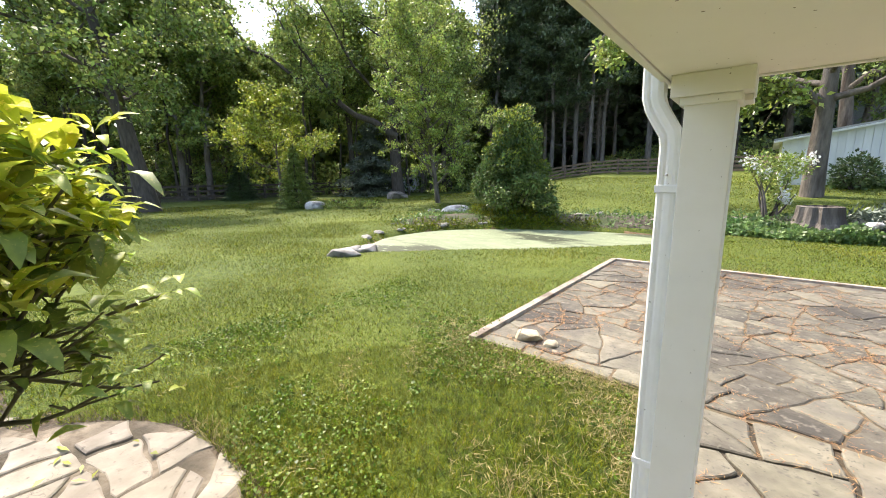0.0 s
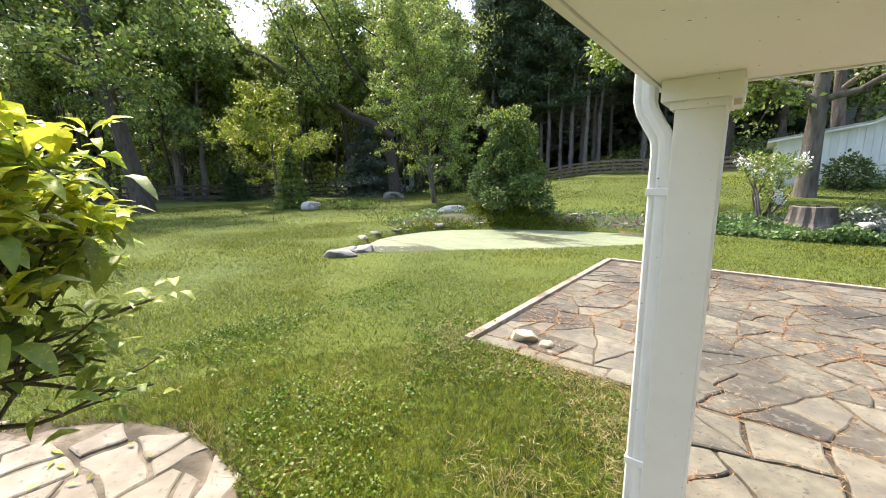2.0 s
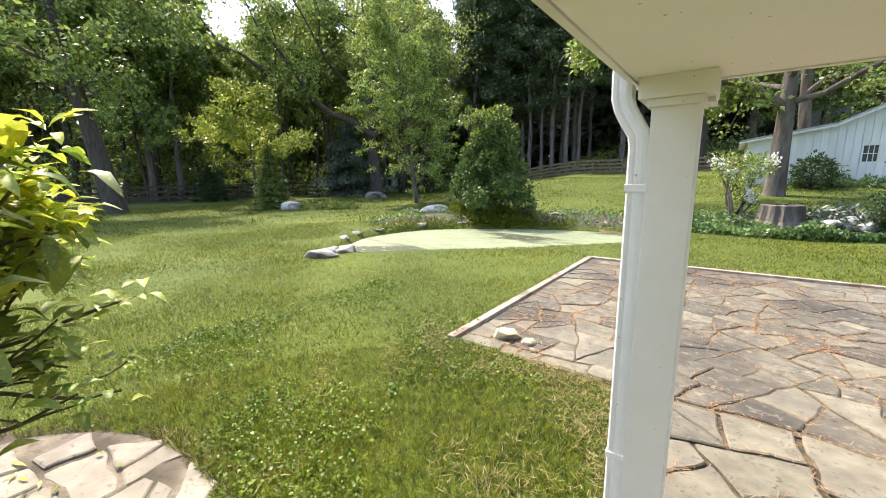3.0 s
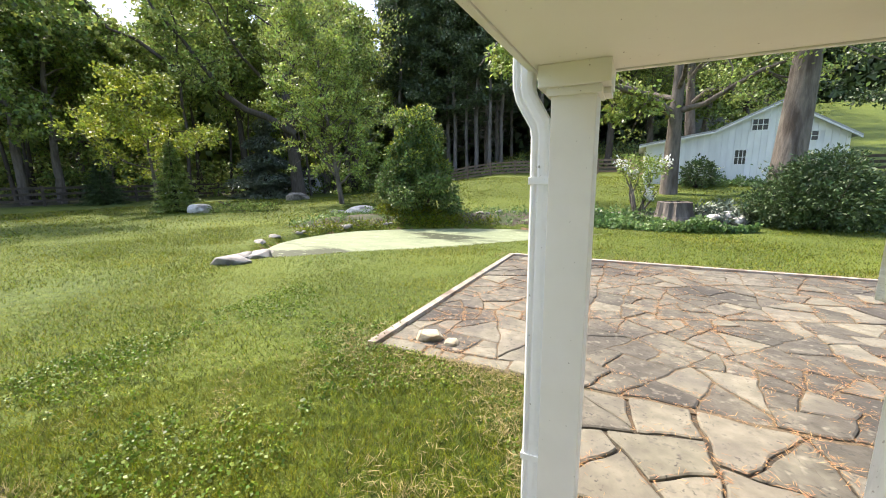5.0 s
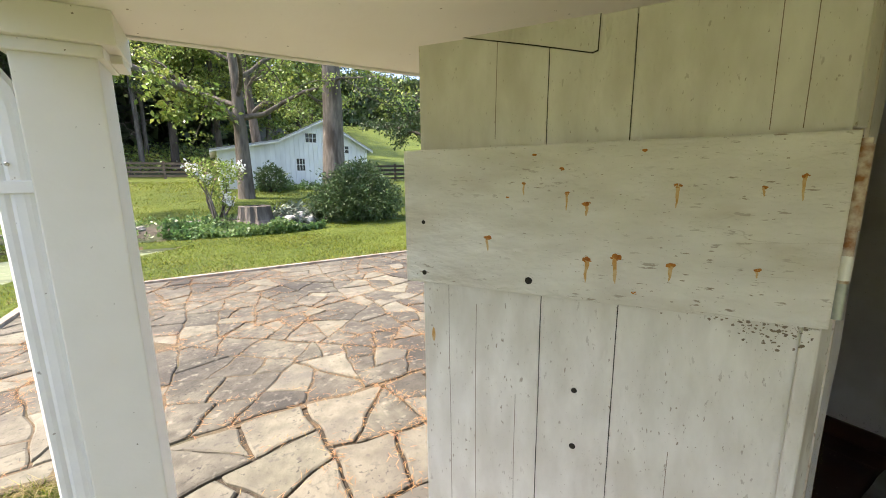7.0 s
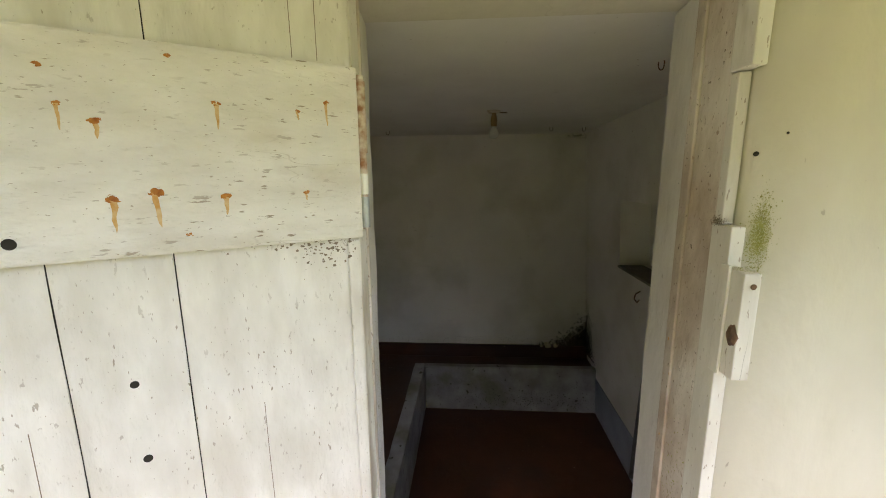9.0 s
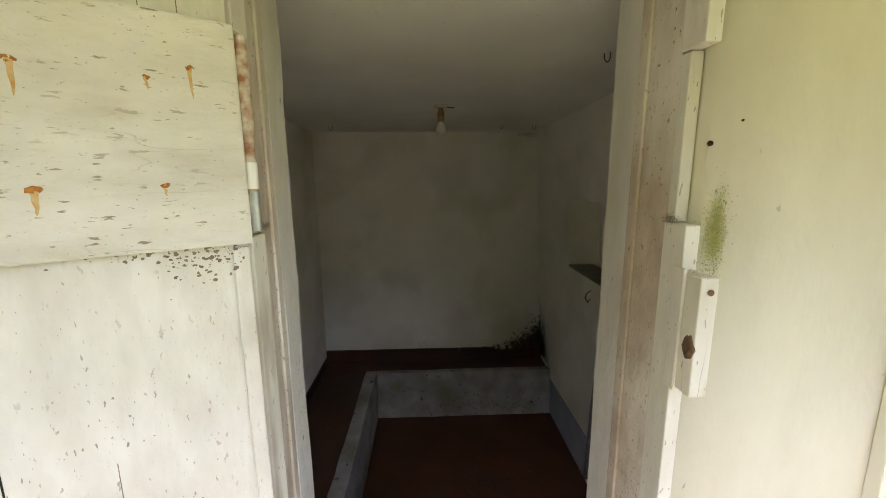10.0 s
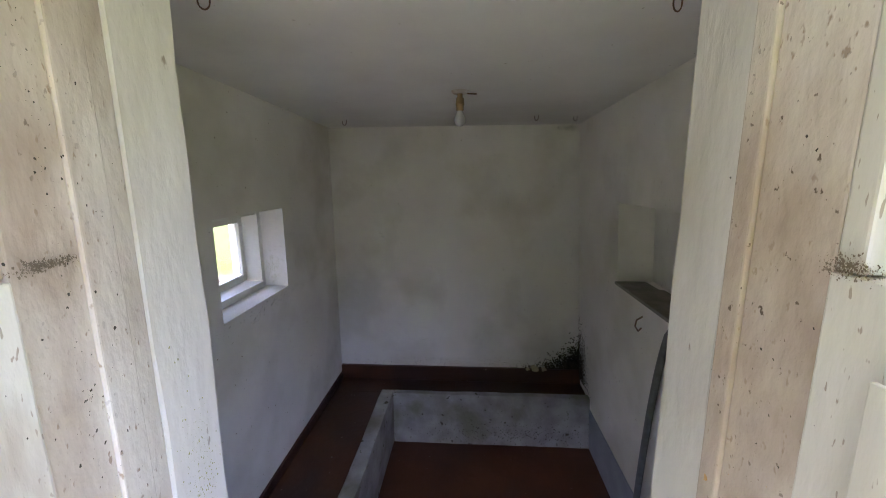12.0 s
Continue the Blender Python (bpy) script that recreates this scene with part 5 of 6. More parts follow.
def extra_limb(tree, seed, points, r0, leaves, leaf, mat, bark, hang):
    """A long limb of its own shape, given in the tree's own metres, with hanging twigs and leaves."""
    r = np.random.default_rng(seed)
    n = len(points)
    limb = [(*p, r0 * (1 - 0.85 * i / (n - 1))) for i, p in enumerate(points)]
    paths, ends = [limb], []
    for k in range(16):
        i = r.integers(max(1, n // 2 - 1), n)
        b = np.array(limb[i][:3]) + (np.array(limb[i - 1][:3]) - np.array(limb[i][:3])) * r.uniform(0, 0.9)
        tw = wander(b, (r.normal(), r.normal(), -hang), r.uniform(0.8, 2.2), 0.03, 0.006, 5, r, 0.3, -0.05 * hang)
        paths.append(tw)
        ends += [q[:3] for q in tw[2:]]
    part("limb", tube_mesh("limb", paths, 7), bark, tree, smooth=True)
    P = crown_points(r, np.array(ends), leaves, 0.3)
    part("limb_leaves", leaf_cloud("limb_leaves", P, leaf, 0.6, 0.3, 0.45, r), mat, tree)


extra_limb(maple, 91, [(0, 0, 3.6), (-1.6, -0.8, 4.6), (-3.6, -1.6, 5.2), (-5.6, -2.4, 6.6), (-7.6, -2.6, 7.2), (-8.6, -2.6, 6.2)], 0.22, 1900, 0.24, LEAF_LIGHT, BARK, 0.9)
extra_limb(old_tree, 92, [(0, 0, 5.0), (-1.2, -1.5, 6.2), (-2.4, -2.3, 6.7), (-4.0, -4.4, 8.6), (-5.4, -5.5, 9.4), (-6.4, -7.2, 10.9), (-7.7, -8.1, 11.5), (-8.6, -9.8, 14.5)], 0.30, 700, 0.3, LEAF_LIGHT, BARK_DARK, 0.1)
extra_limb(old_tree, 93, [(-3.0, -3.2, 7.4), (-3.9, -4.4, 9.6), (-5.0, -5.0, 11.4), (-5.6, -6.3, 13.0), (-6.6, -6.6, 15.0)], 0.2, 500, 0.3, LEAF_LIGHT, BARK_DARK, 0.1)

# shrubs
rh = random.Random(31)
lumps = [(0, 0, 1.2, 1.0, 1.1), (0, 0, 2.3, 0.7, 0.9)]
for k in range(22):
    z = 0.45 + 3.1 * (k / 22)
    q = 1.5 * (1 - z / 4.2)
    a = k * 2.4
    lumps.append((q * math.cos(a), q * math.sin(a), z, rh.uniform(0.34, 0.6) * (1.15 - 0.12 * z), rh.uniform(0.3, 0.5)))
holly = plant("holly_bush", shrub(31, lumps, 22000, 0.13, 0.5), (BARK_DARK, LEAF_HOLLY), "large glossy green shrub with yellow-green tips at the pond's edge", "shrub", (-7.1, 12.68), names=("branchwork", "foliage"))
# lighter yellow-green leaves over the lumps above 1.5 m
tips = shrub(34, [(l[0] * 1.04, l[1] * 1.04, l[2] + 0.12, l[3] * 0.85, l[4] * 0.9) for l in lumps if l[2] > 1.5], 5200, 0.09, 0.5, shell=0.8)
part("new_growth", tips[1], LEAF_YELLOW, holly, "lighter yellow-green leaves over the upper lumps")
plant("rhododendron_bush", shrub(32, [(0, 0, 1.15, 1.75, 1.25), (0.9, 0.1, 0.95, 1.35, 1.0), (-1.0, -0.1, 0.85, 1.2, 0.95), (0.1, 0, 1.95, 1.15, 0.85)], 24000, 0.145, 0.42), (BARK_DARK, LEAF_RHODO), "big round dark green rhododendron bush", "shrub", (4.6, 14.5), scale=0.77, names=("branchwork", "foliage"))
plant("barn_shrub", shrub(33, [(0, 0, 0.7, 0.75, 0.75)], 1600, 0.16), (BARK_DARK, LEAF_RHODO), "small dark shrub by the barn wall", "shrub", (2.9, 24.2), names=("branchwork", "foliage"))
white_shrub = plant("white_flowering_shrub", shrub(34, [(0.0, 0, 1.45, 0.62, 0.45), (-0.35, 0, 1.6, 0.4, 0.35), (0.4, 0.1, 1.55, 0.45, 0.35), (0.15, 0, 0.8, 0.32, 0.34)], 1500, 0.105, 0.5, 8), (BARK, LEAF_LIGHT), "thin shrub carrying clusters of white flowers", "shrub", (0.15, 15.2), names=("branchwork", "foliage"))


def petals(r, spots, n, spread, size):
    P = np.array(spots)[r.integers(0, len(spots), n)] + r.normal(size=(n, 3)) * spread
    return leaf_cloud("petals", P, size, 0.8, 0.0, 0.3, r)


part("flower_cluster", petals(np.random.default_rng(6), [(-0.7, -0.2, 1.75), (-0.45, -0.3, 1.55), (0.25, -0.3, 0.75), (0.35, -0.3, 0.6), (-0.2, -0.35, 1.35), (0.75, -0.1, 1.7)], 260, 0.09, 0.09), PETAL, white_shrub)["kind"] = "stuff"
low_hedge = plant("low_hedge", shrub(35, [(-0.9, 0, 0.1, 0.6, 0.32), (0, 0, 0.12, 0.75, 0.36), (0.9, 0.1, 0.1, 0.6, 0.3)], 2600, 0.13), (BARK_DARK, LEAF_WOOD), "low mound of green ground-cover on the lawn", "hedge", (-16.9, 13.1), 38, names=("branchwork", "foliage"))


def aucuba():
    """The broad-leaved shrub beside the path, its young leaves yellow-green."""
    r = np.random.default_rng(41)
    base = np.array([-2.0, -0.35, 0.0])
    ob = thing("spotted_laurel", "leafy spotted laurel bush with glossy yellow-green young leaves", "shrub", at=tuple(base))
    paths, tips, low = [], [], []
    for k in range(72):
        a = r.uniform(0, 6.28)
        reach, top = r.uniform(0.05, 0.72), r.uniform(1.35, 1.82)
        q = [(0.10 * math.cos(a), 0.10 * math.sin(a), -0.04, 0.017)]
        for t in (0.3, 0.6, 0.85, 1.0):
            q.append((reach * t ** 1.3 * math.cos(a) + r.normal() * 0.03, reach * t ** 1.3 * math.sin(a) + r.normal() * 0.03, top * t ** 0.8 * (1 - 0.12 * reach), 0.016 * (1 - 0.75 * t)))
        paths.append(q)
        tips.append(np.array(q[-1][:3]))
        for _ in range(7):
            j = r.integers(2, 4)
            tw = wander(q[j][:3], (r.normal(), r.normal(), 0.6), r.uniform(0.14, 0.28), 0.007, 0.003, 3, r, 0.25, 0.02)
            paths.append(tw)
            tips.append(np.array(tw[-1][:3]))
    for k in range(16):
        a = r.uniform(-0.7, 1.5)
        z = r.uniform(0.95, 1.3)
        tw = wander((0.25 * math.cos(a), 0.25 * math.sin(a), z - 0.12), (math.cos(a), math.sin(a), 0.1), r.uniform(0.35, 0.6), 0.010, 0.004, 6, r, 0.14, 0.02)
        paths.append(tw)
        for _ in range(2):
            sub = wander(tw[4][:3], (math.cos(a) + r.normal() * 0.4, math.sin(a) + r.normal() * 0.4, 0.4), r.uniform(0.12, 0.25), 0.005, 0.003, 3, r, 0.2, 0.0)
            paths.append(sub)
            low.append(np.array(sub[-1][:3]))
        low.append(np.array(tw[-1][:3]))
    part("branchwork", tube_mesh("branchwork", paths, 6), STEM, ob, smooth=True)

    def big_leaves(name, centres, per, length, spread, tilt, mat, lab):
        n = len(centres) * per
        C = np.repeat(np.array(centres), per, 0) + r.normal(size=(n, 3)) * spread
        a = np.tile(np.arange(per) * 2.4, len(centres)) + np.repeat(r.uniform(0, 6.28, len(centres)), per)
        up = r.uniform(tilt[0], tilt[1], n)
        D = unit(np.stack([np.cos(a), np.sin(a), up], 1))
        S = unit(np.cross(D, np.array([0, 0, 1.0])) + r.normal(size=(n, 3)) * 0.2)
        N = np.cross(S, D)
        L = (length * r.uniform(0.6, 1.2, n))[:, None]
        W = L * r.uniform(0.34, 0.46, n)[:, None]
        st = [(0, 0, 0), (0.22, 0.36, 0.06), (0.5, 0.5, 0.10), (0.78, 0.32, 0.02), (1.0, 0, -0.12)]
        rows = []
        for u, w, h in st:
            mid = C + D * L * u + N * L * (0.12 * math.sin(u * 3) - 0.25 * u * u)
            if w == 0:
                rows.append(mid)
            else:
                rows += [mid + S * W * w + N * W * h * 2.2, mid, mid - S * W * w + N * W * h * 2.2]
        V = np.stack(rows, 1)
        quads = [(0, 1, 2, 2), (0, 2, 3, 3), (1, 4, 5, 2), (2, 5, 6, 3), (4, 7, 8, 5), (5, 8, 9, 6), (7, 10, 8, 8), (8, 10, 9, 9)]
        tris = []
        for q in quads:
            tris.append(q[:3])
            if q[3] != q[2]:
                tris.append((q[0], q[2], q[3]))
        F = (np.array(tris)[None] + (np.arange(n) * 11)[:, None, None]).reshape(-1, 3)
        return part(name, np_mesh(name, V.reshape(-1, 3), F), mat, ob, lab, True)
    tips = np.array(tips)
    high = tips[(tips[:, 2] > 1.14)]
    big_leaves("old_leaves", high, 7, 0.13, 0.055, (-0.6, 0.25), LEAF_AUCUBA, "dark green older leaves")
    crown = high[high[:, 2] > 1.2]
    big_leaves("young_leaves", crown + np.array([0, 0, 0.06]), 12, 0.115, 0.035, (0.15, 1.2), LEAF_AUCUBA_NEW, "yellow-green young leaves")
    big_leaves("low_leaves", low, 4, 0.095, 0.03, (-0.3, 0.5), LEAF_AUCUBA, "sparse leaves on low twigs")
    big_leaves("low_shoot", np.array(low)[::4], 3, 0.05, 0.012, (0.2, 1.2), LEAF_AUCUBA, "pale young shoots")["kind"] = "stuff"
    return ob


aucuba()


# ---- woods ----
wood_a = plant("woodland_tree", broadleaf(51, 21, 0.30, 0.25, 5.2, 15000, 0.31, 15, (0.02, 0.0), 0.2, 5, 0.3, 0.36, simple=True), (BARK, LEAF_WOOD), "tall broad-leaved woodland tree in spring leaf", "tree", (-39.0, 9.0), group="woodland trees")
wood_b = plant("woodland_tree", broadleaf(52, 24, 0.34, 0.28, 5.6, 15000, 0.31, 16, (-0.03, 0.02), 0.3, 5, 0.35, 0.36, simple=True), (BARK_DARK, LEAF_LIGHT), "tall light-green woodland tree", "tree", (-30.0, 37.0), group="woodland trees")
wood_c = plant("woodland_tree", broadleaf(53, 17, 0.26, 0.16, 4.8, 15000, 0.29, 15, (0.0, 0.03), 0.2, 5, 0.3, 0.36, simple=True), (BARK, LEAF_WOOD), "leafy woodland tree at the fence", "tree", (-41.0, -9.0), group="woodland trees")
pine_a = plant("forest_pine", pine(54, 27, 0.23, 0.30, 4.0, 11000, 0.44, 26), (BARK_PINE, LEAF_PINE), "tall dark forest pine with bare snags", "pine", (-20.5, 44.0), group="forest pines")
pine_b = plant("forest_pine", pine(55, 30, 0.26, 0.38, 4.2, 11000, 0.44, 30), (BARK_PINE, LEAF_PINE), "tall grey-trunked forest pine", "pine", (-16.0, 46.0), group="forest pines")
wood_pole = plant("woodland_tree", broadleaf(56, 20, 0.15, 0.45, 3.0, 5200, 0.27, 9, (0.03, 0.02), 0.25, 4, 0.5, 0.45, simple=True), (BARK_DARK, LEAF_LIGHT), "slender bare-stemmed young tree in the woods", "tree", (-31.5, 19.5), group="woodland trees")
rw = random.Random(11)
for i in range(26):
    a = radians(rw.uniform(127, 172))
    d = rw.uniform(37.5, 52)
    again(wood_pole, d * math.cos(a), d * math.sin(a), rw.uniform(0, 360), rw.uniform(0.75, 1.15))
for i in range(34):
    a = radians(rw.uniform(120, 205))
    d = rw.uniform(42, 74)
    x, y = d * math.cos(a), d * math.sin(a)
    again((wood_a, wood_b, wood_c)[i % 3], x, y, rw.uniform(0, 360), rw.uniform(0.8, 1.1) * (0.72 if 169 < math.degrees(a) < 187 else 0.9 if 143 < math.degrees(a) < 154 else 1.0))
for x, y, k in ((-36, 11.5, 0), (-35.5, 13.2, 0), (-38.5, 17.5, 2), (-44, 24, 2), (-33, 31, 2), (-44, 12, 2), (-47, 20, 0), (-30, 38, 1), (-42, 34, 0), (-2.5, 41, 1), (1.0, 43, 0), (5.0, 42, 2), (8.5, 46, 1), (11.5, 52, 2)):
    again((wood_a, wood_b, wood_c)[k], x, y, rw.uniform(0, 360), rw.uniform(0.85, 1.1))
for i in range(42):
    a = radians(rw.uniform(88, 124))
    d = rw.uniform(44, 82)
    again((pine_a, pine_b)[i % 2], d * math.cos(a) - 1, d * math.sin(a), rw.uniform(0, 360), rw.uniform(0.8, 1.1))
for x, y in ((-17.6, 42.8), (-13.9, 44.0), (-14.4, 41.5), (-22.8, 45.5), (-27.0, 43.0), (-9.5, 44.0), (-5.0, 43.0)):
    again((pine_a, pine_b)[int(abs(x * 10)) % 2], x, y, rw.uniform(0, 360), rw.uniform(0.85, 1.05))
for i in range(14):
    a = radians(rw.uniform(40, 86))
    d = rw.uniform(104, 130)
    again((wood_a, wood_b, wood_c)[i % 3], d * math.cos(a), d * math.sin(a), rw.uniform(0, 360), rw.uniform(0.55, 0.8))


def far_woods(lo, hi, seed):
    """The leafy depth of the woods behind the trees that can be told apart."""
    r = np.random.default_rng(seed)
    n = 95000
    a = np.radians(r.uniform(lo, hi, n))
    d = np.where(a < math.radians(85), r.uniform(104, 130, n), r.uniform(60, 105, n))
    x, y = d * np.cos(a), d * np.sin(a)
    z = height(x, y) + r.uniform(0, 1, n) ** 0.8 * np.where(a < math.radians(86), 12.0, np.where(a < math.radians(119), 12, 0) + np.where(a < math.radians(166), 20, 13) + 4 * np.sin(a * 23) + 3 * np.sin(a * 51))
    return leaf_cloud("far_woods", np.stack([x, y, z], 1), 1.3, 0.75, 0.0, 0.3, r, simple=True)


tagged(part("far_woods", far_woods(118, 225, 61), LEAF_WOOD), "dense green woods closing off the garden", "woods", kind="stuff")
tagged(part("far_pine_woods", far_woods(60, 119, 63), LEAF_PINE), "dense dark pine woods on the hillside", "woods", kind="stuff")


def undergrowth():
    r = np.random.default_rng(62)
    n = 30000
    a = np.radians(r.uniform(85, 205, n))
    d = r.uniform(40, 60, n)
    x, y = d * np.cos(a), d * np.sin(a)
    pinewood = (a < math.radians(122))
    z = height(x, y) + r.uniform(0, 1, n) ** 1.6 * np.where(pinewood, 0.8, 3.2)
    V, F = leaf_arrays(np.stack([x, y, z], 1), r.normal(size=(n, 3)), r.normal(size=(n, 3)), r.uniform(0.2, 0.5, n), r.uniform(0.12, 0.3, n))
    return np_mesh("undergrowth", V, F)


tagged(part("undergrowth", undergrowth(), LEAF_WOOD), "tangled green undergrowth along the edge of the woods", "undergrowth", kind="stuff")


# ---- fences ----
def rail_fence(name, points, mat, label, rails, tall, spacing=2.6):
    f = thing(name, label, "fence")
    k = 0
    for (x0, y0), (x1, y1) in zip(points, points[1:]):
        n = max(1, round(math.hypot(x1 - x0, y1 - y0) / spacing))
        for i in range(n):
            ax, ay = x0 + (x1 - x0) * i / n, y0 + (y1 - y0) * i / n
            bx, by = x0 + (x1 - x0) * (i + 1) / n, y0 + (y1 - y0) * (i + 1) / n
            az, bz = ground_z(ax, ay), ground_z(bx, by)
            part("post", box(ax - 0.07, ax + 0.07, ay - 0.07, ay + 0.07, az - 0.3, az + tall + 0.08), mat, f)
            for h in rails:
                d = Vector((bx - ax, by - ay, bz - az))
                m = Matrix.Translation((ax, ay, az + h)) @ d.to_track_quat("X", "Z").to_matrix().to_4x4()
                part("rail", box(0, d.length, -0.02, 0.02, -0.075, 0.075, m=m), mat, f)
            k += 1
    return f


rail_fence("rail_fence", [(-34.0, 3.0), (-33.5, 9.0), (-33.0, 16.5), (-34.5, 24.0), (-30.5, 29.0)], FENCE, "dark stained three-rail fence along the lawn", (0.35, 0.75, 1.12), 1.2)
rail_fence("board_fence", [(-19.5, 36.4), (-10, 36.0), (-0.5, 35.4), (0.8, 31.0)], FENCE_GREY, "weathered board fence below the pine wood", (0.2, 0.5, 0.8, 1.1), 1.2, 2.4)
rail_fence("paddock_fence", [(10.6, 28.6), (14.2, 29.5)], FENCE, "dark board fence beside the little shed", (0.2, 0.5, 0.8, 1.1), 1.2, 2.0)


# ---- barn ----
def barn():
    by = 25.6
    gz = ground_z(4.0, by) - 0.15
    b = thing("barn", "white-painted board barn with a long low roof and small dark windows", "barn")
    L, K, PK, R = (0.42, 3.18), (3.55, 3.72), (6.2, 5.02), (8.95, 3.38)
    back = by + 9

    def roof_z(x):
        pts = [L, K, PK, R]
        for (xa, za), (xb, zb) in zip(pts, pts[1:]):
            if xa <= x <= xb:
                return za + (zb - za) * (x - xa) / (xb - xa)
        return L[1]
    outline = [(L[0], gz), (R[0], gz), R, PK, K, L]
    part("wall", prism(outline, "y", by + 0.03, back), BARN_WHITE, b)
    wins = [(4.55, 5.05, 2.05, 2.75), (5.15, 5.78, 3.72, 4.24), (7.0, 7.75, 3.12, 3.55)]
    x = L[0]
    i = 0
    while x < R[0] - 0.01:
        w = 0.27
        x2 = min(x + w, R[0])
        spans = [(gz, None)]
        for wx0, wx1, wz0, wz1 in wins:
            if x2 > wx0 + 0.02 and x < wx1 - 0.02:
                spans = [(gz, wz0), (wz1, None)]
        for lo, hi in spans:
            za, zb = (roof_z(x) if hi is None else hi), (roof_z(x2) if hi is None else hi)
            part("board", prism([(x + 0.006, lo), (x2 - 0.006, lo), (x2 - 0.006, zb), (x + 0.006, za)], "y", by - 0.02 - 0.006 * (i % 2), by + 0.028), BARN_WHITE, b)
        x, i = x2, i + 1
    for wx0, wx1, wz0, wz1 in wins:
        win = part("window", box(wx0, wx1, by - 0.01, by + 0.029, wz0, wz1), WINDOW_DARK, b, "small dark barn window")
        for fx0, fx1, fz0, fz1 in ((wx0 - 0.06, wx0, wz0 - 0.06, wz1 + 0.06), (wx1, wx1 + 0.06, wz0 - 0.06, wz1 + 0.06), (wx0, wx1, wz1, wz1 + 0.06), (wx0, wx1, wz0 - 0.06, wz0)):
            part("frame", box(fx0, fx1, by - 0.05, by - 0.01, fz0, fz1), BARN_WHITE, win)
        for t in (1 / 3, 2 / 3):
            xm = wx0 + (wx1 - wx0) * t
            part("glazing_bar", box(xm - 0.014, xm + 0.014, by - 0.03, by - 0.011, wz0, wz1), BARN_WHITE, win)
        zm = (wz0 + wz1) / 2
        part("glazing_bar", box(wx0, wx1, by - 0.034, by - 0.012, zm - 0.014, zm + 0.014), BARN_WHITE, win)
    over = [(L[0] - 0.35, L[1] - 0.05), K, PK, (R[0] + 0.3, R[1] - 0.16)]
    ring = over + [(u, v + 0.09) for u, v in over[::-1]]
    part("roof", prism(ring, "y", by - 0.32, back + 0.3), ROOF_METAL, b)
    ring = [(u, v - 0.09) for u, v in over] + [(u, v - 0.004) for u, v in over[::-1]]
    part("barge_board", prism(ring, "y", by - 0.34, by - 0.30), BARN_WHITE, b)
    return b


barn()


def shed():
    s = thing("open_shed", "small grey shed with a dark open front", "shed", at=(13.6, 26.2, ground_z(14.5, 27) - 0.05), turn=-22)
    part("wall", prism([(0, 0), (1.3, 0), (1.3, 1.75), (0, 1.25)], "y", 0, 2.2), FENCE_GREY, s)
    part("back_wall", box(1.31, 3.6, 2.0, 2.2, 0, 1.7), FENCE, s)
    part("side_wall", box(3.4, 3.6, 0, 1.99, 0, 1.7), FENCE, s)
    part("door", box(0.45, 0.95, -0.03, -0.002, 0, 1.15), DARK, s)
    part("roof", prism([(-0.2, 1.2), (1.3, 1.78), (3.8, 1.72), (3.8, 1.82), (1.3, 1.9), (-0.2, 1.3)], "y", -0.3, 2.4), SHINGLE, s)


shed()


def house_far():
    """A pale cottage half hidden behind the fence at the wood's edge."""
    h = thing("far_cottage", "small pale cottage glimpsed between trees", "house", at=(-33.5, 32.5, ground_z(-33.5, 32.5)), turn=40)
    part("wall", box(-2.6, 2.6, -1.6, 1.6, 0, 1.7), BARN_WHITE, h)
    part("roof", prism([(-1.9, 1.65), (0, 2.7), (1.9, 1.65)], "x", -2.9, 2.9), SHINGLE, h)
    for x in (-1.7, 0.0, 1.6):
        part("window", box(x - 0.4, x + 0.4, -1.63, -1.602, 0.7, 1.4), WINDOW_DARK, h)


house_far()
trailer = thing("white_trailer", "low white rounded trailer cover beyond the fence", "trailer", at=(-35.6, 20.5, ground_z(-35.6, 20.5)), turn=60)
bmt = box(-1.2, 1.2, -0.6, 0.6, 0.35, 1.15, 0.18)
part("cover", bmt, BARN_WHITE, trailer)
for sx in (-0.6, 0.6):
    part("wheel", tube_mesh("wheel", [[(sx, -0.55, 0.22, 0.22), (sx, -0.4, 0.22, 0.22)]], 14), DARK, trailer)


# ---- rocks and the pond's edge ----
ROCK_WHITE = material("pale_boulder", (0.50, 0.47, 0.43), (0.74, 0.71, 0.66), 7, 0.9, 0.02, 12, c3=(0.22, 0.2, 0.18), scale3=2.0, rnd=0.15)


def boulder(name, x, y, sx, sy, sz, seed, label, turn=0.0, lift=0.0, mat=ROCK):
    rr = random.Random(seed)
    bm = bmesh.new()
    for _ in range(34):
        d = Vector((rr.gauss(0, 1), rr.gauss(0, 1), rr.gauss(0, 1))).normalized() * rr.uniform(0.85, 1.12)
        d.z = max(min(d.z, 0.62 + rr.uniform(-0.1, 0.1)), -0.6)
        bm.verts.new((d.x * sx, d.y * sy, d.z * sz))
    got = bmesh.ops.convex_hull(bm, input=bm.verts)
    bmesh.ops.delete(bm, geom=[v for v in got["geom_interior"] if isinstance(v, bmesh.types.BMVert)], context='VERTS')
    bmesh.ops.bevel(bm, geom=list(bm.edges), offset=min(sx, sy, sz) * 0.06, segments=1, affect='EDGES')
    ob = part(name, bm, mat)
    ob.matrix_basis = pose(x, y, ground_z(x, y) + sz * 0.35 + lift, 0, 0, turn)
    return tagged(ob, label, "rock", group="garden rocks")


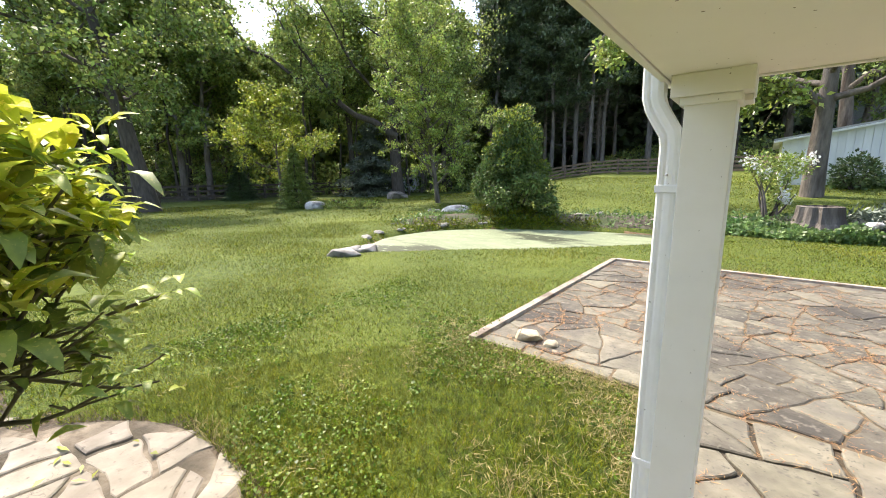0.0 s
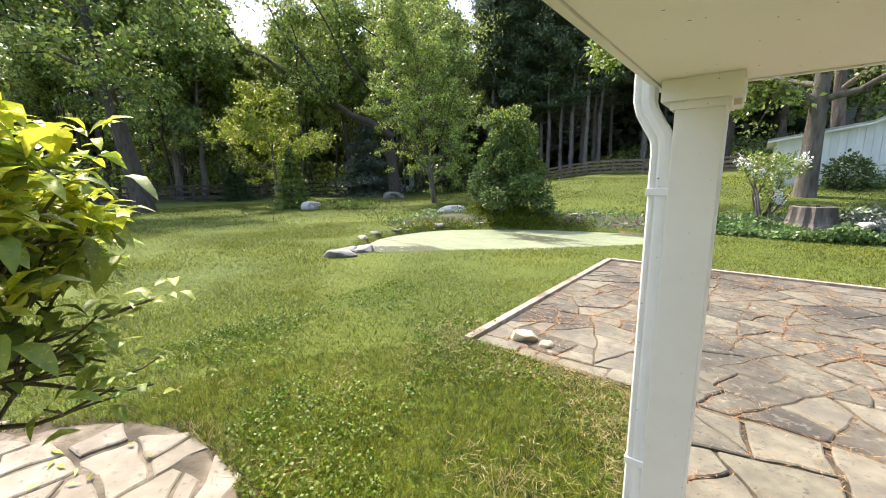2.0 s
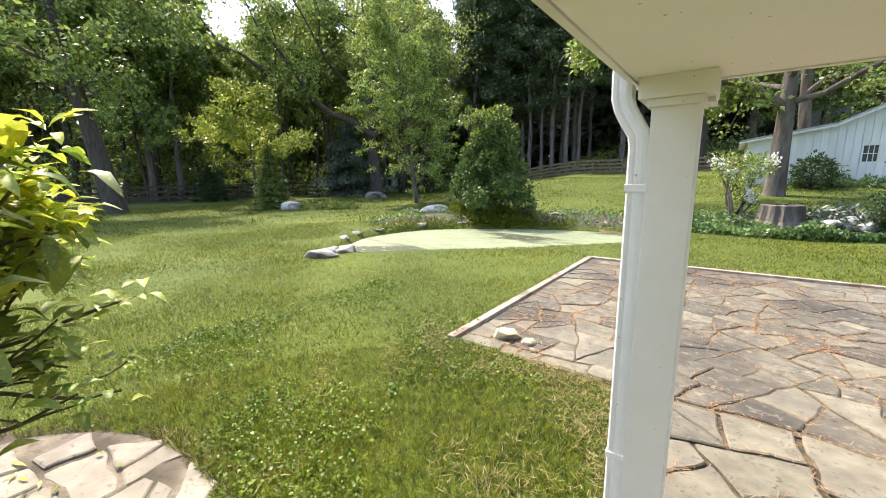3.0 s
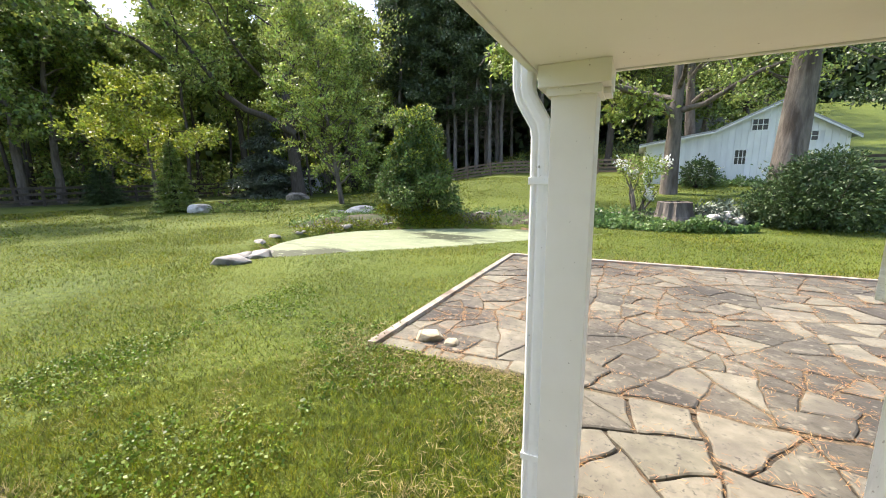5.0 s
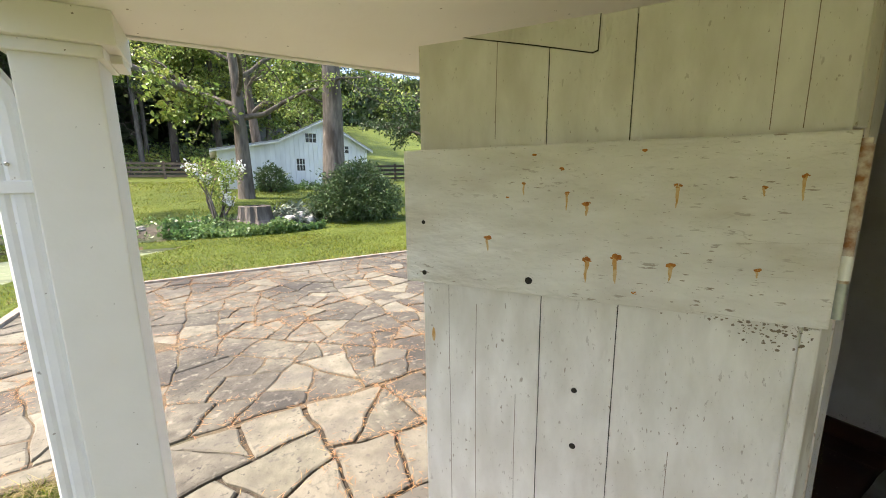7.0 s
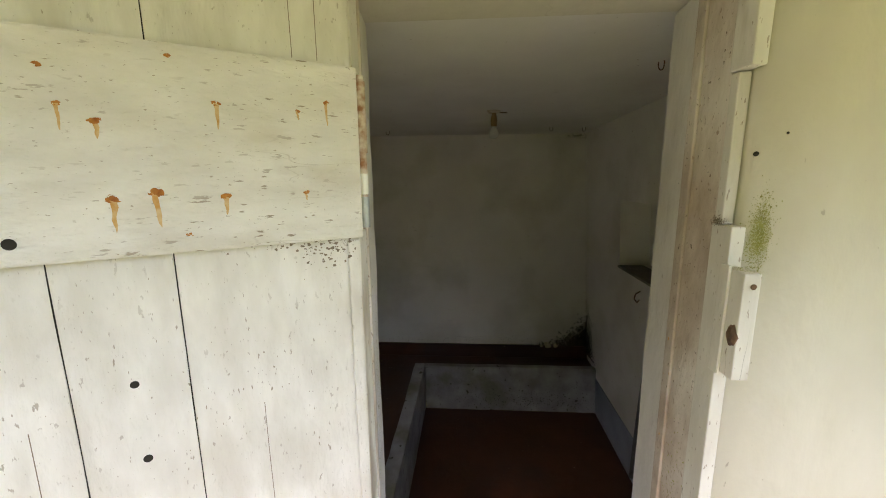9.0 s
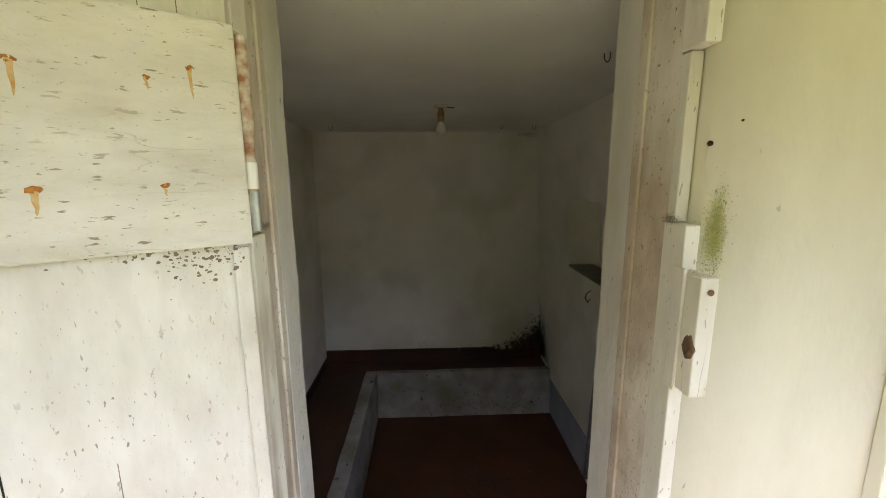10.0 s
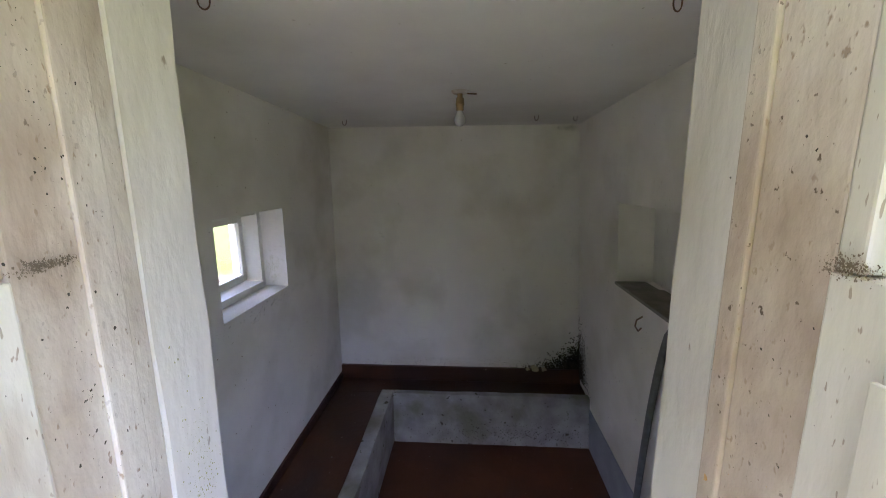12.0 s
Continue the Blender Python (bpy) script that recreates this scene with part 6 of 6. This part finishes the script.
boulder("boulder", -18.6, 11.9, 0.62, 0.42, 0.42, 1, "pale rugged boulder on the lawn", 40, mat=ROCK_WHITE)
boulder("flat_boulder", -11.0, 14.4, 0.75, 0.4, 0.3, 2, "flat pale boulder beside the pond bed", 30, mat=ROCK_WHITE)
boulder("flat_boulder", -11.9, 13.9, 0.35, 0.22, 0.14, 3, "small flat pale stone on the bank", 20)
boulder("dark_boulder", -21.5, 20.8, 0.9, 0.6, 0.5, 4, "dark grey boulder under the old tree", 10)
rp = random.Random(21)
for i, (x, y, s) in enumerate(((-6.75, 4.95, 0.42), (-6.95, 5.35, 0.34), (-6.85, 5.65, 0.40), (-7.25, 5.95, 0.3), (-7.7, 6.4, 0.26), (-8.35, 6.9, 0.22), (-8.75, 7.7, 0.25), (-8.7, 8.6, 0.2), (-8.3, 10.2, 0.28), (-7.4, 11.2, 0.24))):
    boulder("pond_stone", x, y, s, s * 0.65, s * 0.38, 10 + i, "grey flat stone set on the pond's edge", rp.uniform(0, 180), -0.02)
for i in range(26):
    x = rp.uniform(-5.0, 2.9)
    y = 14.0 + 0.12 * x + rp.uniform(-0.4, 1.0)
    s = rp.uniform(0.08, 0.2)
    boulder("bed_stone", x, y, s * 1.2, s, s * 0.6, 40 + i, "pale stone among the bed plants", rp.uniform(0, 180))
for i, (x, y, s) in enumerate(((2.2, 14.35, 0.2), (2.55, 14.6, 0.24), (2.85, 14.4, 0.22), (2.0, 14.75, 0.16))):
    boulder("white_stone", x, y, s, s, s * 0.9, 80 + i, "white stone beside the tree stump", 30 * i, mat=ROCK_WHITE)


boulder("loose_stone", -1.66, 3.36, 0.15, 0.11, 0.075, 99, "tan loose stone lying on the patio corner", 20, 0.03, mat=STONE_TAN)
boulder("loose_stone", -1.42, 3.34, 0.08, 0.07, 0.05, 98, "small tan loose stone lying on the patio", 50, 0.03, mat=STONE_TAN)


def stump():
    s = thing("tree_stump", "weathered grey tree stump hollow at the top", "stump", at=(1.17, 14.2, ground_z(1.17, 14.2) - 0.05))
    bm = bmesh.new()
    rings = []
    for z, rad in ((0.0, 0.62), (0.15, 0.52), (0.34, 0.48), (0.56, 0.46), (0.58, 0.37), (0.42, 0.33)):
        ring = []
        for k in range(32):
            a = 2 * math.pi * k / 32
            q = rad * (1 + 0.09 * math.sin(k * 2.4) + 0.05 * math.sin(k * 5.1))
            ring.append(bm.verts.new((q * math.cos(a), q * math.sin(a), z + (0.05 * math.sin(k * 1.7) if z > 0.6 else 0))))
        rings.append(ring)
    for r0, r1 in zip(rings, rings[1:]):
        for k in range(32):
            bm.faces.new((r0[k], r0[(k + 1) % 32], r1[(k + 1) % 32], r1[k]))
    bm.faces.new(rings[-1])
    part("trunk", bm, BARK, s)


stump()


def cover(name, poly_test, n, area, leaf, mat, label, seed, tall, aspect=0.5, cat="ground cover"):
    r = np.random.default_rng(seed)
    x, y = r.uniform(area[0], area[1], n), r.uniform(area[2], area[3], n)
    ok = poly_test(x, y)
    x, y = x[ok], y[ok]
    hump = np.array([noise.noise(Vector((a * 1.4, b * 1.4, seed))) for a, b in zip(x, y)])
    z = height(x, y) + r.uniform(0, 1, len(x)) * tall * np.clip(0.55 + hump, 0.1, 1.3)
    return tagged(part(name, leaf_cloud(name, np.stack([x, y, z], 1), leaf, aspect, 0.0, 0.45, r), mat), label, cat, kind="stuff")


cover("bed_plants", lambda x, y: inside(x, y, BED) & (np.sin(x * 1.7) + np.sin(y * 2.3 + x) > -0.9), 15000, (-10.5, 3.5, 9.3, 16.8), 0.11, LEAF_COVER, "mixed low green plants in the bank bed", 71, 0.28)
cover("ivy_patch", lambda x, y: ((x - 0.9) / 2.2) ** 2 + ((y - 13.2) / 0.75) ** 2 < 1, 14000, (-1.6, 3.4, 12.3, 14.1), 0.1, LEAF_COVER, "dense patch of green leafy ground cover below the stump", 72, 0.34, 0.8)
cover("pale_perennials", lambda x, y: ((x - 2.6) / 0.9) ** 2 + ((y - 14.9) / 0.7) ** 2 < 1, 2600, (1.6, 3.6, 14.1, 15.7), 0.2, LEAF_BLUE, "pale strappy perennials by the white stones", 73, 0.45, 0.3)
cover("bank_grass", lambda x, y: (np.abs(edge_distance(x, y, POND) - 0.25) < 0.3) & ~inside(x, y, POND) & (y > 8.5 + x * -0.0) & (x < -4.0), 14000, (-9.6, -3.9, 8.5, 13.2), 0.22, BLADE, "rough tall grass hanging over the pond bank", 74, 0.25, 0.12, "grass")
cover("holly_skirt", lambda x, y: ((x + 6.9) / 1.7) ** 2 + ((y - 12.4) / 0.9) ** 2 < 1, 6000, (-8.8, -5.0, 11.4, 13.4), 0.22, BLADE, "tufts of long grass under the pond shrub", 75, 0.35, 0.12, "grass")
cover("barn_weeds", lambda x, y: x > 2.2, 2600, (2.0, 5.6, 24.2, 25.4), 0.16, LEAF_COVER, "weeds growing along the foot of the barn", 76, 0.55, 0.4)


# ---- lawn blades ----
def off_lawn(x, y):
    return inside(x, y, PATIO) | inside(x, y, PATH) | inside(x, y, POND) | ((x > HOUSE[0] - 0.05) & (x < HOUSE[1] + 0.1) & (y < HOUSE[3] + 0.05)) | (inside(x, y, BED))


def blades(seed, x0, x1, y0, y1, per_m2, tall, wide, test=None, clump=0.0):
    r = np.random.default_rng(seed)
    n = int((x1 - x0) * (y1 - y0) * per_m2)
    x, y = r.uniform(x0, x1, n), r.uniform(y0, y1, n)
    ok = ~off_lawn(x, y)
    if test is not None:
        ok &= test(x, y)
    x, y = x[ok], y[ok]
    n = len(x)
    patch = 0.75 + 0.5 * np.sin(x * 2.1 + np.sin(y * 1.7)) * np.sin(y * 2.6 + np.sin(x * 1.3))
    tuft = np.sin(x * 23 + 2.3 * np.sin(y * 17)) * np.sin(y * 21 + 2.1 * np.sin(x * 19)) + 0.6 * np.sin(x * 51 + y * 37) * np.sin(y * 47 - x * 29)
    L = tall * r.uniform(0.5, 1.3, n) * np.clip(patch, 0.85, 1.1) * (1 + 0.34 * tuft)
    a = r.uniform(0, 6.28, n)
    lean = r.uniform(0.15, 1.1, n)
    D = np.stack([np.cos(a) * lean, np.sin(a) * lean, np.ones(n)], 1)
    N = np.stack([-np.cos(a), -np.sin(a), lean], 1) + r.normal(size=(n, 3)) * 0.4
    P = np.stack([x, y, height(x, y) - 0.006], 1)
    D = unit(D)
    S = unit(np.cross(D, N))
    W = (wide * r.uniform(0.7, 1.3, n))[:, None]
    tip = P + D * L[:, None] + np.stack([np.cos(a), np.sin(a), np.zeros(n) - 0.3], 1) * (L * 0.25)[:, None]
    V = np.stack([P - S * W * 0.5, P + S * W * 0.5, tip], 1).reshape(-1, 3)
    return V, np.arange(len(V)).reshape(-1, 3)


def joined(name, sets):
    V, F, off = [], [], 0
    for v, f in sets:
        V.append(v)
        F.append(f + off)
        off += len(v)
    return np_mesh(name, np.concatenate(V), np.concatenate(F))


near = lambda x, y: np.hypot(x, y) < 3.6
mid = lambda x, y: (np.hypot(x, y) >= 3.6) & (np.hypot(x, y) < 7.5) & (y > 0.4 - 0.1 * x - 1.0)
far = lambda x, y: (np.hypot(x, y) >= 7.5) & (np.hypot(x, y) < 15) & (y > 1.0)
distant = lambda x, y: (np.hypot(x, y) >= 15) & (np.hypot(x, y) < 34)
grass = joined("grass", [blades(81, -3.6, 0.0, 0.2, 3.6, 11000, 0.052, 0.0042, near), blades(82, -7.5, 1.0, -0.5, 7.5, 3000, 0.05, 0.007, mid),
                         blades(83, -15, 7, 1.0, 15, 1300, 0.055, 0.012, far), blades(89, -27, 9, 3.0, 34, 150, 0.075, 0.03, distant)])
tagged(part("grass", grass, BLADE), "short mown lawn grass", "grass", kind="stuff")
# straw-coloured blades where the lawn meets stone and post
dry_test = lambda x, y: (edge_distance(x, y, PATIO) < 0.7 * (0.5 + 0.5 * np.sin(x * 5 + y * 4))) | (edge_distance(x, y, PATH) < 0.14)
dry = joined("dry_grass", [blades(84, -2.8, 0.2, 0.2, 3.2, 2600, 0.07, 0.004, dry_test), blades(85, -7.5, 0.2, -0.5, 9.0, 260, 0.045, 0.005, lambda x, y: np.sin(x * 3.1 + 2 * np.sin(y * 1.3)) * np.sin(y * 2.9 + x) > -0.2), blades(86, -3, 7, 7.4, 8.6, 900, 0.06, 0.008, lambda x, y: edge_distance(x, y, PATIO) < 0.35)])
tagged(part("dry_grass", dry, STRAW), "dry straw-coloured grass along the paving edge", "grass", kind="stuff")


def matted():
    """Dead stalks lying flat in matted patches near the paving and the post."""
    r = np.random.default_rng(88)
    n = 38000
    x, y = r.uniform(-3.4, 0.1, n), r.uniform(0.3, 3.5, n)
    patch = np.sin(x * 4.1 + np.sin(y * 3.3)) * np.sin(y * 4.7 + np.sin(x * 2.9)) + 0.4 * np.sin(x * 11 + y * 9)
    near_stone = np.exp(-edge_distance(x, y, PATIO) / 0.35)
    ok = ~off_lawn(x, y) & (0.7 * patch + 2.4 * near_stone > r.uniform(0.3, 3.0, n))
    x, y = x[ok], y[ok]
    n = len(x)
    a = r.uniform(0, 6.28, n)
    P = np.stack([x, y, height(x, y) + r.uniform(0.012, 0.04, n)], 1)
    D = np.stack([np.cos(a), np.sin(a), r.normal(size=n) * 0.25], 1)
    return np_mesh("dead_grass", *leaf_arrays(P, D, np.array([0, 0, 1.0]) + r.normal(size=(n, 3)) * 0.4, 0.08 * r.uniform(0.4, 1.4, n), np.full(n, 0.0035)))


tagged(part("dead_grass", matted(), STRAW), "matted dead grass lying in the lawn", "grass", kind="stuff")


def clover():
    r = np.random.default_rng(87)
    n = 34000
    x, y = r.uniform(-4.4, -0.2, n), r.uniform(0.7, 4.4, n)
    ok = ~off_lawn(x, y) & (np.sin(x * 2.9 + 1) + np.sin(y * 3.3 + x) + 0.9 * np.sin(x * 13 + 2 * np.sin(y * 9)) * np.sin(y * 15) > 0.35)
    x, y = x[ok], y[ok]
    P = np.stack([x, y, height(x, y) + r.uniform(0.01, 0.04, len(x))], 1)
    return leaf_cloud("clover", P, 0.024, 0.8, 0.0, 0.6, r)


tagged(part("clover", clover(), CLOVER), "low clover and weeds in the lawn", "clover", kind="stuff")


# ---- timber edging ----
edging = tagged(new("patio_edging"), "weathered timber edging round the flagstone patio", "edging", kind="structure")
for a, b in (((-2.11, 3.02), (-2.11, 5.4)), ((-2.11, 5.403), (-2.10, 7.72)), ((-2.06, 7.73), (0.9, 7.78)), ((0.903, 7.78), (3.6, 7.84)), ((3.603, 7.84), (6.0, 7.92))):
    d = Vector((b[0] - a[0], b[1] - a[1], 0))
    m = Matrix.Translation((a[0], a[1], 0)) @ d.to_track_quat("X", "Z").to_matrix().to_4x4()
    bm = box(0, d.length, -0.045, 0.045, -0.08, 0.045, 0.006, m)
    part("timber", bm, TIMBER, edging)


# ---- flagstones ----
def split(poly, r, limit, out):
    """Cuts a convex outline at random until its pieces are about the size of a flagstone."""
    p = np.array(poly)
    x, y = p[:, 0], p[:, 1]
    area = 0.5 * abs(np.dot(x, np.roll(y, -1)) - np.dot(y, np.roll(x, -1)))
    if area < limit * r.uniform(0.6, 1.9) or area < 0.05:
        out.append(p)
        return
    c = p.mean(0) + r.normal(size=2) * 0.08 * math.sqrt(area)
    cov = np.cov((p - p.mean(0)).T)
    w, v = np.linalg.eigh(cov)
    d = v[:, 1]
    turn = r.normal() * 0.2
    d = np.array([d[0] * math.cos(turn) - d[1] * math.sin(turn), d[0] * math.sin(turn) + d[1] * math.cos(turn)])
    s = (p - c) @ d
    for sign in (1, -1):
        q = []
        for i in range(len(p)):
            j = (i + 1) % len(p)
            if s[i] * sign >= 0:
                q.append(p[i])
            if s[i] * s[j] < 0:
                t = s[i] / (s[i] - s[j])
                q.append(p[i] + (p[j] - p[i]) * t)
        if len(q) >= 3:
            split(q, r, limit, out)


def warp(p):
    """Bends the joints, alike on both sides, and keeps the outer edges where they are."""
    q = p.copy()
    x, y = p[:, 0], p[:, 1]
    q[:, 0] += 0.020 * np.sin(y * 5.1 + 1.7 * np.sin(x * 4.3)) + 0.008 * np.sin(y * 19 + x * 11)
    q[:, 1] += 0.020 * np.sin(x * 4.9 + 1.9 * np.sin(y * 5.1)) + 0.008 * np.sin(x * 17 - y * 13)
    edge = (x < -2.0) & (y > 3.0) | (y > 7.6)
    q[edge] = p[edge]
    return q


def flagstone(poly, r, gap, thick, top, wob=0.008):
    """One slab: its outline drawn in by half the joint, its edges uneven, its rim worn down."""
    c = poly.mean(0)
    pts = []
    n = len(poly)
    for i in range(n):
        a, b = poly[i], poly[(i + 1) % n]
        k = max(1, int(np.linalg.norm(b - a) / 0.055))
        for s in range(k):
            pts.append(a + (b - a) * s / k)
    pts = warp(np.array(pts))
    c = pts.mean(0)
    d = pts - c
    ln = np.linalg.norm(d, axis=1)[:, None]
    pts = c + d * np.maximum(0.6 * ln, ln - gap) / ln + r.normal(size=pts.shape) * wob * np.minimum(1, ln)
    # rounded corners
    pts = 0.84 * pts + 0.08 * np.roll(pts, 1, 0) + 0.08 * np.roll(pts, -1, 0)
    tilt = r.normal(size=2) * 0.009
    lift = r.normal() * 0.005
    bm = bmesh.new()
    zt = lambda q: top + lift + float((q - c) @ tilt)
    inner = [bm.verts.new((*(c + (q - c) * (1 - 0.012 / max(0.05, np.linalg.norm(q - c)))), zt(q))) for q in pts]
    rim = [bm.verts.new((*q, zt(q) - 0.008)) for q in pts]
    low = [bm.verts.new((*(c + (q - c) * 0.99), top - thick)) for q in pts]
    bm.faces.new(inner)
    m = len(pts)
    for A, B in ((inner, rim), (rim, low)):
        for i in range(m):
            bm.faces.new((A[i], B[i], B[(i + 1) % m], A[(i + 1) % m]))
    bmesh.ops.recalc_face_normals(bm, faces=bm.faces)
    if bm.faces[0].normal.z < 0:
        bmesh.ops.reverse_faces(bm, faces=bm.faces)
    return bm


JOINTS = []


def lay(area_polys, owner, limit, seed, mats, gap, keep=lambda c: True, pale=lambda c: 0.0, top=0.012, wob=0.008):
    r = np.random.default_rng(seed)
    cells = []
    for poly in area_polys:
        split(poly, r, limit, cells)
    for cell in cells:
        c = cell.mean(0)
        if not keep(c):
            continue
        JOINTS.extend((cell[i], cell[(i + 1) % len(cell)]) for i in range(len(cell)))
        mat = mats[1] if r.uniform() < mats[2] + pale(c) else mats[0]
        part("flagstone", flagstone(cell, r, gap * r.uniform(0.6, 1.6), 0.07, top, wob), mat, owner)


for nm, b, jm in (("ground_joint_1", (-2.06, 6.0, 3.04, 7.70), JOINT_FILL), ("ground_joint_2", (-0.32, 4.5, 2.0, 3.036), DARK_JOINT), ("ground_joint_3", (-0.27, 1.0, -1.2, 1.996), DARK_JOINT)):
    tagged(part(nm, box(*b, -0.06, 0.001 if jm is JOINT_FILL else -0.012), jm), "brown soil and needles filling the patio joints", "soil", kind="structure")
fill = bmesh.new()
fill.faces.new([fill.verts.new((x, y, -0.009)) for x, y in PATH])
bmesh.ops.triangulate(fill, faces=fill.faces)
tagged(part("ground_joint_4", fill, PATH_FILL), "sandy soil between the path stones", "soil", kind="structure")
patio = tagged(new("patio"), "irregular grey-brown flagstone patio with pine needles in its joints", "patio", kind="structure")
lay([[(-2.05, 3.06), (-0.34, 3.065), (-0.34, 3.24), (-2.05, 3.22)]], patio, 0.085, 92, (STONE_PALE, STONE_PALE, 0.2), 0.006)
lay([[(-2.05, 3.22), (-0.34, 3.24), (-0.34, 7.70), (-2.05, 7.66)], [(-0.34, 3.07), (2.0, 3.10), (6.0, 3.02), (6.0, 7.85), (-0.34, 7.70)]], patio, 0.12, 96, (STONE, STONE_PALE, 0.14), 0.006,
    pale=lambda c: 0.6 if (c[1] < 3.8 and c[0] < -0.4) else 0.22 if c[0] > 1.2 and c[1] < 6.5 else 0.0)
lay([[(-0.34, 2.0), (6.0, 2.0), (6.0, 3.01), (2.0, 3.09), (-0.34, 3.065)]], patio, 0.17, 93, (STONE, STONE_PALE, 0.55), 0.012, lambda c: c[0] < 4.5, wob=0.012)
lay([[(-0.28, -1.2), (1.0, -1.2), (1.0, 1.99), (-0.28, 1.99)]], patio, 0.16, 94, (STONE, STONE_PALE, 0.5), 0.018, wob=0.012)
STONE_PATH = material("pale_path_stone", (0.20, 0.175, 0.132), (0.32, 0.285, 0.222), 6, 0.88, 0.008, 22, c3=(0.18, 0.155, 0.118), scale3=1.8, edge3=(0.46, 0.64), spots=(0.14, 0.12, 0.095), spot_scale=22, spot_edge=(0.63, 0.74), rnd=0.16, detail=9, cracks=(0.12, 0.1, 0.08), crack_scale=4.0, crack_width=0.006, crack_mask=(0.5, 0.6))
path = tagged(new("path"), "pale flagstone path curving through sandy soil", "path", kind="structure")
lay([[(-5.4, -1.8), (-1.2, -1.8), (-1.2, 0.8), (-5.4, 0.8)]], path, 0.088, 95, (STONE_PATH, STONE_PATH, 0.5), 0.016, lambda c: bool(inside(np.array([c[0]]), np.array([c[1]]), PATH)[0]) and float(edge_distance(np.array([c[0]]), np.array([c[1]]), PATH)[0]) > 0.08, top=0.002, wob=0.016)


def litter():
    """Dry pine needles caught in the joints and drifted over the patio."""
    r = np.random.default_rng(97)
    A, B = np.array([j[0] for j in JOINTS]), np.array([j[1] for j in JOINTS])
    w = np.linalg.norm(B - A, axis=1)
    n = 64000
    k = r.choice(len(A), n, p=w / w.sum())
    q = warp(A[k] + (B[k] - A[k]) * r.uniform(0, 1, (n, 1))) + r.normal(size=(n, 2)) * 0.018 * r.uniform(0.3, 2.2, (n, 1))
    x, y = q[:, 0], q[:, 1]
    drift = np.sin(x * 2.3 + np.sin(y * 1.9) * 1.5) * np.sin(y * 2.7 + np.sin(x * 1.6) * 1.3) + 0.35 * np.sin(x * 6.1 + y * 4.7)
    ok = inside(x, y, PATIO) & (drift > r.uniform(-0.75, 0.8, n)) & (y > 1.9) & (x < 4.6)
    x, y = x[ok], y[ok]
    n = len(x)
    a = r.uniform(0, 6.28, n)
    D = np.stack([np.cos(a), np.sin(a), r.normal(size=n) * 0.08], 1)
    P = np.stack([x, y, np.full(n, 0.014) + r.uniform(0, 0.01, n)], 1)
    return np_mesh("pine_needles", *leaf_arrays(P, D, np.tile(np.array([0, 0, 1.0]), (n, 1)), 0.055 * r.uniform(0.5, 1.4, n), np.full(n, 0.004)))


tagged(part("pine_needles", litter(), NEEDLES), "dry orange pine needles caught in the patio joints", "needles", kind="stuff")


def fallen_leaves():
    """A few yellow laurel leaves lying on the path stones."""
    r = np.random.default_rng(98)
    n = 16
    x, y = r.uniform(-3.3, -1.7, n), r.uniform(0.0, 0.55, n)
    a = r.uniform(0, 6.28, n)
    D = np.stack([np.cos(a), np.sin(a), r.normal(size=n) * 0.05], 1)
    return np_mesh("fallen_leaves", *leaf_arrays(np.stack([x, y, np.full(n, 0.014)], 1), D, np.array([0, 0, 1.0]) + r.normal(size=(n, 3)) * 0.2, r.uniform(0.05, 0.10, n), r.uniform(0.02, 0.035, n)))


tagged(part("fallen_leaves", fallen_leaves(), LEAF_YELLOW), "fallen yellow laurel leaves on the path", "leaves", kind="stuff")
